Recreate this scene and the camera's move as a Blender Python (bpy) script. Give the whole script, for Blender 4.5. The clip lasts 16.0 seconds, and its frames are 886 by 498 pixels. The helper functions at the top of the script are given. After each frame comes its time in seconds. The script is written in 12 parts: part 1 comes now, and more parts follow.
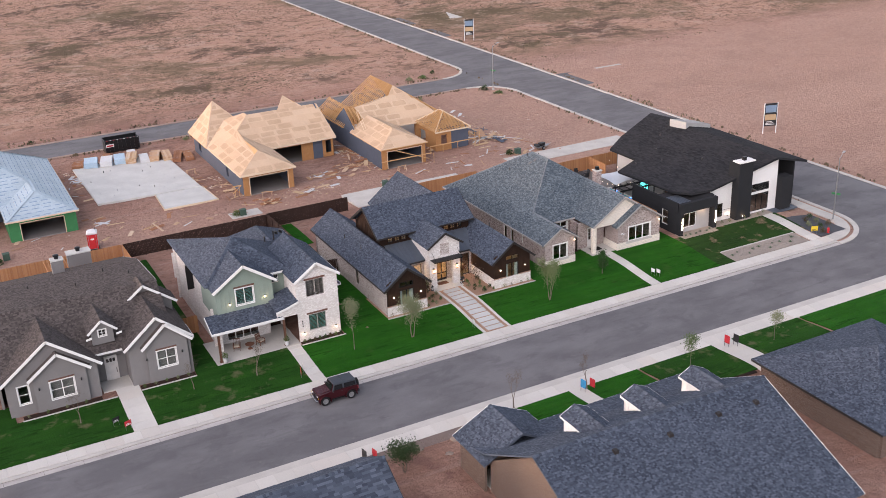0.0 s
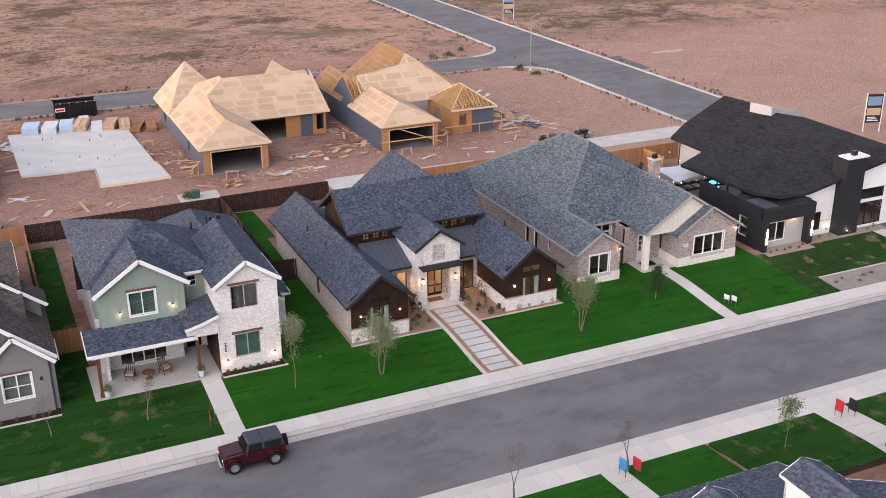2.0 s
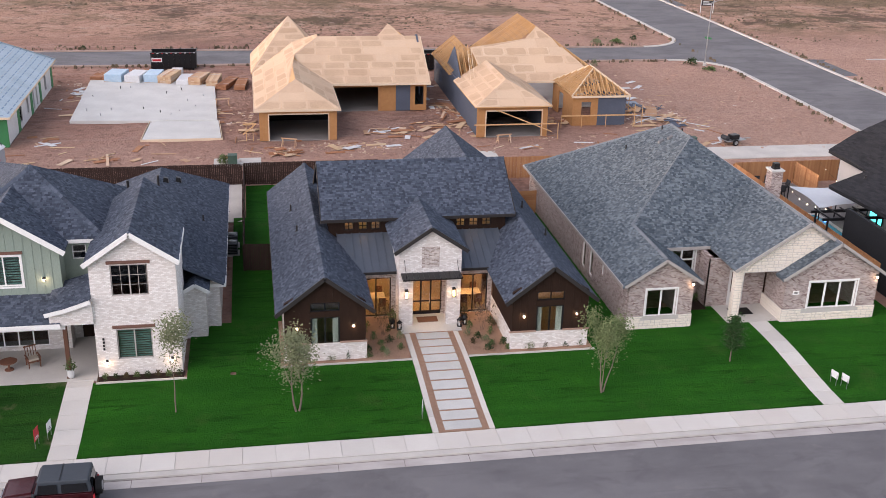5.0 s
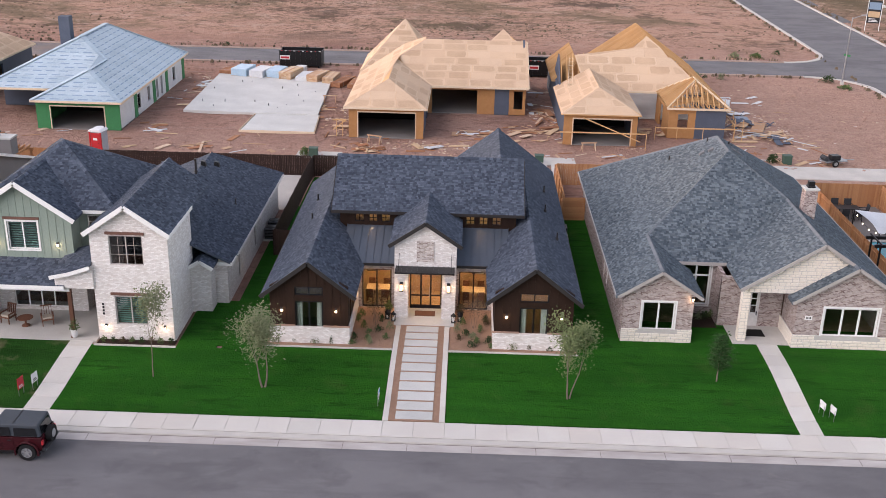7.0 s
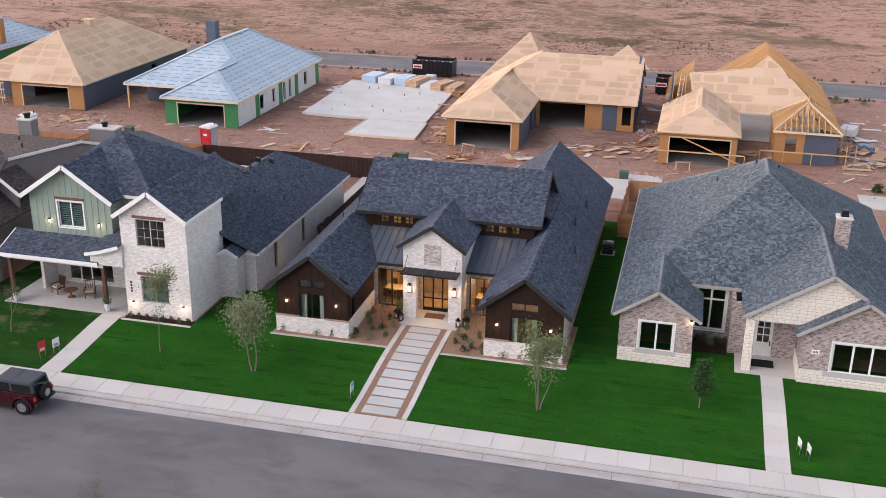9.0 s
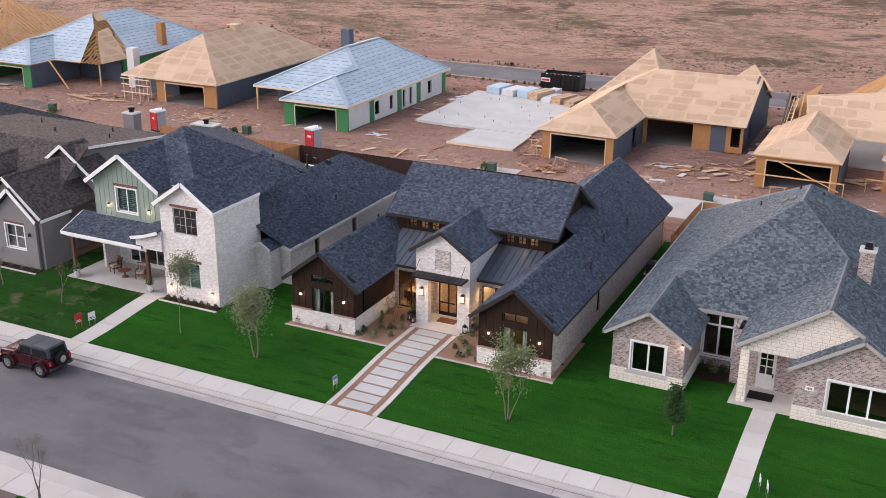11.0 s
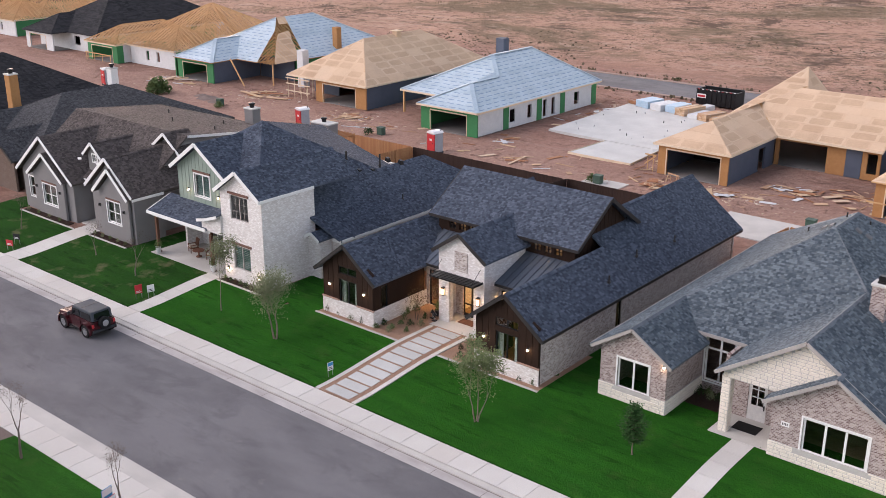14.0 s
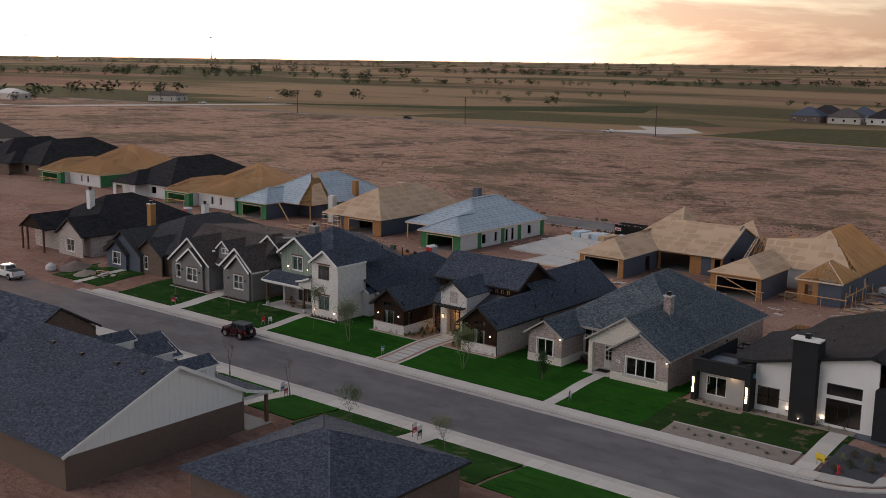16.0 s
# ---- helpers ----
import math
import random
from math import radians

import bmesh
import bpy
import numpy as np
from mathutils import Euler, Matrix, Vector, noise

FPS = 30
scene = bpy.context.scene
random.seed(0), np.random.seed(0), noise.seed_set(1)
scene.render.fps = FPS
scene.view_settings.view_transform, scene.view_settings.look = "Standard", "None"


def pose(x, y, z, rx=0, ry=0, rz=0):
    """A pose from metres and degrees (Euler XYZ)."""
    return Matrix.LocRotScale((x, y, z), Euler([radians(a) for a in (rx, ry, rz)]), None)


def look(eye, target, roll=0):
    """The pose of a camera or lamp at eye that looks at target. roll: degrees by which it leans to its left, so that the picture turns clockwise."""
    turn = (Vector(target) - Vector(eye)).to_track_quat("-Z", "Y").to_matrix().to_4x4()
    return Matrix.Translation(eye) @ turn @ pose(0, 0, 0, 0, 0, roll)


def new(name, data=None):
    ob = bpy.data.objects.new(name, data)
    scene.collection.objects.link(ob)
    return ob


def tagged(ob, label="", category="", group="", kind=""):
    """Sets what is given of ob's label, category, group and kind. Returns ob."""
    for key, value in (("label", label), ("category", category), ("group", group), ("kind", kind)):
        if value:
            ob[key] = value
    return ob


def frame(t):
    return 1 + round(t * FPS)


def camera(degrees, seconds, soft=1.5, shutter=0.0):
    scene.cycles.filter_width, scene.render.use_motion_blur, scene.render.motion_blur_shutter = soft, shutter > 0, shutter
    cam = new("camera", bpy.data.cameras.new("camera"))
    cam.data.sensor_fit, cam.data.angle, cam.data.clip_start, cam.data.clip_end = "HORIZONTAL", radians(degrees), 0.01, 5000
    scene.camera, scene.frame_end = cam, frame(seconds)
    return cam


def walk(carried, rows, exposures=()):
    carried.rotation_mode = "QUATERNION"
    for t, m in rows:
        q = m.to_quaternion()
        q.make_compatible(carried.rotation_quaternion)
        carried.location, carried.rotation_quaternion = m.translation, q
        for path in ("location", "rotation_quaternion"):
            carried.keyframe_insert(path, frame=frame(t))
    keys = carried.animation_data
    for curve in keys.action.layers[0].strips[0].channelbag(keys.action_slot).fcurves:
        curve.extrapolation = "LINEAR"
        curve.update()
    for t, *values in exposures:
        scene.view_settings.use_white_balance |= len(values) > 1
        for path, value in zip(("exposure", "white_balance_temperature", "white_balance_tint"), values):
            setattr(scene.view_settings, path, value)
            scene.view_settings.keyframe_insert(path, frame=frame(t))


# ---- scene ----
cam = camera(46.0, 16.0, soft=0.75)
walk(cam, [
    (0, look((-45.758, -78.896, 47.046), (-20.680, -29.595, 23.797), -2.347)),
    (0.5, look((-42.656, -72.972, 43.766), (-17.537, -23.586, 20.744), -1.991)),
    (1, look((-38.719, -66.627, 40.548), (-13.856, -17.063, 17.630), -1.450)),
    (1.5, look((-34.384, -60.772, 37.519), (-10.201, -10.822, 14.712), -0.868)),
    (2, look((-29.993, -55.903, 34.783), (-6.957, -5.336, 12.149), -0.327)),
    (2.5, look((-25.789, -52.102, 32.422), (-4.328, -0.757, 9.992), 0.143)),
    (3, look((-21.924, -49.033, 30.491), (-2.323, 3.107, 8.193), 0.572)),
    (3.5, look((-18.451, -45.949, 29.023), (-0.741, 6.811, 6.600), 1.045)),
    (4, look((-15.234, -42.755, 27.183), (0.703, 10.592, 4.820), 1.774)),
    (4.75, look((-10.892, -42.647, 27.153), (0.931, 11.758, 4.788), 1.678)),
    (5.5, look((-6.630, -43.272, 26.941), (1.099, 11.875, 4.601), 1.652)),
    (6.5, look((-0.720, -44.317, 26.869), (1.103, 11.386, 4.645), 1.446)),
    (7, look((2.144, -44.591, 26.838), (1.035, 11.199, 4.788), 1.373)),
    (7.5, look((4.988, -44.734, 26.856), (0.979, 10.977, 4.944), 1.311)),
    (8, look((8.023, -44.763, 26.921), (0.924, 10.683, 5.120), 1.095)),
    (8.5, look((10.986, -44.564, 26.906), (0.862, 10.475, 5.267), 0.964)),
    (9.35, look((15.968, -43.999, 26.934), (0.831, 9.977, 5.547), 0.768)),
    (10.2, look((20.784, -42.898, 26.945), (0.822, 9.595, 5.826), 0.633)),
    (11, look((25.206, -41.336, 26.928), (0.782, 9.343, 6.070), 0.493)),
    (11.5, look((27.929, -40.126, 26.870), (0.720, 9.186, 6.182), 0.408)),
    (12, look((30.654, -38.838, 26.878), (0.696, 8.931, 6.368), 0.243)),
    (12.5, look((33.293, -37.515, 26.838), (0.707, 8.587, 6.523), 0.221)),
    (13, look((35.362, -36.243, 26.803), (0.700, 8.301, 6.445), 0.058)),
    (13.5, look((36.600, -35.487, 26.741), (0.819, 8.191, 6.445), -0.005)),
    (14, look((37.261, -35.096, 26.778), (0.901, 8.120, 6.522), -0.008)),
    (14.5, look((44.829, -44.722, 30.519), (8.366, -1.149, 11.234), 0.238)),
    (15, look((53.132, -56.857, 35.204), (17.201, -12.496, 16.735), 0.907)),
    (15.5, look((64.587, -70.058, 31.636), (27.517, -24.742, 18.511), 0.732)),
    (16, look((67.992, -75.770, 30.544), (31.071, -29.766, 19.568), 0.747)),
], exposures=[(0, 2.13, 6650, 21), (2.5, 2.19, 6650, 21), (3.5, 2.2, 6650, 21), (14.2, 2.2, 6650, 21), (15.0, 2.12, 6650, 21), (15.5, 1.79, 6500, 20), (16.0, 0.76, 6850, 18)])

# ---- world, sun ----
world = bpy.data.worlds.new("dusk_sky")
scene.world = world
world.use_nodes = True
wn = world.node_tree
wn.nodes.clear()
w_out = wn.nodes.new("ShaderNodeOutputWorld")
w_bg = wn.nodes.new("ShaderNodeBackground")
w_sky = wn.nodes.new("ShaderNodeTexSky")
w_sky.sky_type = "NISHITA"
w_sky.sun_disc = False
w_sky.sun_elevation = radians(7.0)
w_sky.sun_rotation = radians(-62.0)
w_sky.air_density = 1.0
w_sky.dust_density = 1.2
w_sky.ozone_density = 1.5
w_bg.inputs["Strength"].default_value = 0.15
w_hsv = wn.nodes.new("ShaderNodeHueSaturation")
w_hsv.inputs["Saturation"].default_value = 0.62
wn.links.new(w_sky.outputs[0], w_hsv.inputs["Color"])
# thin streaked cloud
w_tc = wn.nodes.new("ShaderNodeTexCoord")
w_map = wn.nodes.new("ShaderNodeMapping")
w_map.inputs["Scale"].default_value = (1.0, 1.0, 5.5)
w_noise = wn.nodes.new("ShaderNodeTexNoise")
w_noise.inputs["Scale"].default_value = 2.6
w_noise.inputs["Detail"].default_value = 7
w_noise.inputs["Roughness"].default_value = 0.6
w_noise.inputs["Distortion"].default_value = 0.5
w_rng = wn.nodes.new("ShaderNodeMapRange")
w_rng.inputs["From Min"].default_value, w_rng.inputs["From Max"].default_value = 0.42, 0.62
w_mul = wn.nodes.new("ShaderNodeMix")
w_mul.data_type, w_mul.blend_type = "RGBA", "MULTIPLY"
w_mul.inputs[7].default_value = (0.5, 0.42, 0.42, 1.0)
wn.links.new(w_tc.outputs["Generated"], w_map.inputs[0])
wn.links.new(w_map.outputs[0], w_noise.inputs["Vector"])
wn.links.new(w_noise.outputs["Fac"], w_rng.inputs["Value"])
wn.links.new(w_rng.outputs[0], w_mul.inputs[0])
wn.links.new(w_hsv.outputs[0], w_mul.inputs[6])
wn.links.new(w_mul.outputs[2], w_bg.inputs[0])
wn.links.new(w_bg.outputs[0], w_out.inputs[0])

sun_data = bpy.data.lights.new("sun", "SUN")
sun_data.energy = 0.72
sun_data.angle = radians(60)
sun_data.color = (1.0, 0.95, 0.92)
sun = new("sun", sun_data)
sun.matrix_world = look((0, 0, 60), (0.7 * 40, 0.64 * 40, 60 - 24))

# ---- materials ----
def sock(bsdf, name, value):
    bsdf.inputs[name].default_value = value


def base_mat(name, rough=0.8, metal=0.0, spec=0.3):
    m = bpy.data.materials.new(name)
    m.use_nodes = True
    nt = m.node_tree
    b = nt.nodes["Principled BSDF"]
    sock(b, "Roughness", rough)
    sock(b, "Metallic", metal)
    sock(b, "Specular IOR Level", spec * (0.5 if rough >= 0.8 else 1.0))
    return m, nt, b


def position(nt, scale=(1, 1, 1)):
    g = nt.nodes.new("ShaderNodeNewGeometry")
    mp = nt.nodes.new("ShaderNodeMapping")
    mp.inputs["Scale"].default_value = scale
    nt.links.new(g.outputs["Position"], mp.inputs["Vector"])
    return mp.outputs[0]


def noise_fac(nt, scale, detail=4, rough=0.6, stretch=(1, 1, 1), lo=0.35, hi=0.65, distort=0.0):
    n = nt.nodes.new("ShaderNodeTexNoise")
    n.inputs["Scale"].default_value = scale
    n.inputs["Detail"].default_value = detail
    n.inputs["Roughness"].default_value = rough
    n.inputs["Distortion"].default_value = distort
    nt.links.new(position(nt, stretch), n.inputs["Vector"])
    r = nt.nodes.new("ShaderNodeMapRange")
    r.inputs["From Min"].default_value, r.inputs["From Max"].default_value = lo, hi
    nt.links.new(n.outputs["Fac"], r.inputs["Value"])
    return r.outputs[0]


def rgb(c):
    return (c[0], c[1], c[2], 1.0)


def mix(nt, fac, a, b, mode="MIX"):
    x = nt.nodes.new("ShaderNodeMix")
    x.data_type = "RGBA"
    x.blend_type = mode
    for key, v in (("Factor", fac), ("A", a), ("B", b)):
        s = [i for i in x.inputs if i.name == key and i.type == ("VALUE" if key == "Factor" else "RGBA")][0]
        if isinstance(v, bpy.types.NodeSocket):
            nt.links.new(v, s)
        else:
            s.default_value = v if key == "Factor" else rgb(v)
    return [o for o in x.outputs if o.type == "RGBA"][0]


def bump(nt, b, height, strength=0.3, dist=0.02):
    n = nt.nodes.new("ShaderNodeBump")
    n.inputs["Strength"].default_value = strength
    n.inputs["Distance"].default_value = dist
    nt.links.new(height, n.inputs["Height"])
    nt.links.new(n.outputs[0], b.inputs["Normal"])


def scaled(nt, value, k):
    m = nt.nodes.new("ShaderNodeMath")
    m.operation = "MULTIPLY"
    nt.links.new(value, m.inputs[0])
    m.inputs[1].default_value = k
    return m.outputs[0]


def plain(name, a, b=None, rough=0.8, metal=0.0, s1=3.0, s2=40.0, relief=0.15, vary=0.5, spec=0.3, stretch=(1, 1, 1), dist=0.01):
    """A surface with variation at two scales: wide patches and fine grain."""
    b = b or tuple(0.75 * c for c in a)
    m, nt, p = base_mat(name, rough, metal, spec)
    wide = noise_fac(nt, s1, 5, stretch=stretch)
    fine = noise_fac(nt, s2, 3, stretch=stretch)
    c = mix(nt, scaled(nt, wide, vary), a, b)
    c = mix(nt, scaled(nt, fine, 0.35), c, tuple(0.62 * v for v in a))
    nt.links.new(c, p.inputs["Base Color"])
    bump(nt, p, fine, relief, dist)
    return m


def pieces(name, colors, rough=0.9, island=True, s2=60.0, relief=0.3, spec=0.2, wear=None, patch=0.35):
    """Pieces that differ from one another: each takes a shade of its own."""
    m, nt, p = base_mat(name, rough, 0, spec)
    if island:
        g = nt.nodes.new("ShaderNodeNewGeometry")
        rnd = g.outputs["Random Per Island"]
    else:
        g = nt.nodes.new("ShaderNodeObjectInfo")
        rnd = g.outputs["Random"]
    r = nt.nodes.new("ShaderNodeValToRGB")
    els = r.color_ramp.elements
    els[0].color, els[1].color = rgb(colors[0]), rgb(colors[-1])
    for n, c in enumerate(colors[1:-1], 1):
        els.new(n / (len(colors) - 1)).color = rgb(c)
    nt.links.new(rnd, r.inputs[0])
    c = r.outputs[0]
    fine = noise_fac(nt, s2, 3)
    c = mix(nt, scaled(nt, fine, 0.3), c, tuple(0.5 * v for v in colors[0]))
    wide = noise_fac(nt, 0.35, 4)
    c = mix(nt, scaled(nt, wide, patch), c, wear or tuple(1.25 * v for v in colors[len(colors) // 2]))
    nt.links.new(c, p.inputs["Base Color"])
    bump(nt, p, fine, relief, 0.01)
    return m


def masonry(name, c1, c2, mortar, bw=0.2, bh=0.068, joint=0.008, rough=0.9, mottled=None, axis="x", relief=0.5, patchy=0.4):
    """Brickwork in courses; axis is the way along the wall."""
    m, nt, p = base_mat(name, rough, 0, 0.2)
    g = nt.nodes.new("ShaderNodeNewGeometry")
    sep = nt.nodes.new("ShaderNodeSeparateXYZ")
    nt.links.new(g.outputs["Position"], sep.inputs[0])
    add = nt.nodes.new("ShaderNodeMath")
    nt.links.new(sep.outputs[0], add.inputs[0])
    nt.links.new(sep.outputs[1], add.inputs[1])
    com = nt.nodes.new("ShaderNodeCombineXYZ")
    nt.links.new(add.outputs[0], com.inputs[0])
    nt.links.new(sep.outputs[2], com.inputs[1])
    br = nt.nodes.new("ShaderNodeTexBrick")
    br.inputs["Scale"].default_value = 1.0
    br.inputs["Brick Width"].default_value = bw
    br.inputs["Row Height"].default_value = bh
    br.inputs["Mortar Size"].default_value = joint
    br.inputs["Mortar Smooth"].default_value = 0.3
    br.inputs["Color1"].default_value, br.inputs["Color2"].default_value, br.inputs["Mortar"].default_value = rgb(c1), rgb(c2), rgb(mortar)
    nt.links.new(com.outputs[0], br.inputs["Vector"])
    c = br.outputs["Color"]
    patch = noise_fac(nt, 9.0, 5, lo=0.45, hi=0.62)
    c = mix(nt, scaled(nt, patch, patchy), c, mottled or tuple(0.6 * v for v in c1))
    fine = noise_fac(nt, 90.0, 2)
    c = mix(nt, scaled(nt, fine, 0.25), c, tuple(0.55 * v for v in c2))
    nt.links.new(c, p.inputs["Base Color"])
    inv = nt.nodes.new("ShaderNodeMath")
    inv.operation = "SUBTRACT"
    inv.inputs[0].default_value = 1.0
    nt.links.new(br.outputs["Fac"], inv.inputs[1])
    bump(nt, p, inv.outputs[0], relief, 0.012)
    return m


def glow(name, color, strength):
    m, nt, p = base_mat(name, 0.4)
    sock(p, "Base Color", rgb(color))
    sock(p, "Emission Color", rgb(color))
    sock(p, "Emission Strength", strength)
    return m


def grass_mat(name, green, dry, dry_amount):
    m, nt, p = base_mat(name, 0.95, 0, 0.1)
    wide = noise_fac(nt, 0.16, 5, lo=0.36, hi=0.64)
    mid = noise_fac(nt, 1.1, 5, lo=0.35, hi=0.65, stretch=(0.45, 1, 1))
    mown = noise_fac(nt, 0.55, 3, 0.5, lo=0.4, hi=0.6, stretch=(0.12, 2.2, 1))
    fine = noise_fac(nt, 9.0, 5, 0.7, lo=0.3, hi=0.7)
    # shade in small lawn dents, painted as dark green smudges
    dent_shade = noise_fac(nt, 1.5, 5, 0.65, lo=0.53, hi=0.6, stretch=(0.3, 1.7, 1), distort=0.6)
    rough_patch = noise_fac(nt, 0.2, 4, lo=0.4, hi=0.56)
    gate = nt.nodes.new("ShaderNodeMath")
    gate.operation = "MULTIPLY"
    nt.links.new(dent_shade, gate.inputs[0])
    nt.links.new(rough_patch, gate.inputs[1])
    dent_shade = gate.outputs[0]
    c = mix(nt, wide, green, tuple(0.7 * v for v in green))
    c = mix(nt, scaled(nt, mid, 0.45), c, (green[0] * 1.45, green[1] * 1.22, green[2] * 0.85))
    c = mix(nt, scaled(nt, mown, 0.5), c, tuple(0.6 * v for v in green))
    c = mix(nt, scaled(nt, dent_shade, 0.75), c, tuple(0.36 * v for v in green))
    c = mix(nt, scaled(nt, fine, 0.62), c, tuple(0.42 * v for v in green))
    worn = noise_fac(nt, 0.55, 7, lo=0.56, hi=0.68)
    c = mix(nt, scaled(nt, worn, dry_amount), c, dry)
    nt.links.new(c, p.inputs["Base Color"])
    bump(nt, p, fine, 0.8, 0.05)
    return m


MAT = {}
MAT["shingle_slate"] = pieces("shingle_slate", [(0.034, 0.042, 0.06), (0.061, 0.075, 0.102), (0.112, 0.134, 0.174), (0.041, 0.051, 0.07), (0.079, 0.096, 0.126)], patch=0.1)
MAT["shingle_gray"] = pieces("shingle_gray", [(0.04, 0.054, 0.068), (0.092, 0.116, 0.138), (0.17, 0.2, 0.224), (0.054, 0.071, 0.086), (0.118, 0.141, 0.156)], patch=0.12)
MAT["cap_gray"] = pieces("cap_gray", [(0.13, 0.146, 0.166), (0.17, 0.186, 0.206), (0.112, 0.127, 0.146)], patch=0.12)
MAT["shingle_brown"] = pieces("shingle_brown", [(0.05, 0.042, 0.04), (0.085, 0.072, 0.068), (0.132, 0.113, 0.106), (0.06, 0.051, 0.048)], patch=0.12)
MAT["shingle_ash"] = pieces("shingle_ash", [(0.036, 0.037, 0.041), (0.062, 0.063, 0.067), (0.095, 0.095, 0.099), (0.043, 0.044, 0.049)], patch=0.15)
MAT["shingle_black"] = pieces("shingle_black", [(0.018, 0.018, 0.021), (0.027, 0.027, 0.03), (0.04, 0.039, 0.042), (0.014, 0.014, 0.016)])
MAT["brick_white"] = masonry("brick_white", (0.84, 0.815, 0.795), (0.6, 0.545, 0.515), (0.6, 0.575, 0.555), bw=0.19, bh=0.078, joint=0.011, mottled=(0.46, 0.38, 0.345), relief=0.35, patchy=0.12)
MAT["brick_cream"] = masonry("brick_cream", (0.66, 0.59, 0.55), (0.27, 0.21, 0.19), (0.58, 0.545, 0.515), bw=0.19, bh=0.08, joint=0.011, mottled=(0.25, 0.19, 0.17), patchy=0.25)
MAT["brick_red"] = masonry("brick_red", (0.5, 0.42, 0.39), (0.16, 0.105, 0.097), (0.52, 0.475, 0.455), bw=0.17, bh=0.072, joint=0.009, mottled=(0.24, 0.155, 0.14), patchy=0.12)
MAT["brick_brown"] = masonry("brick_brown", (0.12, 0.08, 0.062), (0.17, 0.115, 0.09), (0.24, 0.21, 0.19), mottled=(0.085, 0.058, 0.046))
MAT["stone"] = pieces("stone", [(0.64, 0.6, 0.54), (0.74, 0.71, 0.66), (0.68, 0.59, 0.48), (0.55, 0.51, 0.47), (0.72, 0.68, 0.61)], s2=14, relief=0.6)
MAT["mortar"] = plain("mortar", (0.5, 0.48, 0.45), s2=60)
MAT["dark_board"] = plain("dark_board", (0.03, 0.0165, 0.0115), (0.019, 0.011, 0.008), 0.75, spec=0.12, s1=1.5, s2=18, stretch=(1, 1, 0.15))
MAT["green_board"] = plain("green_board", (0.25, 0.31, 0.265), (0.21, 0.265, 0.23), 0.7, s1=1.2, s2=30, stretch=(1, 1, 0.2))
MAT["stucco_gray"] = plain("stucco_gray", (0.225, 0.215, 0.213), (0.185, 0.178, 0.178), 0.95, s1=0.8, s2=50, relief=0.5)
MAT["stucco_light"] = plain("stucco_light", (0.42, 0.41, 0.4), (0.36, 0.35, 0.35), 0.95, s1=0.8, s2=50, relief=0.5)
MAT["stucco_black"] = plain("stucco_black", (0.025, 0.026, 0.029), (0.019, 0.02, 0.022), 0.85, s1=0.8, s2=50, relief=0.4)
MAT["stucco_white"] = plain("stucco_white", (0.78, 0.77, 0.75), (0.7, 0.69, 0.68), 0.9, s1=0.7, s2=50, relief=0.3)
MAT["white_trim"] = plain("white_trim", (0.79, 0.785, 0.77), (0.73, 0.725, 0.71), 0.55, s1=2, s2=30, relief=0.05)
MAT["dark_trim"] = plain("dark_trim", (0.03, 0.027, 0.027), None, 0.5, s1=2, s2=30, relief=0.05)
MAT["taupe_trim"] = plain("taupe_trim", (0.37, 0.345, 0.325), (0.32, 0.295, 0.278), 0.6, s1=2, s2=30, relief=0.05)
MAT["black_metal"] = plain("black_metal", (0.022, 0.022, 0.024), None, 0.35, 0.4, s2=60, relief=0.05)
MAT["gray_metal"] = plain("gray_metal", (0.42, 0.43, 0.44), None, 0.35, 0.8, s2=60, relief=0.05)
MAT["metal_roof"] = plain("metal_roof", (0.11, 0.13, 0.16), (0.09, 0.106, 0.132), 0.5, 0.35, s1=1.5, s2=20, relief=0.05)
MAT["wood_post"] = plain("wood_post", (0.12, 0.055, 0.035), (0.085, 0.038, 0.026), 0.6, s2=22, stretch=(1, 1, 0.12))
MAT["lintel"] = plain("lintel", (0.17, 0.085, 0.065), (0.11, 0.06, 0.045), 0.7, s2=22)
MAT["concrete"] = plain("concrete", (0.54, 0.515, 0.475), (0.43, 0.408, 0.38), 0.9, s1=0.5, s2=35, relief=0.25, vary=0.8)
# concrete tone lowered to carry the shade inside open garages; also the gray patio
MAT["garage_floor"] = plain("garage_floor", (0.21, 0.195, 0.185), (0.15, 0.14, 0.135), 0.9, s1=0.5, s2=35, relief=0.2)
MAT["panel"] = pieces("panel", [(0.59, 0.565, 0.52), (0.645, 0.62, 0.575), (0.56, 0.54, 0.5), (0.61, 0.565, 0.51)], island=False, s2=30, wear=(0.47, 0.43, 0.405))
MAT["slab"] = plain("slab", (0.585, 0.58, 0.55), (0.47, 0.465, 0.445), 0.85, s1=0.35, s2=25, relief=0.2, vary=0.8)
MAT["paver"] = pieces("paver", [(0.46, 0.46, 0.44), (0.51, 0.51, 0.49), (0.43, 0.435, 0.42)], island=False, s2=30)
MAT["brick_edge"] = pieces("brick_edge", [(0.3, 0.19, 0.15), (0.36, 0.24, 0.19), (0.26, 0.165, 0.135)], s2=40)
MAT["gravel_red"] = plain("gravel_red", (0.46, 0.29, 0.205), (0.36, 0.215, 0.15), 0.95, s1=5, s2=55, relief=1.0, dist=0.03)
MAT["gravel_tan"] = plain("gravel_tan", (0.4, 0.345, 0.3), (0.3, 0.26, 0.23), 0.95, s1=5, s2=45, relief=1.0, dist=0.03)
MAT["gravel_brown"] = plain("gravel_brown", (0.27, 0.21, 0.185), (0.2, 0.15, 0.135), 0.95, s1=2, s2=40, relief=1.0, dist=0.03)
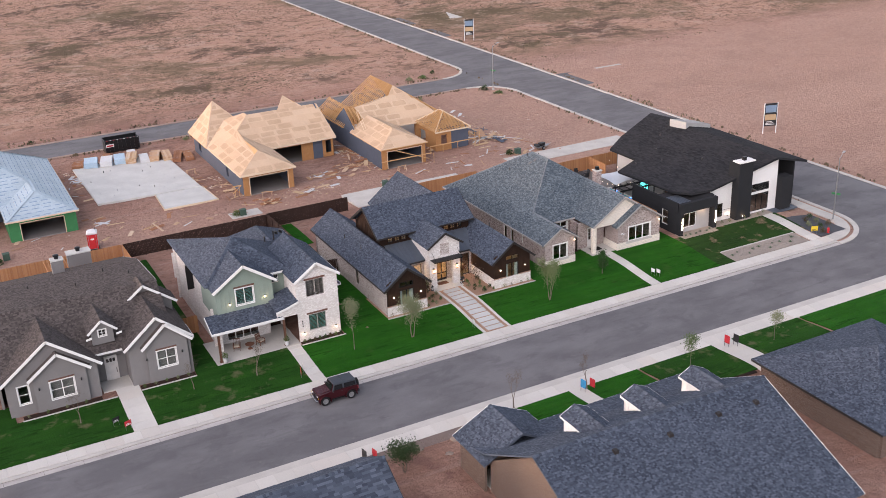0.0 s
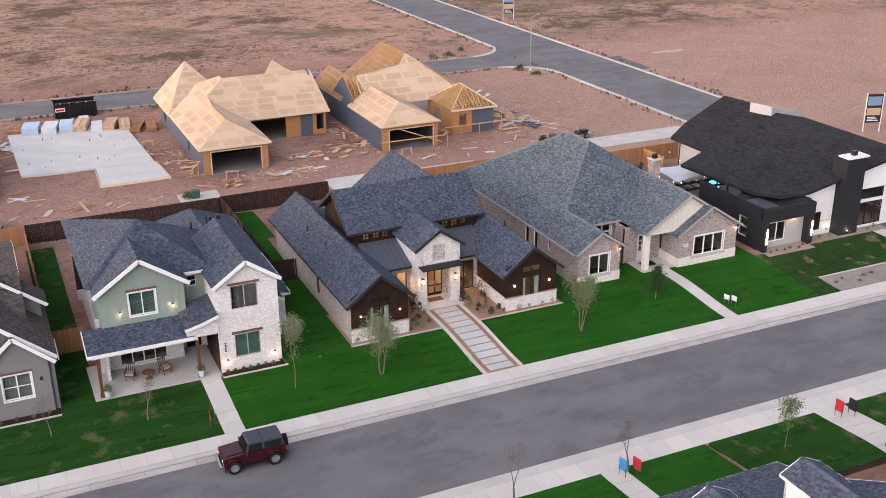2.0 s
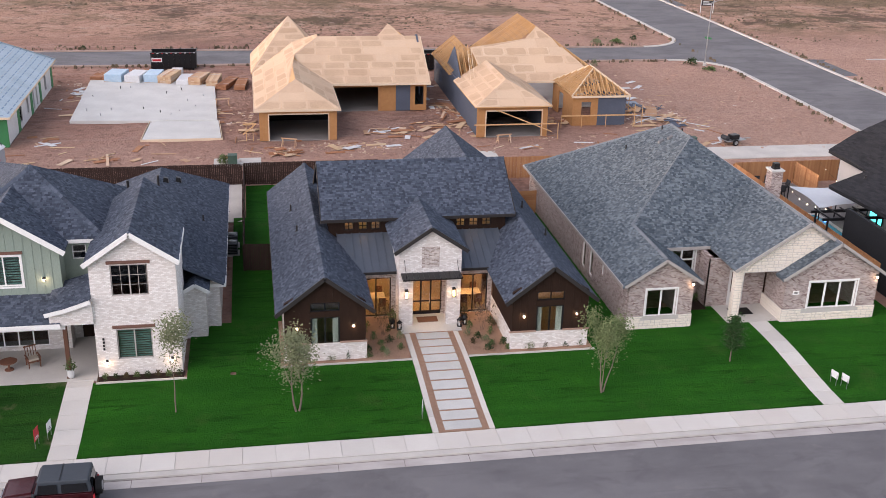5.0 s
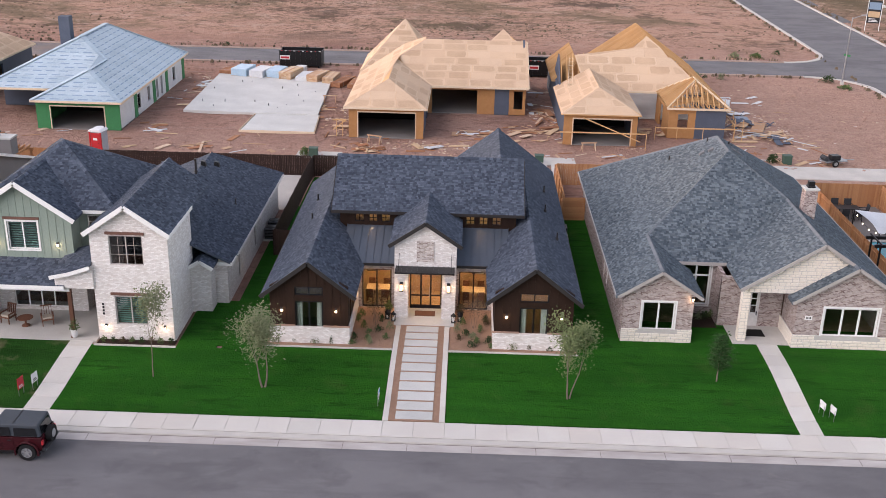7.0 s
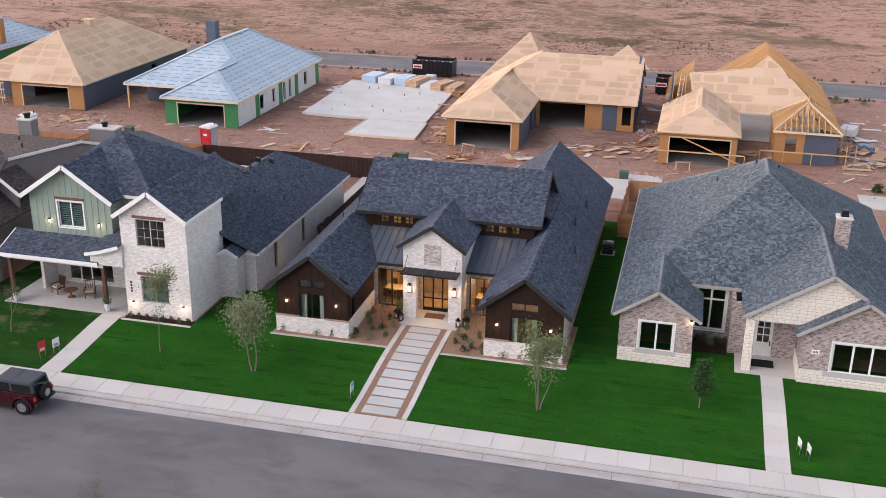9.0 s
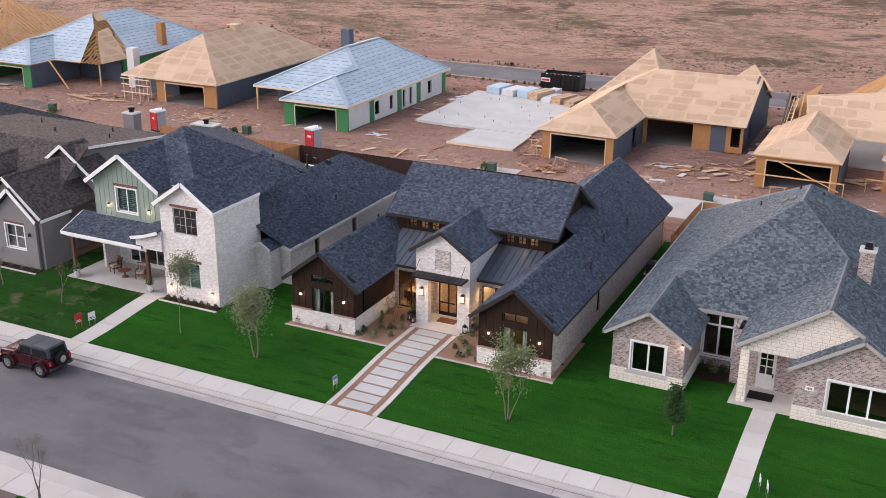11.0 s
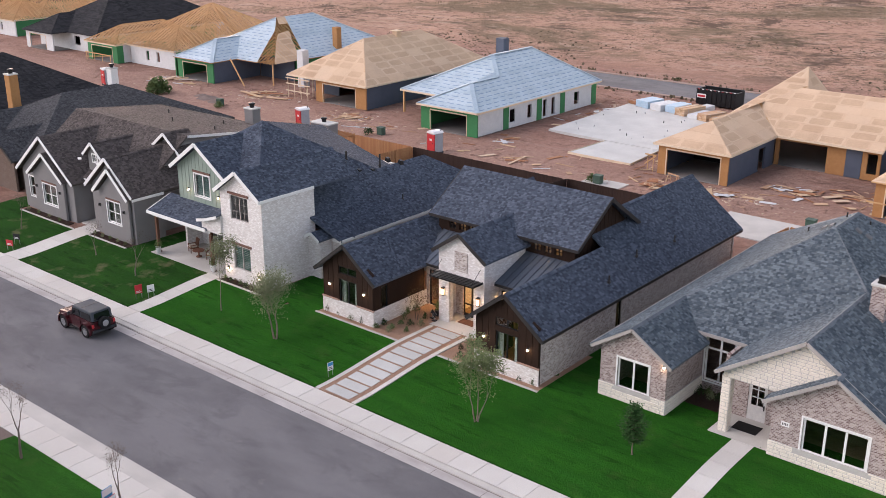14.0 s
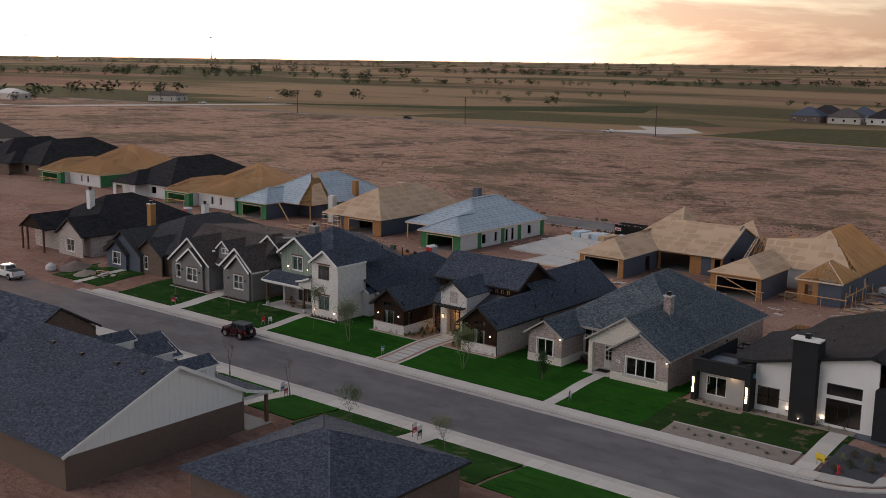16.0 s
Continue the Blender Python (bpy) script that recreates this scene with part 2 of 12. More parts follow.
MAT["mulch"] = plain("mulch", (0.06, 0.035, 0.027), (0.035, 0.022, 0.018), 0.95, s1=5, s2=40, relief=1.0, dist=0.04)
MAT["cedar"] = pieces("cedar", [(0.4, 0.2, 0.09), (0.47, 0.25, 0.12), (0.35, 0.17, 0.08), (0.43, 0.22, 0.1)], s2=25, rough=0.75)
MAT["osb"] = pieces("osb", [(0.55, 0.392, 0.268), (0.585, 0.427, 0.298), (0.52, 0.362, 0.246), (0.605, 0.45, 0.322)], island=False, s2=16, relief=0.2, rough=0.85)
MAT["osb_core"] = pieces("osb_core", [(0.435, 0.295, 0.192), (0.495, 0.35, 0.236), (0.46, 0.32, 0.21)], s2=9, relief=0.2, rough=0.85)
MAT["osb_wall"] = plain("osb_wall", (0.42, 0.215, 0.09), (0.33, 0.16, 0.062), 0.85, s1=3, s2=20, relief=0.2)
MAT["lumber"] = pieces("lumber", [(0.5, 0.29, 0.13), (0.58, 0.36, 0.18), (0.44, 0.235, 0.1)], s2=20, rough=0.8)
MAT["truss_wood"] = pieces("truss_wood", [(0.6, 0.37, 0.19), (0.68, 0.44, 0.25), (0.53, 0.31, 0.15)], s2=20, rough=0.8)
MAT["new_lumber"] = pieces("new_lumber", [(0.6, 0.47, 0.33), (0.68, 0.55, 0.4), (0.5, 0.33, 0.22)], s2=20, rough=0.8)
MAT["wrap_gray"] = plain("wrap_gray", (0.085, 0.1, 0.135), (0.065, 0.08, 0.11), 0.7, s1=1.2, s2=14, relief=0.2)
MAT["wrap_white"] = plain("wrap_white", (0.62, 0.62, 0.62), (0.5, 0.5, 0.51), 0.6, s1=1.5, s2=8, relief=0.2)
MAT["green_sheath"] = plain("green_sheath", (0.04, 0.2, 0.075), (0.03, 0.15, 0.06), 0.7, s1=1.2, s2=14, relief=0.1)
MAT["underlay"] = pieces("underlay", [(0.345, 0.43, 0.49), (0.4, 0.48, 0.535), (0.3, 0.385, 0.45)], island=False, s2=5, rough=0.55, relief=0.2)
MAT["print_blue"] = plain("print_blue", (0.17, 0.25, 0.35), (0.24, 0.32, 0.41), 0.6, s1=8)
MAT["leaf"] = pieces("leaf", [(0.065, 0.105, 0.038), (0.095, 0.145, 0.055), (0.12, 0.155, 0.06), (0.075, 0.115, 0.045)], s2=30)
MAT["leaf_pale"] = pieces("leaf_pale", [(0.16, 0.18, 0.1), (0.21, 0.225, 0.125), (0.125, 0.155, 0.08)], s2=30)
MAT["leaf_mid"] = pieces("leaf_mid", [(0.1, 0.135, 0.055), (0.15, 0.19, 0.085), (0.19, 0.22, 0.1), (0.085, 0.12, 0.05)], s2=30)
MAT["leaf_dark"] = pieces("leaf_dark", [(0.028, 0.05, 0.02), (0.04, 0.066, 0.026), (0.05, 0.075, 0.03)], s2=30)
MAT["leaf_red"] = pieces("leaf_red", [(0.1, 0.06, 0.035), (0.08, 0.085, 0.04), (0.12, 0.05, 0.035)], s2=30)
MAT["bark"] = plain("bark", (0.2, 0.16, 0.13), (0.13, 0.1, 0.085), 0.95, s1=4, s2=40, relief=0.6)
MAT["rubber"] = plain("rubber", (0.018, 0.018, 0.019), None, 0.85, s2=50)
MAT["red_plastic"] = plain("red_plastic", (0.5, 0.03, 0.035), (0.42, 0.025, 0.03), 0.45, s1=2, s2=30, relief=0.05)
MAT["white_plastic"] = plain("white_plastic", (0.74, 0.74, 0.74), (0.66, 0.66, 0.67), 0.45, s1=2, s2=30, relief=0.05)
MAT["gray_plastic"] = plain("gray_plastic", (0.36, 0.38, 0.41), (0.31, 0.33, 0.36), 0.45, s1=2, s2=30, relief=0.05)
MAT["blue_plastic"] = plain("blue_plastic", (0.06, 0.3, 0.55), None, 0.45, s2=30, relief=0.05)
MAT["teal_box"] = plain("teal_box", (0.055, 0.1, 0.075), None, 0.6)
MAT["sail"] = plain("sail", (0.6, 0.64, 0.68), (0.52, 0.56, 0.6), 0.7, s1=1.2, s2=40, relief=0.1)
MAT["pool_blue"] = plain("pool_blue", (0.02, 0.32, 0.42), None, 0.1, spec=0.5)
MAT["pool_lamp"] = glow("pool_lamp", (0.05, 0.2, 1.0), 2.5)
MAT["car_red"] = plain("car_red", (0.06, 0.008, 0.012), (0.048, 0.007, 0.01), 0.18, 0.3, s1=3, s2=200, relief=0.02, spec=0.6)
MAT["car_white"] = plain("car_white", (0.75, 0.75, 0.75), (0.7, 0.7, 0.7), 0.25, 0.0, s2=200, relief=0.02, spec=0.5)
MAT["soft_top"] = plain("soft_top", (0.035, 0.037, 0.042), None, 0.75, s2=40)
MAT["chrome"] = plain("chrome", (0.62, 0.62, 0.63), None, 0.2, 1.0, s2=60, relief=0.02)
MAT["rim"] = plain("rim", (0.42, 0.42, 0.43), None, 0.35, 0.5, s2=60, relief=0.02)
MAT["lamp_glass"] = glow("lamp_glass", (1.0, 0.72, 0.42), 6.0)
MAT["lamp_soft"] = glow("lamp_soft", (1.0, 0.62, 0.28), 0.75)
MAT["jeep_top"] = plain("jeep_top", (0.05, 0.06, 0.072), (0.042, 0.05, 0.06), 0.6, s2=40)
MAT["ac_metal"] = plain("ac_metal", (0.13, 0.135, 0.145), None, 0.5, 0.3, s2=60, relief=0.05)
MAT["lamp_dim"] = glow("lamp_dim", (1.0, 0.78, 0.5), 4.0)
MAT["interior"] = plain("interior", (0.5, 0.36, 0.22), (0.4, 0.27, 0.15), 0.9)
# near-black: shade of unlit rooms put into the colour; also the black door mat
MAT["gloom_and_mat_black"] = plain("gloom_and_mat_black", (0.018, 0.017, 0.017), None, 0.9)
MAT["blind"] = plain("blind", (0.36, 0.4, 0.38), (0.3, 0.34, 0.33), 0.8)
MAT["blind_green"] = plain("blind_green", (0.1, 0.2, 0.18), (0.075, 0.16, 0.145), 0.7)
# curtain cloth, its pale green lightened to stand for reflections in the glass
MAT["curtain"] = plain("curtain", (0.5, 0.55, 0.5), (0.36, 0.41, 0.37), 0.9, s1=9, stretch=(1, 1, 0.05))
MAT["door_white"] = plain("door_white", (0.66, 0.64, 0.62), None, 0.5)
MAT["sign_white"] = plain("sign_white", (0.72, 0.72, 0.72), (0.66, 0.66, 0.67), 0.5)
MAT["sign_blue"] = plain("sign_blue", (0.03, 0.25, 0.5), None, 0.5)
MAT["sign_red"] = plain("sign_red", (0.5, 0.03, 0.04), None, 0.5)
MAT["sign_black"] = plain("sign_black", (0.02, 0.02, 0.022), None, 0.5)
MAT["pot"] = plain("pot", (0.62, 0.62, 0.62), None, 0.5)
MAT["wicker"] = plain("wicker", (0.17, 0.075, 0.045), (0.12, 0.055, 0.035), 0.7)
MAT["yellow"] = plain("yellow", (0.7, 0.5, 0.04), None, 0.6)
MAT["rock"] = plain("rock", (0.3, 0.24, 0.2), (0.2, 0.16, 0.14), 0.95, s1=4, s2=20, relief=0.6)
MAT["grass_rich"] = grass_mat("grass_rich", (0.0205, 0.121, 0.0125), (0.1, 0.13, 0.04), 0.12)
MAT["grass_worn"] = grass_mat("grass_worn", (0.022, 0.088, 0.0145), (0.15, 0.135, 0.075), 0.62)
MAT["grass_dry"] = grass_mat("grass_dry", (0.03, 0.075, 0.02), (0.21, 0.15, 0.1), 1.0)


def glass_mat(name, tint, rough=0.03):
    m, nt, p = base_mat(name, rough, 0, 0.5)
    sock(p, "Base Color", rgb(tint))
    sock(p, "Transmission Weight", 1.0)
    sock(p, "IOR", 1.45)
    return m


MAT["glass"] = glass_mat("glass", (0.66, 0.71, 0.71))
MAT["car_glass"] = plain("car_glass", (0.012, 0.013, 0.015), None, 0.05, spec=0.6, relief=0.0)


# ---- building helpers ----
ORIGIN = {}


class Build:
    """Collects corners and faces, in world metres."""

    def __init__(self):
        self.v, self.f = [], []

    def face(self, *pts):
        n = len(self.v)
        self.v += [tuple(p) for p in pts]
        self.f.append(tuple(range(n, n + len(pts))))
        return self

    def hexa(self, c):
        """Eight corners: the lower four going round, then the upper four."""
        n = len(self.v)
        self.v += [tuple(p) for p in c]
        self.f += [tuple(n + i for i in q) for q in ((3, 2, 1, 0), (4, 5, 6, 7), (0, 1, 5, 4), (1, 2, 6, 5), (2, 3, 7, 6), (3, 0, 4, 7))]
        return self

    def box(self, x0, y0, z0, x1, y1, z1):
        return self.hexa([(x0, y0, z0), (x1, y0, z0), (x1, y1, z0), (x0, y1, z0), (x0, y0, z1), (x1, y0, z1), (x1, y1, z1), (x0, y1, z1)])

    def prism(self, pts, way):
        """A flat outline pushed along a vector."""
        n, k, w = len(self.v), len(pts), Vector(way)
        self.v += [tuple(p) for p in pts] + [tuple(Vector(p) + w) for p in pts]
        self.f.append(tuple(range(n + k - 1, n - 1, -1)))
        self.f.append(tuple(range(n + k, n + 2 * k)))
        self.f += [(n + i, n + (i + 1) % k, n + k + (i + 1) % k, n + k + i) for i in range(k)]
        return self

    def beam(self, p, q, w=0.05, h=0.05, up=(0, 0, 1)):
        """A bar from p to q."""
        p, q = Vector(p), Vector(q)
        d = (q - p).normalized()
        up = Vector(up)
        if abs(d.dot(up)) > 0.98:
            up = Vector((1, 0, 0))
        s = d.cross(up).normalized() * (w / 2)
        t = s.cross(d).normalized() * (h / 2)
        return self.hexa([p - s - t, p + s - t, q + s - t, q - s - t, p - s + t, p + s + t, q + s + t, q - s + t])

    def tube(self, p, q, r0, r1=None, n=10, caps=True):
        p, q = Vector(p), Vector(q)
        r1 = r0 if r1 is None else r1
        d = (q - p).normalized()
        a = d.orthogonal().normalized()
        b = d.cross(a)
        k = len(self.v)
        for c, r in ((p, r0), (q, r1)):
            self.v += [tuple(c + r * (math.cos(2 * math.pi * i / n) * a + math.sin(2 * math.pi * i / n) * b)) for i in range(n)]
        self.f += [(k + i, k + (i + 1) % n, k + n + (i + 1) % n, k + n + i) for i in range(n)]
        if caps:
            self.f.append(tuple(range(k + n - 1, k - 1, -1)))
            self.f.append(tuple(range(k + n, k + 2 * n)))
        return self

    def lathe(self, c, prof, n=16):
        """Rings of (radius, height) about an upright axis at c."""
        k = len(self.v)
        for r, z in prof:
            self.v += [(c[0] + r * math.cos(2 * math.pi * i / n), c[1] + r * math.sin(2 * math.pi * i / n), c[2] + z) for i in range(n)]
        for j in range(len(prof) - 1):
            self.f += [(k + j * n + i, k + j * n + (i + 1) % n, k + (j + 1) * n + (i + 1) % n, k + (j + 1) * n + i) for i in range(n)]
        self.f.append(tuple(range(k + n - 1, k - 1, -1)))
        e = k + (len(prof) - 1) * n
        self.f.append(tuple(range(e, e + n)))
        return self


class Wall:
    """A frame on a wall: u along it, d out of it, z up. turn 0 faces the street (-y)."""

    def __init__(self, x, y, turn=0):
        a = radians(turn)
        self.o, self.r, self.n = Vector((x, y, 0)), Vector((math.cos(a), math.sin(a), 0)), Vector((math.sin(a), -math.cos(a), 0))

    def p(self, u, d, z):
        w = self.o + u * self.r + d * self.n
        return (w.x, w.y, z)

    def box(self, b, u0, u1, d0, d1, z0, z1):
        return b.hexa([self.p(u0, d1, z0), self.p(u1, d1, z0), self.p(u1, d0, z0), self.p(u0, d0, z0), self.p(u0, d1, z1), self.p(u1, d1, z1), self.p(u1, d0, z1), self.p(u0, d0, z1)])


def mesh_of(name, b, material):
    me = bpy.data.meshes.new(name)
    me.from_pydata(b.v, [], b.f)
    me.materials.append(material)
    me.update()
    return me


def thing(name, label, category, at=(0, 0, 0), group="", kind=""):
    e = new(name)
    e.empty_display_size = 0.3
    e.location = at
    ORIGIN[e] = Vector(at)
    return tagged(e, label, category, group, kind)


def part(name, b, material, parent, label="", kind=""):
    """Links a build as one mesh under a thing or a part."""
    o = ORIGIN[parent]
    b.v = [(p[0] - o.x, p[1] - o.y, p[2] - o.z) for p in b.v]
    ob = new(name, mesh_of(name, b, MAT[material]))
    ob.parent = parent
    ORIGIN[ob] = o
    return tagged(ob, label, kind=kind)


def solid(name, b, material, label, category="", group="", kind="", at=None):
    """A thing that is one mesh; its origin sits at its base."""
    vs = np.array(b.v, float)
    o = Vector(at) if at else Vector(((vs[:, 0].min() + vs[:, 0].max()) / 2, (vs[:, 1].min() + vs[:, 1].max()) / 2, vs[:, 2].min()))
    b.v = [(p[0] - o.x, p[1] - o.y, p[2] - o.z) for p in b.v]
    ob = new(name, mesh_of(name, b, MAT[material]))
    ob.location = o
    ORIGIN[ob] = o
    return tagged(ob, label, category, group, kind)


def bevelled(ob, w=0.02, n=2):
    m = ob.modifiers.new("edge", "BEVEL")
    m.width, m.segments, m.limit_method, m.angle_limit = w, n, "ANGLE", radians(40)
    return ob


# ---- ground height ----
def smooth(a, b, x):
    t = min(1.0, max(0.0, (x - a) / (b - a)))
    return t * t * (3 - 2 * t)


def gz(x, y):
    """The lots rise a little from the pavement to the houses, on both sides of the street."""
    if y > -6:
        return 0.45 * smooth(0.2, 7.0, y) * (1 - smooth(34.0, 43.0, y)) * (1 - smooth(44.0, 48.0, x))
    return 0.45 * smooth(12.6, 19.0, -y) * (1 - smooth(60, 75, -y))


# ---- house helpers ----
def wall(parent, fr, u0, u1, z0, z1, material, holes=(), gable=None, thick=0.2, name="wall", label=""):
    """A wall with holes right through it; gable: (u, z) corners above z1. Side walls stop short of the walls they meet."""
    if abs(fr.n.x) > 0.9:
        u0, u1 = u0 + 0.203, u1 - 0.203
    us = sorted({u0, u1, *[h[0] for h in holes], *[h[1] for h in holes]})
    zs = sorted({z0, z1, *[h[2] for h in holes], *[h[3] for h in holes]})
    us = [u for u in us if u0 <= u <= u1]
    nu, nz = len(us), len(zs)
    b = Build()
    b.v = [fr.p(u, d, z) for d in (0.0, -thick) for z in zs for u in us]
    ix = lambda i, j, k: k * nu * nz + j * nu + i

    def full(i, j):
        if not (0 <= i < nu - 1 and 0 <= j < nz - 1):
            return False
        m, k = (us[i] + us[i + 1]) / 2, (zs[j] + zs[j + 1]) / 2
        return not any(h[0] < m < h[1] and h[2] < k < h[3] for h in holes)

    for i in range(nu - 1):
        for j in range(nz - 1):
            if not full(i, j):
                continue
            b.f.append((ix(i, j, 0), ix(i + 1, j, 0), ix(i + 1, j + 1, 0), ix(i, j + 1, 0)))
            b.f.append((ix(i, j, 1), ix(i, j + 1, 1), ix(i + 1, j + 1, 1), ix(i + 1, j, 1)))
            if not full(i - 1, j):
                b.f.append((ix(i, j, 1), ix(i, j, 0), ix(i, j + 1, 0), ix(i, j + 1, 1)))
            if not full(i + 1, j):
                b.f.append((ix(i + 1, j, 0), ix(i + 1, j, 1), ix(i + 1, j + 1, 1), ix(i + 1, j + 1, 0)))
            if not full(i, j - 1):
                b.f.append((ix(i, j, 1), ix(i + 1, j, 1), ix(i + 1, j, 0), ix(i, j, 0)))
            if not full(i, j + 1) and not (gable and j == nz - 2):
                b.f.append((ix(i, j + 1, 0), ix(i + 1, j + 1, 0), ix(i + 1, j + 1, 1), ix(i, j + 1, 1)))
    if gable:
        k = len(b.v)
        n = len(gable)
        b.v += [fr.p(u, 0.0, z) for u, z in gable] + [fr.p(u, -thick, z) for u, z in gable]
        front = [ix(i, nz - 1, 0) for i in range(nu)] + [k + i for i in range(n - 1, -1, -1)]
        back = [ix(i, nz - 1, 1) for i in range(nu)] + [k + n + i for i in range(n - 1, -1, -1)]
        b.f += [tuple(front), tuple(reversed(back))]
        rim0 = [front[0]] + [k + i for i in range(n)] + [front[nu - 1]]
        rim1 = [back[0]] + [k + n + i for i in range(n)] + [back[nu - 1]]
        b.f += [(rim0[i], rim0[i + 1], rim1[i + 1], rim1[i]) for i in range(n + 1)]
    used = sorted({i for f in b.f for i in f})
    at = {i: n for n, i in enumerate(used)}
    b.v, b.f = [b.v[i] for i in used], [tuple(at[i] for i in f) for f in b.f]
    return part(name, b, material, parent, label)


def window(parent, fr, u0, u1, z0, z1, cols=2, rows=1, frame="black_metal", bar=0.05, inset=0.08, cover=None, lit=False, name="window", trim=None, muntins=None):
    """A window in a hole: frame, bars, a pane for each light, and what hangs behind the glass."""
    b = Build()
    d0, d1 = -inset - 0.05, -inset + 0.02
    for a, c, e, g in ((u0, u0 + bar, z0, z1), (u1 - bar, u1, z0, z1), (u0 + bar, u1 - bar, z0, z0 + bar), (u0 + bar, u1 - bar, z1 - bar, z1)):
        fr.box(b, a, c, d0, d1, e, g)
    w = part(name, b, frame, parent)
    cu = [u0 + bar + (u1 - u0 - 2 * bar) * i / cols for i in range(cols + 1)]
    cz = [z0 + bar + (z1 - z0 - 2 * bar) * i / rows for i in range(rows + 1)]
    for u in cu[1:-1]:
        part("mullion", fr.box(Build(), u - bar * 0.55, u + bar * 0.55, d0 + 0.005, d1 - 0.005, z0 + bar, z1 - bar), frame, w)
    for z in cz[1:-1]:
        part("glazing_bar", fr.box(Build(), u0 + bar, u1 - bar, d0 + 0.012, d1 - 0.012, z - bar * 0.35, z + bar * 0.35), frame, w)
    if muntins:
        for i in range(cols):
            for k in range(1, muntins[0]):
                u = cu[i] + (cu[i + 1] - cu[i]) * k / muntins[0]
                part("muntin", fr.box(Build(), u - 0.012, u + 0.012, -inset - 0.016, -inset - 0.004, z0 + bar, z1 - bar), frame, w)
        for k in range(1, muntins[1]):
            z = z0 + bar + (z1 - z0 - 2 * bar) * k / muntins[1]
            part("muntin", fr.box(Build(), u0 + bar, u1 - bar, -inset - 0.015, -inset - 0.005, z - 0.012, z + 0.012), frame, w)
    for i in range(cols):
        g = Build()
        fr.box(g, cu[i], cu[i + 1], -inset - 0.025, -inset - 0.018, z0 + bar, z1 - bar)
        pane = part("pane", g, "glass", w)
        pane.visible_shadow = False
    if trim:
        t = Build()
        k, s = 0.09, 0.035
        for a, c, e, g in ((u0 - k, u0, z0 - k, z1 + k), (u1, u1 + k, z0 - k, z1 + k), (u0, u1, z0 - k, z0), (u0, u1, z1, z1 + k)):
            fr.box(t, a, c, -0.01, s, e, g)
        part("window_trim", t, trim, w)
    if cover in ("blind", "blind_green"):
        s = Build()
        n = int((z1 - z0) / 0.14)
        for i in range(n):
            z = z0 + 0.05 + (z1 - z0 - 0.1) * i / n
            fr.box(s, u0 + 0.02, u1 - 0.02, -inset - 0.14, -inset - 0.12, z, z + 0.085)
        part("blind", s, cover, w)
    elif cover == "curtain":
        for a, c in ((u0, u0 + 0.24 * (u1 - u0)), (u1 - 0.24 * (u1 - u0), u1)):
            s = Build()
            for i in range(8):
                e = a + (c - a) * i / 8
                fr.box(s, e, e + (c - a) / 8, -inset - 0.2 - 0.03 * (i % 2), -inset - 0.16 - 0.03 * (i % 2), z0, z1)
            part("curtain", s, "curtain", w)
    return w


def shingles(parent, planes, material, course=0.13, wmin=0.09, wmax=0.24, seed=1, name="shingle", lift=0.0):
    """Courses of separate tabs over convex roof planes."""
    rnd = random.Random(seed)
    v, f = [], []
    for poly in planes:
        P = [Vector(p) for p in poly]
        nrm = (P[1] - P[0]).cross(P[2] - P[0]).normalized()
        if nrm.z < 0:
            nrm = -nrm
        across = Vector((0, 0, 1)).cross(nrm).normalized()
        upw = nrm.cross(across).normalized()
        q = [((p - P[0]).dot(across), (p - P[0]).dot(upw)) for p in P]
        lo, hi = min(s[1] for s in q), max(s[1] for s in q)
        k = 0
        y = lo - 0.02
        while y < hi:
            y2 = y + course
            ym = min(max((y + y2) / 2, lo + 1e-3), hi - 1e-3)
            xs = []
            for (ax, ay), (bx, by) in zip(q, q[1:] + q[:1]):
                if (ay - ym) * (by - ym) < 0:
                    xs.append(ax + (bx - ax) * (ym - ay) / (by - ay))
            if len(xs) >= 2:
                x, end = min(xs) - 0.02, max(xs) + 0.02
                first = rnd.uniform(0.05, wmax)
                while x < end:
                    w = first if first else rnd.uniform(wmin, wmax)
                    first = 0
                    x2 = min(end, x + w)
                    h = lift + 0.014 + rnd.choice((0.0, 0.0, 0.008, 0.012))
                    c = [P[0] + across * u + upw * t + nrm * o for u, t, o in
                         ((x, y, h), (x2 - 0.006, y, h), (x2 - 0.006, min(y2, hi) + 0.02, lift + 0.004), (x, min(y2, hi) + 0.02, lift + 0.004), (x, y, lift - 0.01), (x2 - 0.006, y, lift - 0.01))]
                    n = len(v)
                    v += [tuple(p) for p in c]
                    f += [(n, n + 1, n + 2, n + 3), (n + 4, n + 5, n + 1, n)]
                    x = x2
            y = y2
            k += 1
    b = Build()
    b.v, b.f = v, f
    return part(name, b, material, parent, kind="stuff")


def deck(parent, planes, material, thick=0.14, name="roof", label=""):
    """The boards under the shingles, one part for each slope."""
    for poly in planes:
        b = Build()
        b.prism([(p[0], p[1], p[2] - thick) for p in poly], (0, 0, thick - 0.012))
        part(name, b, material, parent, label)


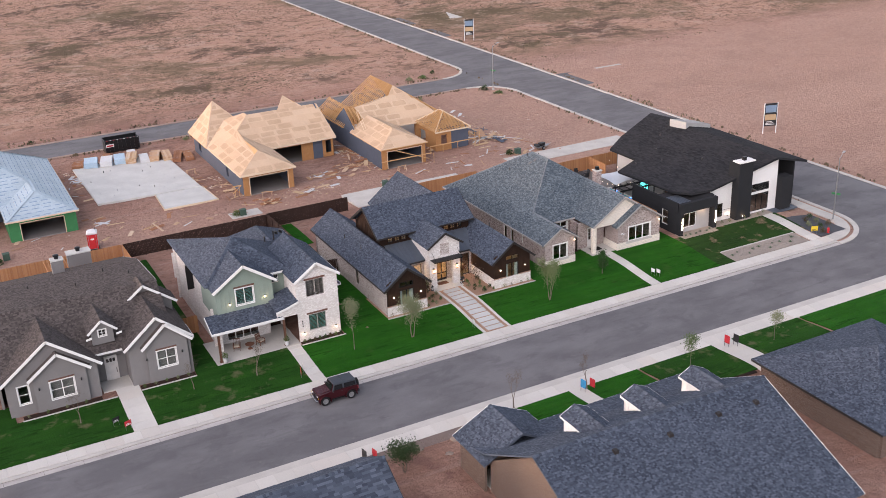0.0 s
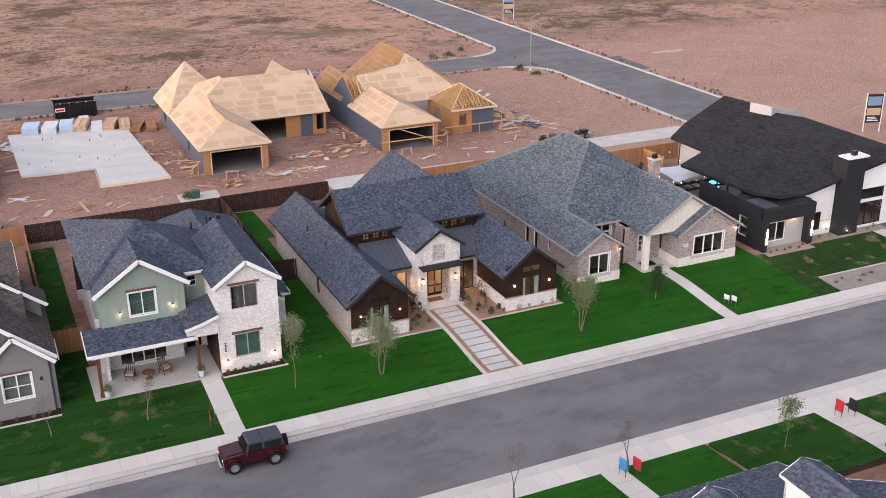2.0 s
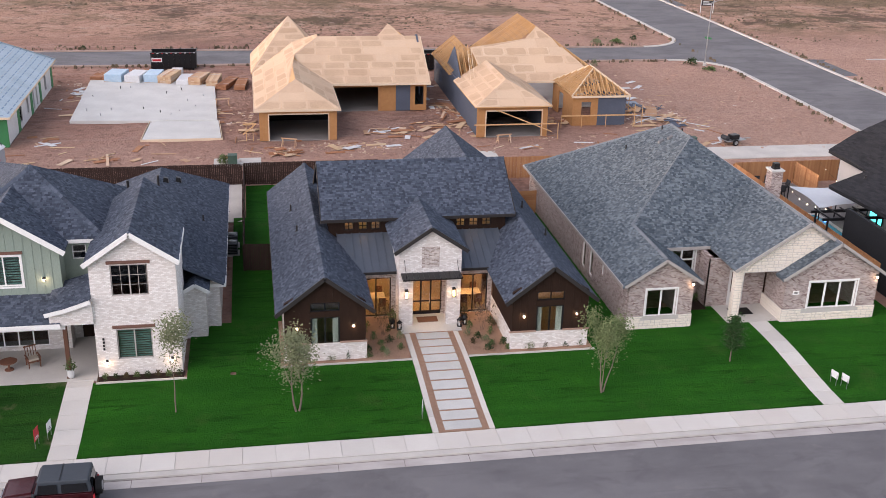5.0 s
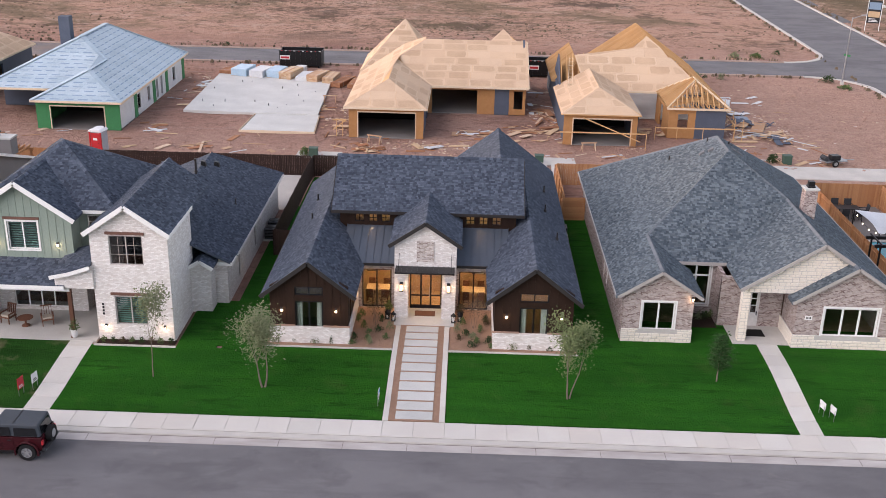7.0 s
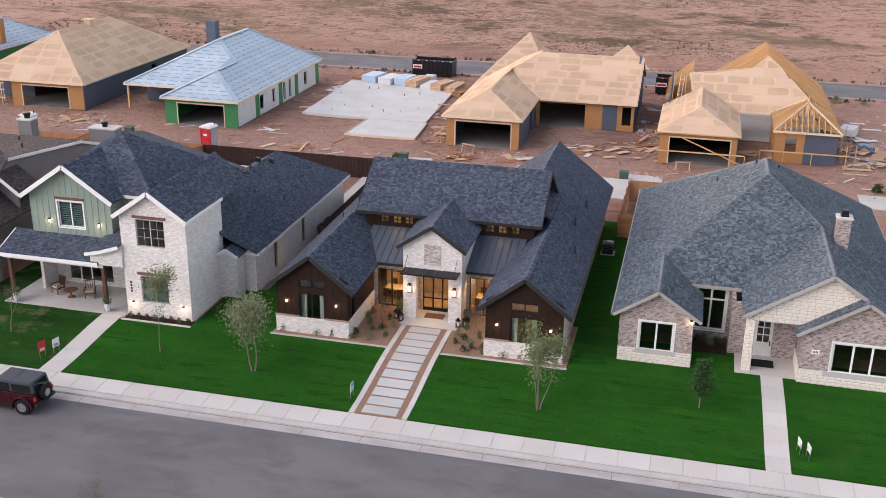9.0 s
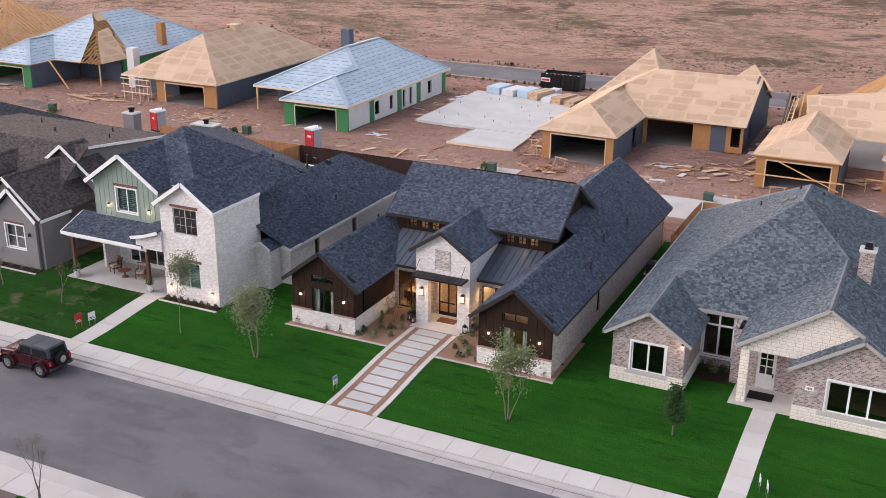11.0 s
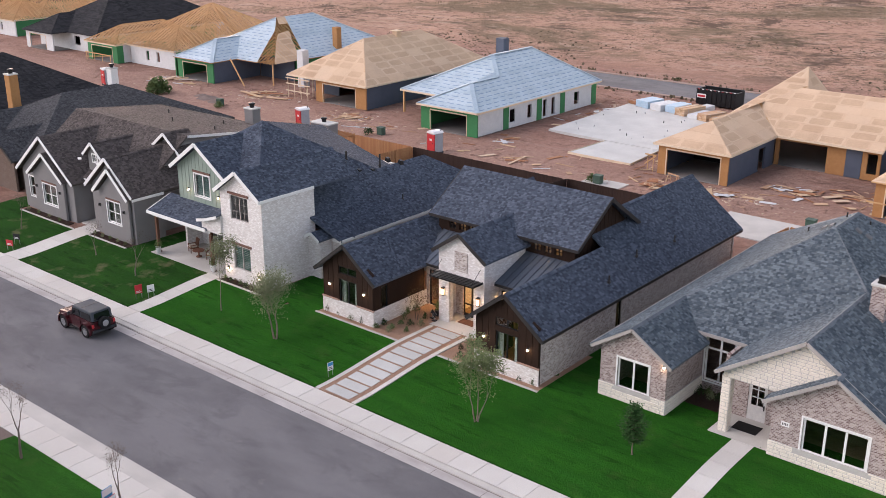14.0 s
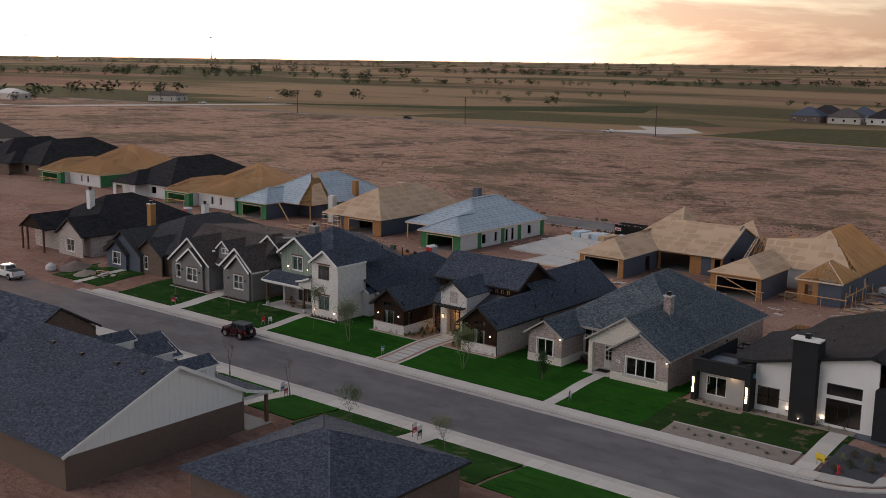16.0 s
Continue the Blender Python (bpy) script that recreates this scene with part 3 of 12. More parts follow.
def cap(parent, lines, material, w=0.17, name="ridge_cap"):
    """Caps along ridges and hips, in short overlapping pieces."""
    b = Build()
    for p, q in lines:
        p, q = Vector(p), Vector(q)
        n = max(1, int((q - p).length / 0.22))
        d = (q - p).normalized()
        s = d.cross(Vector((0, 0, 1))).normalized()
        for i in range(n):
            a, c = p + (q - p) * i / n, p + (q - p) * (i + 1.15) / n
            dz = Vector((0, 0, 0.05))
            lo = Vector((0, 0, -0.06))
            k = len(b.v)
            b.v += [tuple(a + dz * 0.8), tuple(c + dz), tuple(c + s * w + lo), tuple(a + s * w + lo), tuple(a - s * w + lo), tuple(c - s * w + lo)]
            b.f += [(k, k + 1, k + 2, k + 3), (k + 4, k + 5, k + 1, k)]
    return part(name, b, material, parent, kind="stuff")


def barge(parent, lines, material, h=0.2, t=0.05, name="fascia"):
    """Boards along eaves and rakes."""
    for p, q in lines:
        b = Build()
        b.beam((p[0], p[1], p[2] - h / 2 + 0.01), (q[0], q[1], q[2] - h / 2 + 0.01), t, h)
        part(name, b, material, parent)


def gable_roof(xc, half, y0, y1, ze, slope):
    """A roof with its ridge along y: two planes, the ridge line and the height of the ridge."""
    zr = ze + half * slope
    return [[(xc - half, y0, ze), (xc, y0, zr), (xc, y1, zr), (xc - half, y1, ze)],
            [(xc, y0, zr), (xc + half, y0, ze), (xc + half, y1, ze), (xc, y1, zr)]], ((xc, y0, zr), (xc, y1, zr)), zr


def hip_roof(x0, x1, y0, y1, ze, slope):
    """A hipped roof over a rectangle: four planes and the lines of its ridge and hips."""
    h = min(x1 - x0, y1 - y0) / 2
    zr = ze + h * slope
    if x1 - x0 > y1 - y0:
        a, c = (x0 + h, (y0 + y1) / 2, zr), (x1 - h, (y0 + y1) / 2, zr)
        pl = [[(x0, y0, ze), (x1, y0, ze), c, a], [(x1, y1, ze), (x0, y1, ze), a, c], [(x0, y1, ze), (x0, y0, ze), a], [(x1, y0, ze), (x1, y1, ze), c]]
        ln = [(a, c), ((x0, y0, ze), a), ((x0, y1, ze), a), ((x1, y0, ze), c), ((x1, y1, ze), c)]
    else:
        a, c = ((x0 + x1) / 2, y0 + h, zr), ((x0 + x1) / 2, y1 - h, zr)
        pl = [[(x0, y1, ze), (x0, y0, ze), a, c], [(x1, y0, ze), (x1, y1, ze), c, a], [(x0, y0, ze), (x1, y0, ze), a], [(x1, y1, ze), (x0, y1, ze), c]]
        ln = [(a, c), ((x0, y0, ze), a), ((x1, y0, ze), a), ((x0, y1, ze), c), ((x1, y1, ze), c)]
    return pl, ln, zr


def vent_pipe(parent, x, y, z, h=0.5, r=0.05):
    b = Build()
    b.tube((x, y, z - 0.2), (x, y, z + h), r, r, 8)
    b.lathe((x, y, z - 0.05), [(r + 0.07, 0), (r + 0.01, 0.12)], 8)
    part("vent_pipe", b, "dark_trim", parent)


def box_vent(parent, x, y, z, slope):
    """A low hooded vent lying on a roof that falls by slope (along x, along y)."""
    b = Build()
    w, h = 0.17, 0.11
    at = lambda u, v, k: (x + u, y + v, z + u * slope[0] + v * slope[1] + k)
    b.hexa([at(-w, -w, 0.0), at(w, -w, 0.0), at(w, w, 0.0), at(-w, w, 0.0), at(-w * 0.8, -w * 0.8, h), at(w * 0.8, -w * 0.8, h), at(w * 0.8, w * 0.8, h), at(-w * 0.8, w * 0.8, h)])
    part("roof_vent", b, "ac_metal", parent)


def point_lamp(name, at, power, color=(1.0, 0.7, 0.4), r=0.08):
    d = bpy.data.lights.new(name, "POINT")
    d.energy, d.color, d.shadow_soft_size = power, color, r
    o = new(name, d)
    o.location = at
    return o

# ---- ground, roads, pavements ----
def dirt_mat():
    m, nt, p = base_mat("dirt", 0.97, 0, 0.1)
    wide = noise_fac(nt, 0.03, 7, 0.62, (0.8, 1, 1), 0.38, 0.62, 0.6)
    mid = noise_fac(nt, 0.14, 8, 0.66, (0.75, 1, 1), 0.42, 0.62, 1.0)
    scrub = noise_fac(nt, 0.04, 13, 0.78, (0.9, 1, 1), 0.52, 0.575, 0.4)
    pale = noise_fac(nt, 0.05, 11, 0.76, (0.6, 1, 1), 0.57, 0.64, 0.8)
    fine = noise_fac(nt, 1.7, 7, 0.72, lo=0.36, hi=0.64)
    grit = noise_fac(nt, 5.0, 5, 0.75)
    c = mix(nt, wide, (0.46, 0.262, 0.2), (0.31, 0.172, 0.132))
    c = mix(nt, scaled(nt, mid, 0.7), c, (0.5, 0.32, 0.25))
    # dark mottling: wet clods, and the shade on clods put into the colour
    clods = noise_fac(nt, 0.9, 8, 0.74, (0.8, 1, 1), 0.52, 0.64, 0.5)
    c = mix(nt, scaled(nt, clods, 0.72), c, (0.17, 0.094, 0.078))
    damp = noise_fac(nt, 0.1, 8, 0.7, (0.9, 1, 1), 0.51, 0.59, 0.8)
    c = mix(nt, scaled(nt, damp, 0.62), c, (0.21, 0.115, 0.094))
    tracks = noise_fac(nt, 0.5, 5, 0.6, (0.14, 1.6, 1), 0.55, 0.64, 0.9)
    c = mix(nt, scaled(nt, tracks, 0.42), c, (0.48, 0.34, 0.285))
    g0 = nt.nodes.new("ShaderNodeNewGeometry")
    s0 = nt.nodes.new("ShaderNodeSeparateXYZ")
    nt.links.new(g0.outputs["Position"], s0.inputs[0])
    r0 = nt.nodes.new("ShaderNodeMapRange")
    r0.interpolation_type = "SMOOTHSTEP"
    r0.inputs["From Min"].default_value, r0.inputs["From Max"].default_value = 22.0, 38.0
    nt.links.new(s0.outputs[0], r0.inputs["Value"])
    r1 = nt.nodes.new("ShaderNodeMapRange")
    r1.interpolation_type = "SMOOTHSTEP"
    r1.inputs["From Min"].default_value, r1.inputs["From Max"].default_value = 112.0, 90.0
    nt.links.new(s0.outputs[1], r1.inputs["Value"])
    lots = nt.nodes.new("ShaderNodeMath")
    lots.operation = "MULTIPLY"
    nt.links.new(r0.outputs[0], lots.inputs[0])
    nt.links.new(r1.outputs[0], lots.inputs[1])
    graded = scaled(nt, lots.outputs[0], 0.6)
    # the lane behind the fences, driven smooth and pale
    lane = None
    for a, e in ((36.0, 42.0), (56.0, 47.0)):
        r2 = nt.nodes.new("ShaderNodeMapRange")
        r2.interpolation_type = "SMOOTHSTEP"
        r2.inputs["From Min"].default_value, r2.inputs["From Max"].default_value = a, e
        nt.links.new(s0.outputs[1], r2.inputs["Value"])
        if lane is None:
            lane = r2.outputs[0]
        else:
            both = nt.nodes.new("ShaderNodeMath")
            both.operation = "MULTIPLY"
            nt.links.new(lane, both.inputs[0])
            nt.links.new(r2.outputs[0], both.inputs[1])
            lane = both.outputs[0]
    c = mix(nt, scaled(nt, lane, 0.55), c, (0.53, 0.345, 0.272))
    c = mix(nt, graded, c, (0.56, 0.375, 0.295))
    c = mix(nt, scaled(nt, fine, 0.42), c, (0.215, 0.125, 0.098))
    g = nt.nodes.new("ShaderNodeNewGeometry")
    sep = nt.nodes.new("ShaderNodeSeparateXYZ")
    nt.links.new(g.outputs["Position"], sep.inputs[0])

    def step(value, a, b):
        r = nt.nodes.new("ShaderNodeMapRange")
        r.interpolation_type = "SMOOTHSTEP"
        r.inputs["From Min"].default_value, r.inputs["From Max"].default_value = a, b
        nt.links.new(value, r.inputs["Value"])
        return r.outputs[0]

    def times(a, b):
        k = nt.nodes.new("ShaderNodeMath")
        k.operation = "MULTIPLY"
        nt.links.new(a, k.inputs[0])
        nt.links.new(b, k.inputs[1])
        return k.outputs[0]

    open_land = step(sep.outputs[1], 95.0, 112.0)
    c = mix(nt, scaled(nt, open_land, 0.65), c, (0.52, 0.325, 0.235))
    c = mix(nt, times(scaled(nt, scrub, 0.95), open_land), c, (0.105, 0.074, 0.055))
    c = mix(nt, times(scaled(nt, pale, 0.55), open_land), c, (0.56, 0.42, 0.345))
    rag = noise_fac(nt, 0.3, 10, 0.8, (0.9, 1, 1), 0.535, 0.575, 0.4)
    c = mix(nt, times(scaled(nt, rag, 0.75), open_land), c, (0.13, 0.085, 0.062))
    thatch = noise_fac(nt, 0.015, 6, 0.6, (0.9, 1, 1), 0.42, 0.52, 0.3)
    specks = noise_fac(nt, 1.1, 8, 0.8, (0.9, 1, 1), 0.52, 0.57)
    c = mix(nt, times(times(scaled(nt, specks, 0.85), thatch), open_land), c, (0.1, 0.072, 0.047))
    weed = noise_fac(nt, 0.022, 11, 0.76, (0.8, 1, 1), 0.5, 0.58, 0.5)
    c = mix(nt, times(scaled(nt, weed, 0.78), open_land), c, (0.12, 0.1, 0.058))
    bare = noise_fac(nt, 0.2, 9, 0.78, (0.8, 1, 1), 0.55, 0.6, 0.5)
    c = mix(nt, times(scaled(nt, bare, 0.5), open_land), c, (0.54, 0.39, 0.31))
    # dry grassland past the highway, with fields and darker strips farther off
    grassland = step(sep.outputs[1], 306.0, 312.0)
    tuft = noise_fac(nt, 0.4, 6, 0.7, (0.4, 1, 1))
    tan = mix(nt, tuft, (0.5, 0.345, 0.2), (0.4, 0.265, 0.15))
    strips = noise_fac(nt, 0.0035, 4, 0.55, (0.3, 1, 1), 0.46, 0.52)
    west = step(scaled(nt, sep.outputs[0], -1.0), 10.0, 120.0)
    tan = mix(nt, scaled(nt, west, 0.6), tan, (0.2, 0.135, 0.08))
    tan = mix(nt, times(strips, west), tan, (0.075, 0.08, 0.034))
    red = noise_fac(nt, 0.005, 4, 0.5, (0.25, 1, 1), 0.55, 0.6)
    tan = mix(nt, times(red, west), tan, (0.24, 0.13, 0.09))
    c = mix(nt, grassland, c, tan)
    c = mix(nt, scaled(nt, grit, 0.34), c, (0.16, 0.098, 0.077))
    nt.links.new(c, p.inputs["Base Color"])
    bump(nt, p, fine, 0.85, 0.16)
    return m


def asphalt_mat():
    m, nt, p = base_mat("asphalt", 0.88, 0, 0.25)
    wide = noise_fac(nt, 0.25, 5, stretch=(0.5, 1.1, 1), lo=0.4, hi=0.6)
    fine = noise_fac(nt, 30.0, 3)
    spots = noise_fac(nt, 1.3, 6, 0.7, lo=0.6, hi=0.75)
    c = mix(nt, wide, (0.18, 0.175, 0.181), (0.135, 0.131, 0.137))
    c = mix(nt, scaled(nt, spots, 0.5), c, (0.24, 0.22, 0.21))
    blots = noise_fac(nt, 0.55, 6, 0.65, (0.6, 1, 1), 0.53, 0.64, 0.6)
    c = mix(nt, scaled(nt, blots, 0.45), c, (0.1, 0.097, 0.103))
    seams = noise_fac(nt, 0.8, 7, 0.7, (0.1, 1.2, 1), 0.58, 0.66, 0.4)
    c = mix(nt, scaled(nt, seams, 0.28), c, (0.09, 0.086, 0.09))
    c = mix(nt, scaled(nt, fine, 0.35), c, (0.08, 0.077, 0.08))
    g = nt.nodes.new("ShaderNodeNewGeometry")
    sep = nt.nodes.new("ShaderNodeSeparateXYZ")
    nt.links.new(g.outputs["Position"], sep.inputs[0])
    r = nt.nodes.new("ShaderNodeMapRange")
    r.inputs["From Min"].default_value, r.inputs["From Max"].default_value = -44.0, -56.0
    nt.links.new(sep.outputs[0], r.inputs["Value"])
    dust = noise_fac(nt, 0.3, 6, lo=0.3, hi=0.6)
    k = nt.nodes.new("ShaderNodeMath")
    k.operation = "MULTIPLY"
    nt.links.new(r.outputs[0], k.inputs[0])
    nt.links.new(dust, k.inputs[1])
    c = mix(nt, scaled(nt, k.outputs[0], 0.6), c, (0.25, 0.17, 0.13))
    nt.links.new(c, p.inputs["Base Color"])
    bump(nt, p, fine, 0.35, 0.01)
    return m


MAT["grime"] = plain("grime", (0.17, 0.15, 0.14), (0.24, 0.21, 0.195), 0.95, s1=1.2, s2=30)
MAT["gutter"] = plain("gutter", (0.5, 0.47, 0.45), (0.33, 0.3, 0.285), 0.9, s1=0.9, s2=35, relief=0.25, vary=0.9, stretch=(0.4, 1, 1))
MAT["dusty_kerb"] = plain("dusty_kerb", (0.4, 0.3, 0.25), (0.29, 0.2, 0.165), 0.95, s1=0.4, s2=20, vary=0.9)
MAT["dirt"] = dirt_mat()
MAT["asphalt"] = asphalt_mat()


def spread(lo, hi, near_lo, near_hi, step, growth=1.35):
    """Lines that lie close together near the houses and ever wider beyond."""
    out = list(np.arange(near_lo, near_hi + 0.01, step))
    d, x = step, near_hi
    while x < hi:
        d *= growth
        x += d
        out.append(min(x, hi))
    d, x = step, near_lo
    while x > lo:
        d *= growth
        x -= d
        out.insert(0, max(x, lo))
    return out


def sheet(name, xs, ys, height, material, label, category, kind="structure"):
    nx = len(xs)
    b = Build()
    b.v = [(x, y, height(x, y)) for y in ys for x in xs]
    b.f = [(j * nx + i, j * nx + i + 1, (j + 1) * nx + i + 1, (j + 1) * nx + i) for j in range(len(ys) - 1) for i in range(nx - 1)]
    ob = solid(name, b, material, label, category, kind=kind, at=(0, 0, 0))
    for poly in ob.data.polygons:
        poly.use_smooth = True
    return ob


def rough_ground(x, y):
    """Under the lots the ground lies a little below the lawns; open land is faintly uneven."""
    z = gz(x, y) - 0.05
    if -14.5 < y < 0.5 or 48 < x < 66 or 84 < y < 97:
        return min(z, -0.12)
    if 44 < y < 84 and -200 < x < 48:
        z += 0.09 * noise.noise(Vector((x * 0.21, y * 0.21, 0))) + 0.05 * noise.noise(Vector((x * 0.8, y * 0.8, 3)))
    elif y > 97 and abs(x) < 500 and y < 300:
        z += 0.15 * noise.noise(Vector((x * 0.05, y * 0.05, 1)))
    return z


sheet("ground", spread(-4900, 4900, -112, 72, 1.0), spread(-4900, 4900, -60, 110, 1.0), rough_ground, "dirt", "bare reddish-brown dirt with scrubby dark patches, dry grassland beyond", "ground")


def flat(name, pts, z, material, label, category, thick=0.1):
    b = Build()
    b.prism([(p[0], p[1], z - thick) for p in pts], (0, 0, thick))
    return solid(name, b, material, label, category, kind="structure", at=(0, 0, 0))


def arc(cx, cy, r, a0, a1, n=10):
    return [(cx + r * math.cos(radians(a0 + (a1 - a0) * i / n)), cy + r * math.sin(radians(a0 + (a1 - a0) * i / n))) for i in range(n + 1)]


R_Y0, R_Y1, X_END = -10.9, -2.46, 51.0
flat("road", [(-140, R_Y0), (X_END, R_Y0), (X_END, R_Y1), (-140, R_Y1)], -0.1, "asphalt", "gray asphalt residential street with faint stains", "road")
flat("road_cross", [(X_END, -160), (62.5, -160), (62.5, 302), (X_END, 302)], -0.1, "asphalt", "gray asphalt cross street running out to the highway", "road")
flat("road_back", [(-330, 86.0), (X_END, 86.0), (X_END, 94.4), (-330, 94.4)], -0.1, "asphalt", "gray asphalt street behind the building lots", "road")
flat("highway", [(-1500, 302), (1500, 302), (1500, 309), (-1500, 309)], -0.02, "asphalt", "gray two-lane highway across the open land", "road")
for cx, cy, a0 in ((44.0, 4.54, 270), (44.0, -17.9, 0), (44.0, 101.4, 270), (44.0, 79.0, 0)):
    pts = arc(cx, cy, 7.0, a0, a0 + 90)
    corner = (X_END, cy - 7.0 if a0 == 270 else cy + 7.0)
    flat("road_corner", pts + [corner], -0.1, "asphalt", "gray asphalt at the rounded street corner", "road")
for y in (75.0, 130.0, 148.0):
    flat("road_stub", [(62.5, y), (72.0, y + 1.5), (72.0, y + 9.0), (62.5, y + 10.5)], -0.1, "asphalt", "short gray asphalt street stub", "road")
    flat("pavement_apron", [(72.0, y + 0.5), (78.0, y + 0.5), (78.0, y + 10.0), (72.0, y + 10.0)], -0.06, "concrete", "pale concrete apron at the end of the stub", "pavement")


def strip(name, x0, x1, y0, y1, z0, z1, material, label):
    b = Build()
    b.box(x0, y0, z0, x1, y1, z1)
    return solid(name, b, material, label, "kerb", kind="structure")


strip("gutter", -52, 44, -2.46, -1.83, -0.2, -0.085, "gutter", "stained concrete gutter along the street")
strip("kerb", -52, 44, -1.83, -1.455, -0.2, 0.005, "concrete", "pale concrete kerb beside the lawns")
strip("gutter", -52, 44, -11.5, -10.9, -0.2, -0.085, "concrete", "pale concrete gutter along the street")
strip("kerb", -52, 44, -11.9, -11.5, -0.2, 0.005, "concrete", "pale concrete kerb on the opposite side")
strip("gutter_dirt", -52, 44, -1.87, -1.832, -0.2, -0.08, "grime", "brown dirt washed along the foot of the kerb")
for i in range(31):
    strip("gutter_joint", -49.0 + 3.05 * i, -48.975 + 3.05 * i, -2.455, -1.875, -0.2, -0.081, "grime", "dirt-filled joint across the gutter")
strip("kerb", -330, 44, 85.4, 86.0, -0.2, 0.0, "dusty_kerb", "dusty concrete kerb of the rear street")
strip("kerb", -330, 44, 94.4, 95.0, -0.2, 0.0, "dusty_kerb", "dusty concrete kerb of the rear street")
strip("kerb", 62.5, 63.0, -160, 300, -0.2, 0.0, "concrete", "pale concrete kerb of the cross street")
strip("kerb", 50.5, 51.0, 4.5, 79, -0.2, 0.0, "concrete", "pale concrete kerb of the cross street")
strip("kerb", 50.5, 51.0, 101.5, 300, -0.2, 0.0, "concrete", "pale concrete kerb of the cross street")
for cx, cy, a0 in ((44.0, 4.54, 270), (44.0, -17.9, 0), (44.0, 101.4, 270), (44.0, 79.0, 0)):
    flat("kerb_corner", arc(cx, cy, 7.0, a0, a0 + 90) + arc(cx, cy, 6.4, a0 + 90, a0), 0.0, "concrete", "curved pale concrete kerb at the street corner", "kerb", 0.2)


def paved(name, x0, x1, y0, y1, label, length=1.52, z=0.03):
    """A pavement of separate panels with open joints."""
    t = thing(name, label, "pavement", (x0, y0, z), kind="structure")
    b = Build()
    b.box(x0, y0 + 0.01, z - 0.15, x1, y1 - 0.01, z - 0.02)
    part("bedding", b, "concrete", t)
    n = round((x1 - x0) / length)
    w = (x1 - x0) / n
    g = Build().hexa([(0.012, 0, -0.02), (w - 0.012, 0, -0.02), (w - 0.012, y1 - y0, -0.02), (0.012, y1 - y0, -0.02),
                      (0.02, 0.008, 0), (w - 0.02, 0.008, 0), (w - 0.02, y1 - y0 - 0.008, 0), (0.02, y1 - y0 - 0.008, 0)])
    me = mesh_of("panel", g, MAT["panel"])
    for i in range(n):
        o = new("panel", me)
        o.parent = t
        o.location = (i * w, 0, 0.004 * math.sin(i * 2.3))
    return t


paved("pavement_north", -50.0, 44.0, -1.42, 0.0, "pale concrete pavement in panels beside the lawns")
paved("pavement_south", -50.0, 44.0, -13.4, -11.9, "pale concrete pavement in panels across the street")
flat("pavement_corner", [(44.0, -1.42)] + arc(44.0, 4.54, 6.0, 270, 360) + [(50.0, 9.0), (48.4, 9.0)] + arc(44.0, 4.54, 4.5, 350, 270) + [(44.0, 0.0)], 0.03, "concrete", "pale concrete pavement with ramps at the street corner", "pavement")
flat("pavement_cross", [(48.6, 9.0), (50.0, 9.0), (50.0, 36.0), (48.6, 36.0)], 0.02, "concrete", "pale concrete pavement along the cross street", "pavement")


def lawn(x0, x1, y0, y1, material, label, lift=0.03):
    xs = list(np.linspace(x0, x1, max(2, int((x1 - x0) / 1.0) + 1)))
    ys = list(np.linspace(y0, y1, max(2, int((y1 - y0) / 0.8) + 1)))
    nx, ny = len(xs), len(ys)
    b = Build()
    b.v = [(x, y, gz(x, y) + lift + 0.015 * noise.noise(Vector((x * 0.9, y * 0.9, 5)))) for y in ys for x in xs]
    b.f = [(j * nx + i, j * nx + i + 1, (j + 1) * nx + i + 1, (j + 1) * nx + i) for j in range(ny - 1) for i in range(nx - 1)]
    k = len(b.v)
    ring = [i for i in range(nx)] + [j * nx + nx - 1 for j in range(1, ny)] + [(ny - 1) * nx + i for i in range(nx - 2, -1, -1)] + [j * nx for j in range(ny - 2, 0, -1)]
    n = len(ring)
    b.v += [b.v[i] for i in ring] + [(b.v[i][0], b.v[i][1], b.v[i][2] - 0.12) for i in ring]
    b.f += [(k + i, k + n + i, k + n + (i + 1) % n, k + (i + 1) % n) for i in range(n)]
    ob = solid("lawn", b, material, label, "lawn", kind="stuff", at=(0, 0, 0))
    for poly in ob.data.polygons[: (nx - 1) * (ny - 1)]:
        poly.use_smooth = True
    return ob


RICH, WORN, DRY = "thick mown green lawn", "green lawn with worn yellowish patches", "thin green lawn with bare brown patches"
# lawns on the north side, lot by lot
lawn(-10.9, -1.56, 0.02, 6.7, "grass_rich", RICH)
lawn(1.56, 9.8, 0.02, 6.7, "grass_rich", RICH)
lawn(-11.2, -8.25, 6.7, 30.0, "grass_rich", RICH)
lawn(-10.3, -7.5, 30.0, 37.9, "grass_rich", RICH)
lawn(8.25, 11.2, 6.7, 32.0, "grass_rich", RICH)
lawn(9.8, 18.95, 0.02, 11.5, "grass_rich", RICH)
lawn(20.1, 28.4, 0.02, 11.0, "grass_rich", RICH)
lawn(26.9, 27.7, 11.0, 34.0, "grass_rich", RICH)
lawn(-18.05, -10.9, 0.02, 6.3, "grass_rich", RICH)
lawn(-13.4, -11.2, 6.3, 12.5, "grass_rich", RICH)
lawn(-28.2, -19.35, 0.02, 6.6, "grass_worn", WORN)
lawn(-28.2, -25.9, 6.6, 36.0, "grass_worn", WORN)
lawn(-33.3, -28.2, 0.02, 5.9, "grass_worn", WORN)
lawn(-43.8, -35.3, 0.02, 5.9, "grass_worn", WORN)
lawn(-46.5, -43.8, 0.02, 9.0, "grass_worn", WORN)
lawn(-62.5, -56.5, 0.6, 8.0, "grass_worn", WORN)
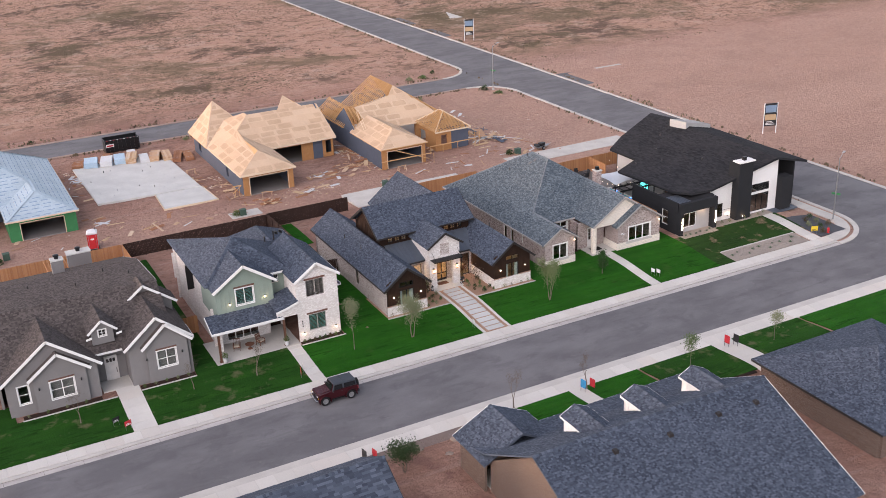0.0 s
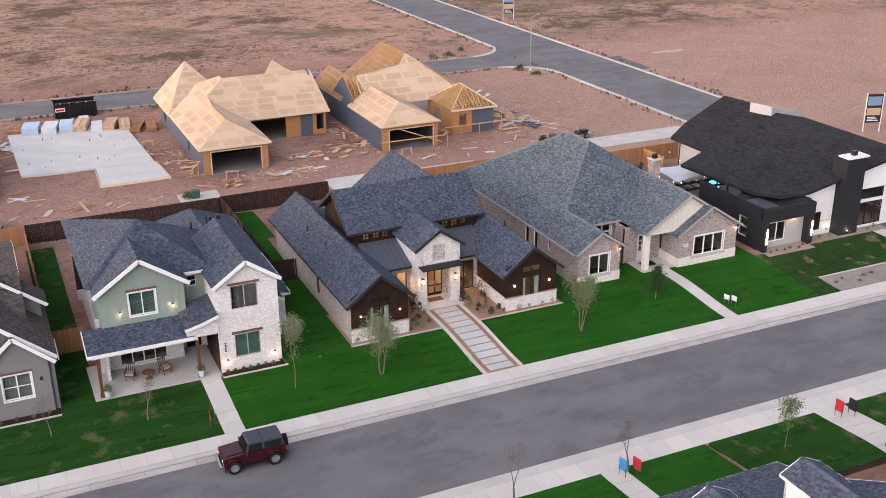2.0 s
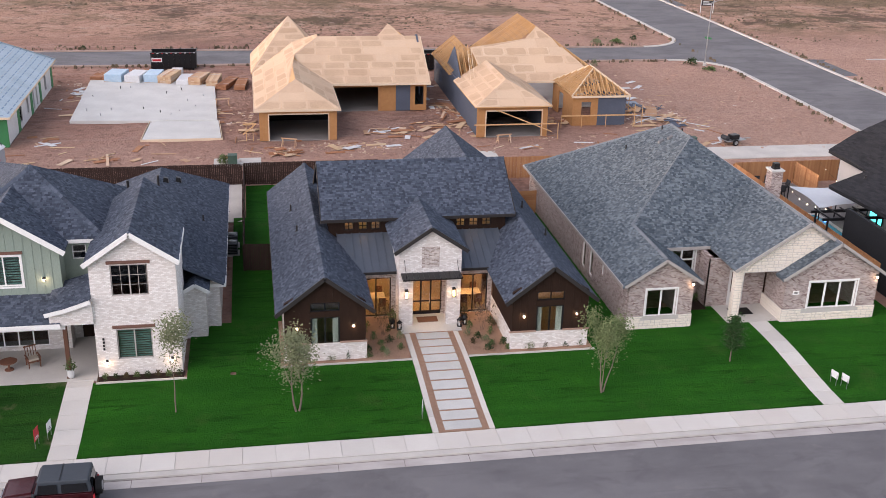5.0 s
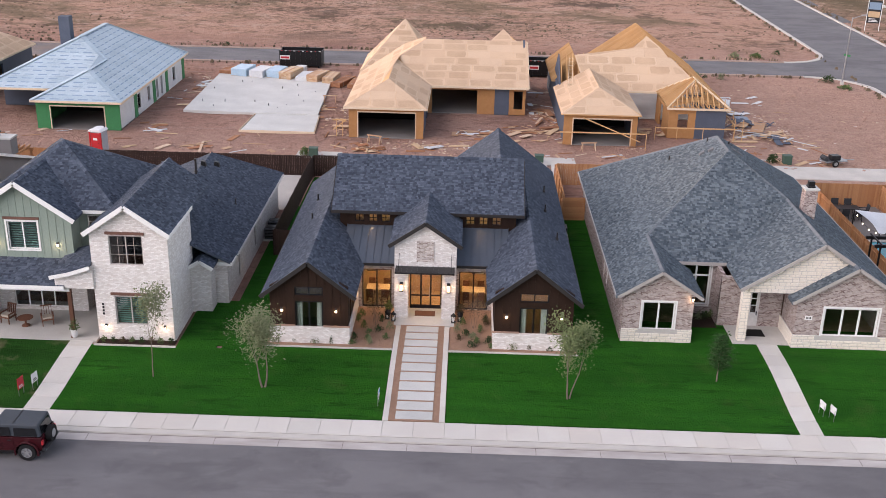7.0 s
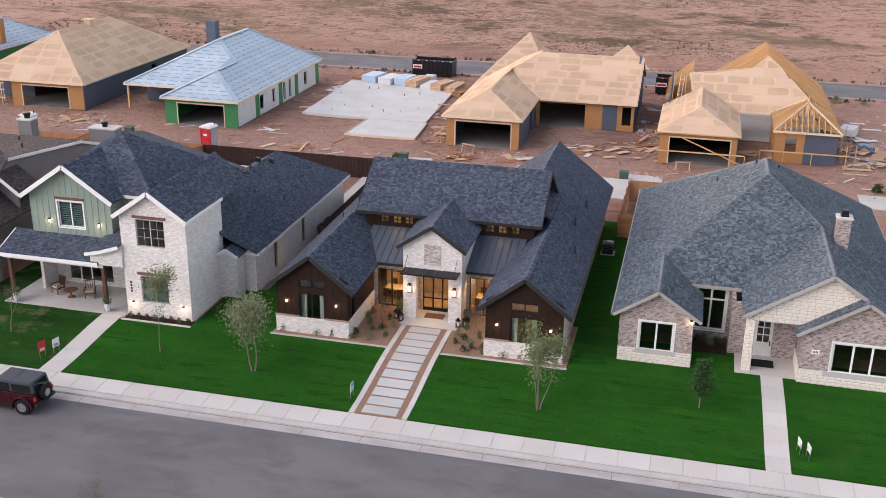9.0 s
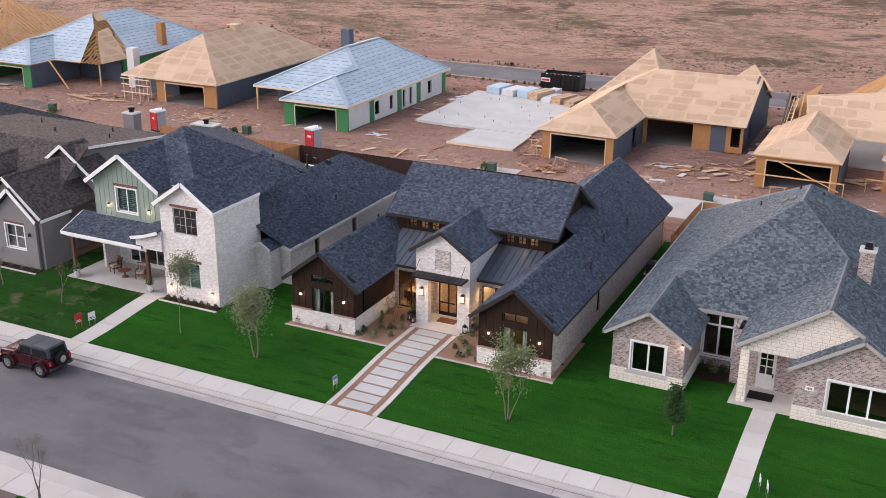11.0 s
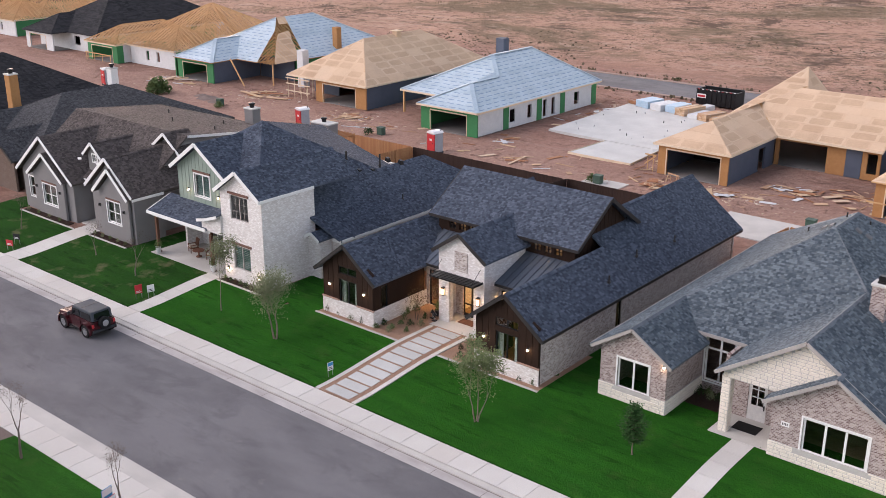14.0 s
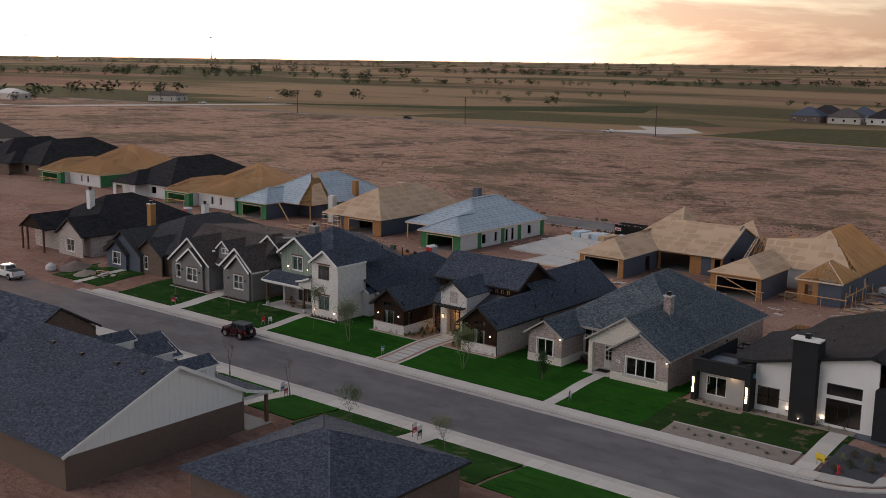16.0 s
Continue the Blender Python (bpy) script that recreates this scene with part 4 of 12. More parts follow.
lawn(-55.3, -51.5, 0.6, 8.0, "grass_worn", WORN)
lawn(28.4, 43.8, 2.6, 8.0, "grass_dry", DRY)
lawn(28.4, 30.5, 0.02, 2.6, "grass_dry", DRY)
# across the street
lawn(-9.3, -0.75, -18.8, -13.42, "grass_rich", RICH)
lawn(0.75, 6.6, -18.8, -13.42, "grass_rich", RICH)
lawn(6.95, 15.2, -19.5, -13.42, "grass_worn", WORN)
lawn(17.6, 26.0, -19.5, -13.42, "grass_worn", WORN)
lawn(26.4, 44.0, -19.5, -13.42, "grass_rich", RICH)
lawn(-44.5, -36.5, -15.4, -13.42, "grass_worn", WORN)
lawn(-35.3, -30.0, -15.4, -13.42, "grass_worn", WORN)


def path(name, x0, x1, y0, y1, label, material="panel", step=1.3, lift=0.043):
    """A garden path of poured slabs running up to a door."""
    t = thing(name, label, "path", ((x0 + x1) / 2, y0, 0), kind="structure")
    n = max(1, round(abs(y1 - y0) / step))
    for i in range(n):
        a, c = y0 + (y1 - y0) * i / n, y0 + (y1 - y0) * (i + 1) / n
        s = 0.012 if c > a else -0.012
        b = Build().hexa([(x0, a + s, gz(x0, a) - 0.1), (x1, a + s, gz(x1, a) - 0.1), (x1, c - s, gz(x1, c) - 0.1), (x0, c - s, gz(x0, c) - 0.1),
                          (x0, a + s, gz(x0, a) + lift), (x1, a + s, gz(x1, a) + lift), (x1, c - s, gz(x1, c) + lift), (x0, c - s, gz(x0, c) + lift)])
        part("slab", b, material, t)
    return t


path("path", -19.35, -18.05, 0.0, 7.2, "pale concrete path to a front porch")
path("path", 18.95, 20.1, 0.0, 8.9, "pale concrete path to a brick porch")
path("path", -35.3, -33.3, 0.0, 10.0, "wide pale concrete path to a white front door")
path("path", -56.5, -55.3, 0.0, 9.0, "pale concrete path between new lawns")
path("path", -0.75, 0.75, -13.4, -19.0, "pale concrete path across the street")
path("path", 15.2, 17.6, -13.4, -21.0, "pale slab path with dark gravel joints", step=1.2)
path("path", -36.5, -35.3, -13.4, -20.0, "narrow pale concrete path")
path("path", -22.0, -20.5, -13.4, -20.0, "pale concrete path through a stone yard")
flat("pavement_yard", [(-30.0, -20.5), (-9.4, -20.5), (-9.4, -13.42), (-30.0, -13.42)], 0.02, "gravel_brown", "brown gravel front yard with boulders", "ground")

# ---- the dark-gabled house with lit windows ----
Z0 = 0.4


def sconce(x, y, z, turn=0, power=2.2, lit=True):
    """A wall lamp: back plate, shade and glowing bulb."""
    fr = Wall(x, y, turn)
    t = thing("wall_lamp", "black metal wall lamp, lit warm, beside the opening" if lit else "black metal wall lantern, unlit, on gray stucco", "wall lamp", fr.p(0, 0, z), group="wall lamps")
    b = Build()
    fr.box(b, -0.06, 0.06, 0.0, 0.02, z - 0.12, z + 0.12)
    part("back_plate", b, "black_metal", t)
    b = Build()
    c = fr.p(0, 0.12, z)
    b.lathe((c[0], c[1], z + 0.06), [(0.075, 0), (0.08, 0.02), (0.03, 0.1)], 12)
    b.beam(fr.p(0, 0.0, z + 0.1), fr.p(0, 0.12, z + 0.1), 0.02, 0.02)
    part("shade", b, "black_metal", t)
    b = Build()
    b.lathe((c[0], c[1], z - 0.08), [(0.03, 0), (0.055, 0.04), (0.055, 0.1), (0.03, 0.14)], 12)
    part("bulb", b, "lamp_glass" if lit else "car_glass", t)
    if power:
        point_lamp("wall_lamp_light", fr.p(0, 0.3, z - 0.1), power, r=0.05)
    return t


def lantern_lamp(x, y, z):
    """A tall wall lantern: back plate, glowing glass box, cap, foot and corner bars."""
    fr = Wall(x, y)
    t = thing("wall_lantern", "tall black wall lantern with warm lit glass beside the door", "wall lamp", fr.p(0, 0, z), group="entry lanterns")
    part("back_plate", fr.box(Build(), -0.09, 0.09, 0.0, 0.02, z - 0.28, z + 0.3), "black_metal", t)
    part("glass_box", fr.box(Build(), -0.075, 0.075, 0.035, 0.165, z - 0.2, z + 0.2), "lamp_soft", t)
    for a, c in ((z - 0.25, z - 0.2), (z + 0.2, z + 0.27)):
        part("cap", fr.box(Build(), -0.1, 0.1, 0.02, 0.19, a, c), "black_metal", t)
    for u in (-0.085, 0.075):
        for d in (0.03, 0.165):
            part("corner_bar", fr.box(Build(), u, u + 0.01, d, d + 0.01, z - 0.2, z + 0.2), "black_metal", t)
    point_lamp("wall_lamp_light", fr.p(0, 0.32, z - 0.02), 2.6, r=0.03)


def battens(parent, fr, u0, u1, z0, top, material, step=0.4, holes=()):
    """Upright battens on a boarded wall; top gives the wall's height at u."""
    n = int((u1 - u0) / step)
    for i in range(n + 1):
        u = u0 + 0.02 + (u1 - u0 - 0.04) * i / n
        spans = [(z0, top(u))]
        for h in holes:
            if h[0] - 0.1 < u < h[1] + 0.1:
                spans = [s for a, c in spans for s in ((a, min(c, h[2] - 0.1)), (max(a, h[3] + 0.1), c)) if s[1] - s[0] > 0.1]
        for a, c in spans:
            b = Build()
            fr.box(b, u - 0.022, u + 0.022, 0.0, 0.022, a, c)
            part("batten", b, material, parent)


def stones(parent, fr, u0, u1, z0, z1, seed=3, holes=(), gable=None, name="stone", size=(0.22, 0.5), course=(0.14, 0.24), proud=0.03):
    """Rubble facing: each stone a chamfered block of its own."""
    rnd = random.Random(seed)
    z = z0
    while z < z1 - 0.02:
        h = min(rnd.uniform(*course), z1 - z)
        u = u0
        while u < u1 - 0.02:
            w = min(rnd.uniform(*size), u1 - u)
            if u1 - u - w < 0.1:
                w = u1 - u
            m, k = u + w / 2, z + h / 2
            ok = not any(a - 0.02 < u + w and u < c + 0.02 and e - 0.02 < z + h and z < g + 0.02 for a, c, e, g in holes)
            if ok and (gable is None or k + h / 2 < gable(m)):
                d = proud * rnd.uniform(0.5, 1.0)
                b = Build()
                e = 0.012
                j = [rnd.uniform(-0.012, 0.012) for _ in range(8)]
                q = [(u + e, z + e), (u + w - e, z + e), (u + w - e, z + h - e), (u + e, z + h - e)]
                r = [(u + e + 0.02 + j[0], z + e + 0.015 + j[1]), (u + w - e - 0.02 + j[2], z + e + 0.015 + j[3]), (u + w - e - 0.02 + j[4], z + h - e - 0.015), (u + e + 0.02 + j[5], z + h - e - 0.015)]
                n = len(b.v)
                b.v += [fr.p(s, 0.0, t) for s, t in q] + [fr.p(s, d, t) for s, t in r]
                b.f += [(4, 5, 6, 7), (0, 1, 5, 4), (1, 2, 6, 5), (2, 3, 7, 6), (3, 0, 4, 7)]
                part(name, b, "stone", parent)
            u += w
        z += h


def rake(parent, xc, half, y, ze, slope, material, h=0.22):
    zr = ze + half * slope
    barge(parent, [((xc - half, y, ze), (xc, y, zr)), ((xc, y, zr), (xc + half, y, ze))], material, h)


def house_dark():
    t = thing("house", "house with dark board gables, pale brick, slate-black shingles, lit windows", "house", (0, 10, Z0))
    s = 0.78
    planes, lines = [], []
    # two front wings
    for xc, y1 in ((-6.17, 27.0), (6.17, 26.0)):
        pl, ln, zr = gable_roof(xc, 2.58, 6.95, y1, 3.42, s)
        planes += pl
        lines.append(ln)
        w0, w1 = xc - 2.15, xc + 2.15
        fr = Wall(xc, 7.3)
        win, tra = (-0.78, 0.78, 1.22, 3.02), (-0.78, 0.78, 3.34, 3.86)
        body = wall(t, fr, -2.15, 2.15, Z0 - 0.3, 3.5, "dark_board", [win, tra], [(0, 3.45 + 2.15 * s + 0.02)], label="dark brown board-and-batten gable")
        battens(body, fr, -2.15, 2.15, 1.55, lambda u: 3.5 + (2.15 - abs(u)) * s - 0.05, "dark_board", 0.42, [win, tra])
        w = window(t, fr, *win, cols=2, rows=1, cover="curtain", bar=0.085)
        window(t, fr, *tra, cols=2, rows=1, bar=0.06)
        base = part("stone_base", Wall(xc, 7.3).box(Build(), -2.22, 2.22, 0.0, 0.05, Z0 - 0.3, 1.5), "brick_white", t, "whitewashed brick base with a ledge")
        for a, c in ((-2.26, -0.78), (0.78, 2.26)):
            part("ledge", fr.box(Build(), a, c, -0.02, 0.1, 1.5, 1.57), "brick_edge", base)
        # inner side with its stone base, outer brick side
        inner = 1 if xc < 0 else -1
        fi = Wall(xc + inner * 2.15, 7.3 if inner > 0 else 12.3, 90 if inner > 0 else -90)
        side = [(0.75, 1.35, 1.2, 2.95)] if inner > 0 else []
        wall(t, fi, 0.0, 5.0, Z0 - 0.3, 3.5, "dark_board", side, label="dark brown board side wall")
        for h in side:
            window(t, fi, *h, cols=1, bar=0.07)
        bi = part("stone_base", fi.box(Build(), 0.0, 5.0, 0.0, 0.05, Z0 - 0.3, 1.5), "brick_white", t)
        fo = Wall(xc - inner * 2.15, 27.0 if inner > 0 else 7.3, -90 if inner > 0 else 90)
        long = 19.7 if inner > 0 else 23.6
        hole = [(long - 8.0, long - 7.3, 1.2, 2.9)] if inner > 0 else [(8.0, 8.6, 1.2, 3.0)]
        wall(t, fo, 0.0, long, Z0 - 0.3, 3.5, "brick_cream", hole, label="cream brick side wall")
        window(t, fo, *hole[0], cols=1)
        rake(t, xc, 2.62, 6.93, 3.44, s, "dark_trim")
        barge(t, [((xc - 2.6, 6.95, 3.42), (xc - 2.6, y1, 3.42))] if xc < 0 else [((xc + 2.6, 6.95, 3.42), (xc + 2.6, 31.3, 3.42))], "dark_trim", 0.18)
        for sx in (-1.5, 1.5):
            sconce(xc + sx, 7.3, 2.5, power=0.9)
    # rear blocks
    pl, ln, zr = gable_roof(4.55, 4.2, 17.0, 31.4, 3.42, 0.765)
    planes += pl
    lines.append(ln)
    wall(t, Wall(4.55, 31.0, 180), -3.8, 3.8, Z0 - 0.3, 3.5, "brick_cream", gable=[(0, 6.55)], label="cream brick rear wall")
    wall(t, Wall(-6.17, 26.7, 180), -2.15, 2.15, Z0 - 0.3, 3.5, "brick_cream", gable=[(0, 5.15)])
    wall(t, Wall(-4.0, 24.0, 180), -4.6, 0.1, Z0 - 0.3, 3.6, "brick_cream")
    # raised middle block with clerestory windows
    ze, y0, y1, ys, half = 5.72, 14.72, 22.0, 18.4, 5.85
    zr = ze + (ys - y0) * 0.66
    planes += [[(-half, y0, ze), (half, y0, ze), (half, ys, zr), (-half, ys, zr)], [(half, y1, ze), (-half, y1, ze), (-half, ys, zr), (half, ys, zr)]]
    lines.append(((-half, ys, zr), (half, ys, zr)))
    fc = Wall(0, 15.15)
    holes = [(x, x + 0.56, 4.86, 5.38) for x in (-4.45, -3.62, -2.85, 2.3, 3.1, 3.9)]
    wall(t, fc, -5.35, 5.35, 4.0, 5.72, "dark_board", holes, label="dark clerestory wall")
    for h in holes:
        window(t, fc, *h, cols=2, rows=2, bar=0.05)
    for x, turn, ya in ((-5.35, -90, 21.6), (5.35, 90, 15.15)):
        f2 = Wall(x, ya, turn)
        L = 6.45
        pk = (18.4 - 15.15) if turn == 90 else (21.6 - 18.4)
        wl = wall(t, f2, 0.0, L, 3.4, 5.72, "dark_board", gable=[(pk, zr - 0.1)], label="dark board gable end")
        battens(wl, f2, 0.1, L - 0.1, 4.2, lambda u: 5.72 + (1 - abs(u - pk) / 3.4) * 2.2, "dark_board", 0.42)
        barge(t, [((math.copysign(half, x), y0, ze), (math.copysign(half, x), ys, zr)), ((math.copysign(half, x), ys, zr), (math.copysign(half, x), y1, ze))], "dark_trim", 0.24)
    wall(t, Wall(0, 21.6, 180), -5.35, 5.35, 3.2, 5.72, "dark_board")
    barge(t, [((-half, y0, ze), (half, y0, ze))], "dark_trim", 0.2)
    # recessed front with tall lit windows
    fr = Wall(0, 12.3)
    holes = [(-3.75, -2.0, 0.5, 2.95), (2.0, 3.75, 0.5, 2.95)]
    wall(t, fr, -4.0, 4.0, Z0 - 0.3, 3.6, "brick_cream", holes + [(-0.95, 0.95, 0.5, 3.3)], label="pale brick front wall")
    for h in holes:
        window(t, fr, *h, cols=2, rows=1, bar=0.07)
    # porch bay
    pl, ln, zp = gable_roof(0.05, 2.05, 10.55, 17.0, 5.18, 0.68)
    planes += pl
    lines.append(ln)
    fp = Wall(0.05, 10.85)
    bay = wall(t, fp, -1.78, 1.78, Z0 - 0.3, 5.3, "brick_white", [(-0.98, 0.98, Z0 - 0.3, 3.62)], [(0, 5.3 + 1.78 * 0.68 - 0.05)], thick=0.45, label="white brick entrance bay with a gable")
    for x, turn, ya in ((0.05 - 1.78, -90, 15.2), (0.05 + 1.78, 90, 10.85)):
        wall(t, Wall(x, ya, turn), 0.25 if turn == 90 else 0.0, 4.35 if turn == 90 else 4.1, Z0 - 0.3, 5.3, "brick_white")
    rake(t, 0.05, 2.1, 10.52, 5.2, 0.68, "dark_trim")
    b = Build()
    fp.box(b, -0.5, 0.5, 0.0, 0.04, 4.1, 5.35)
    part("brick_panel", b, "brick_cream", bay, "recessed brick ornament panel")
    # canopy on brackets
    b = Build()
    fp.box(b, -1.7, 1.7, 0.0, 1.0, 3.72, 3.8)
    cp = part("canopy", b, "black_metal", t, "flat black metal canopy over the door")
    for i in range(12):
        b = Build()
        u = -1.65 + 3.3 * i / 11
        fp.box(b, u - 0.02, u + 0.02, 0.0, 1.0, 3.8, 3.84)
        part("rib", b, "black_metal", cp)
    for u in (-1.5, 1.5):
        b = Build()
        b.beam(fp.p(u, 0.95, 3.82), fp.p(u, 0.02, 4.6), 0.025, 0.025)
        part("tie_rod", b, "black_metal", cp)
    # door set back in the bay
    fd = Wall(0.05, 12.28)
    door = part("door", fd.box(Build(), -0.95, 0.95, -0.075, -0.025, 0.5, 0.72), "black_metal", t, "black steel and glass front door")
    for a, c in ((-0.95, -0.87), (-0.34, -0.24), (0.24, 0.34), (0.87, 0.95)):
        part("stile", fd.box(Build(), a, c, -0.08, -0.02, 0.72, 3.3), "black_metal", door)
    for z in (1.3, 2.7, 3.22):
        part("door_rail", fd.box(Build(), -0.95, 0.95, -0.073, -0.027, z, z + 0.08), "black_metal", door)
    for a, c in ((-0.87, -0.32), (-0.26, 0.26), (0.32, 0.87)):
        b = Build()
        fd.box(b, a, c, -0.055, -0.048, 0.52, 3.28)
        part("pane", b, "glass", door).visible_shadow = False
    b = Build()
    fd.box(b, 0.2, 0.24, 0.0, 0.05, 1.2, 1.9)
    part("door_handle", b, "chrome", door)
    b = Build()
    b.box(-1.7, 9.9, Z0 - 0.1, 1.8, 12.3, 0.5)
    part("porch_floor", b, "slab", t, "pale concrete porch floor")
    b = Build()
    b.box(-0.55, 11.2, 0.5, 0.65, 11.9, 0.52)
    part("door_mat", b, "wicker", t)
    for x in (-1.32, 1.42):
        lantern_lamp(x, 10.85, 2.5)
    # standing-seam roofs on both sides of the bay
    for x0, x1 in ((-4.9, -1.75), (1.85, 4.9)):
        b = Build()
        lo, hi = (11.85, 3.5), (15.3, 4.72)
        b.prism([(x0, lo[0], lo[1] - 0.1), (x1, lo[0], lo[1] - 0.1), (x1, hi[0], hi[1] - 0.1), (x0, hi[0], hi[1] - 0.1)], (0, 0, 0.1))
        mr = part("metal_roof", b, "metal_roof", t, "dark standing-seam metal roof")
        n = 7
        for i in range(n + 1):
            b = Build()
            x = x0 + (x1 - x0) * i / n
            b.beam((x, lo[0], lo[1] + 0.02), (x, hi[0], hi[1] + 0.02), 0.03, 0.05)
            part("seam", b, "metal_roof", mr)
        barge(t, [((x0, lo[0], lo[1]), (x1, lo[0], lo[1]))], "dark_trim", 0.16)
    deck(t, planes, "shingle_slate", label="slate-black shingled roof")
    shingles(t, planes, "shingle_slate", seed=11)
    cap(t, lines, "shingle_slate")
    for x, y, z in ((7.4, 19.0, 4.6), (7.6, 23.5, 4.4), (7.9, 15.0, 4.2), (-7.2, 16.0, 4.6), (-7.4, 20.0, 4.5)):
        vent_pipe(t, x, y, z, 0.4)
    # rooms behind the lit glass
    b = Build()
    b.box(-4.0, 15.0, 0.3, 4.0, 15.1, 3.4)
    b.box(-4.0, 12.4, 0.3, 4.0, 15.0, 0.48)
    b.box(-4.0, 12.5, 3.35, 4.0, 15.0, 3.42)
    part("room", b, "interior", t, "warm lit hall behind the glass")
    b = Build()
    b.box(-5.2, 16.5, 4.0, 5.2, 16.6, 5.9)
    part("room", b, "interior", t)
    for x in (-6.17, 6.17):
        b = Build()
        b.box(x - 2.0, 10.6, 0.3, x + 2.0, 10.7, 3.5)
        part("room", b, "interior", t)
    for x, y, z in ((-2.9, 13.7, 2.3), (2.9, 13.7, 2.3), (0.0, 13.9, 2.8)):
        lt = thing("pendant_lamp", "warm glowing pendant lamp inside the hall", "lamp", (x, y, z), group="pendant lamps")
        part("globe", Build().lathe((x, y, z), [(0.03, 0), (0.09, 0.08), (0.09, 0.14), (0.03, 0.22)], 14), "lamp_soft", lt)
        part("cord", Build().tube((x, y, z + 0.22), (x, y, 3.36), 0.01, n=6), "black_metal", lt)
        point_lamp("hall_light", (x, 13.0, 3.2), 40.0, (1.0, 0.62, 0.28), 0.15)
    for x, label in ((-2.9, "pale dining table in the lit hall"), (2.9, "pale round-cornered table in the lit hall")):
        tb = thing("dining_table", label, "table", (x, 13.6, 0.48))
        bevelled(part("tabletop", Build().box(x - 0.7, 13.2, 1.18, x + 0.7, 14.1, 1.24), "new_lumber", tb), 0.02)
        for dx in (-0.6, 0.6):
            for dy in (13.3, 14.0):
                part("leg", Build().box(x + dx - 0.035, dy - 0.035, 0.48, x + dx + 0.035, dy + 0.035, 1.18), "wicker", tb)
        for dx in (-0.45, 0.45):
            for y, back in ((12.95, 12.74), (14.35, 14.52)):
                c = thing("dining_chair", "dark wooden dining chair at the table", "chair", (x + dx, y, 0.48), "dining chairs")
                part("seat", Build().box(x + dx - 0.2, y - 0.2, 0.9, x + dx + 0.2, y + 0.2, 0.95), "wicker", c)
                part("backrest", Build().box(x + dx - 0.2, back - 0.02, 0.95, x + dx + 0.2, back + 0.02, 1.45), "wicker", c)
                for ex in (-0.17, 0.17):
                    for ey in (-0.17, 0.17):
                        part("leg", Build().box(x + dx + ex - 0.02, y + ey - 0.02, 0.48, x + dx + ex + 0.02, y + ey + 0.02, 0.9), "wicker", c)
    for x in (-3.3, 3.2):
        pc = thing("picture", "framed picture on the hall wall", "picture", (x, 14.98, 1.9))
        part("picture_frame", Build().box(x - 0.4, 14.96, 1.7, x + 0.4, 15.0, 2.5), "black_metal", pc)
        part("canvas", Build().box(x - 0.35, 14.95, 1.75, x + 0.35, 14.96, 2.45), "curtain", pc)
    point_lamp("clerestory_light", (-3.6, 15.8, 5.62), 13.0, (1.0, 0.62, 0.28), 0.15)
    point_lamp("clerestory_light", (3.3, 15.8, 5.62), 13.0, (1.0, 0.62, 0.28), 0.15)
    point_lamp("bedroom_light", (6.17, 9.4, 3.4), 16.0, (1.0, 0.62, 0.28), 0.15)
    return t


house_dark()


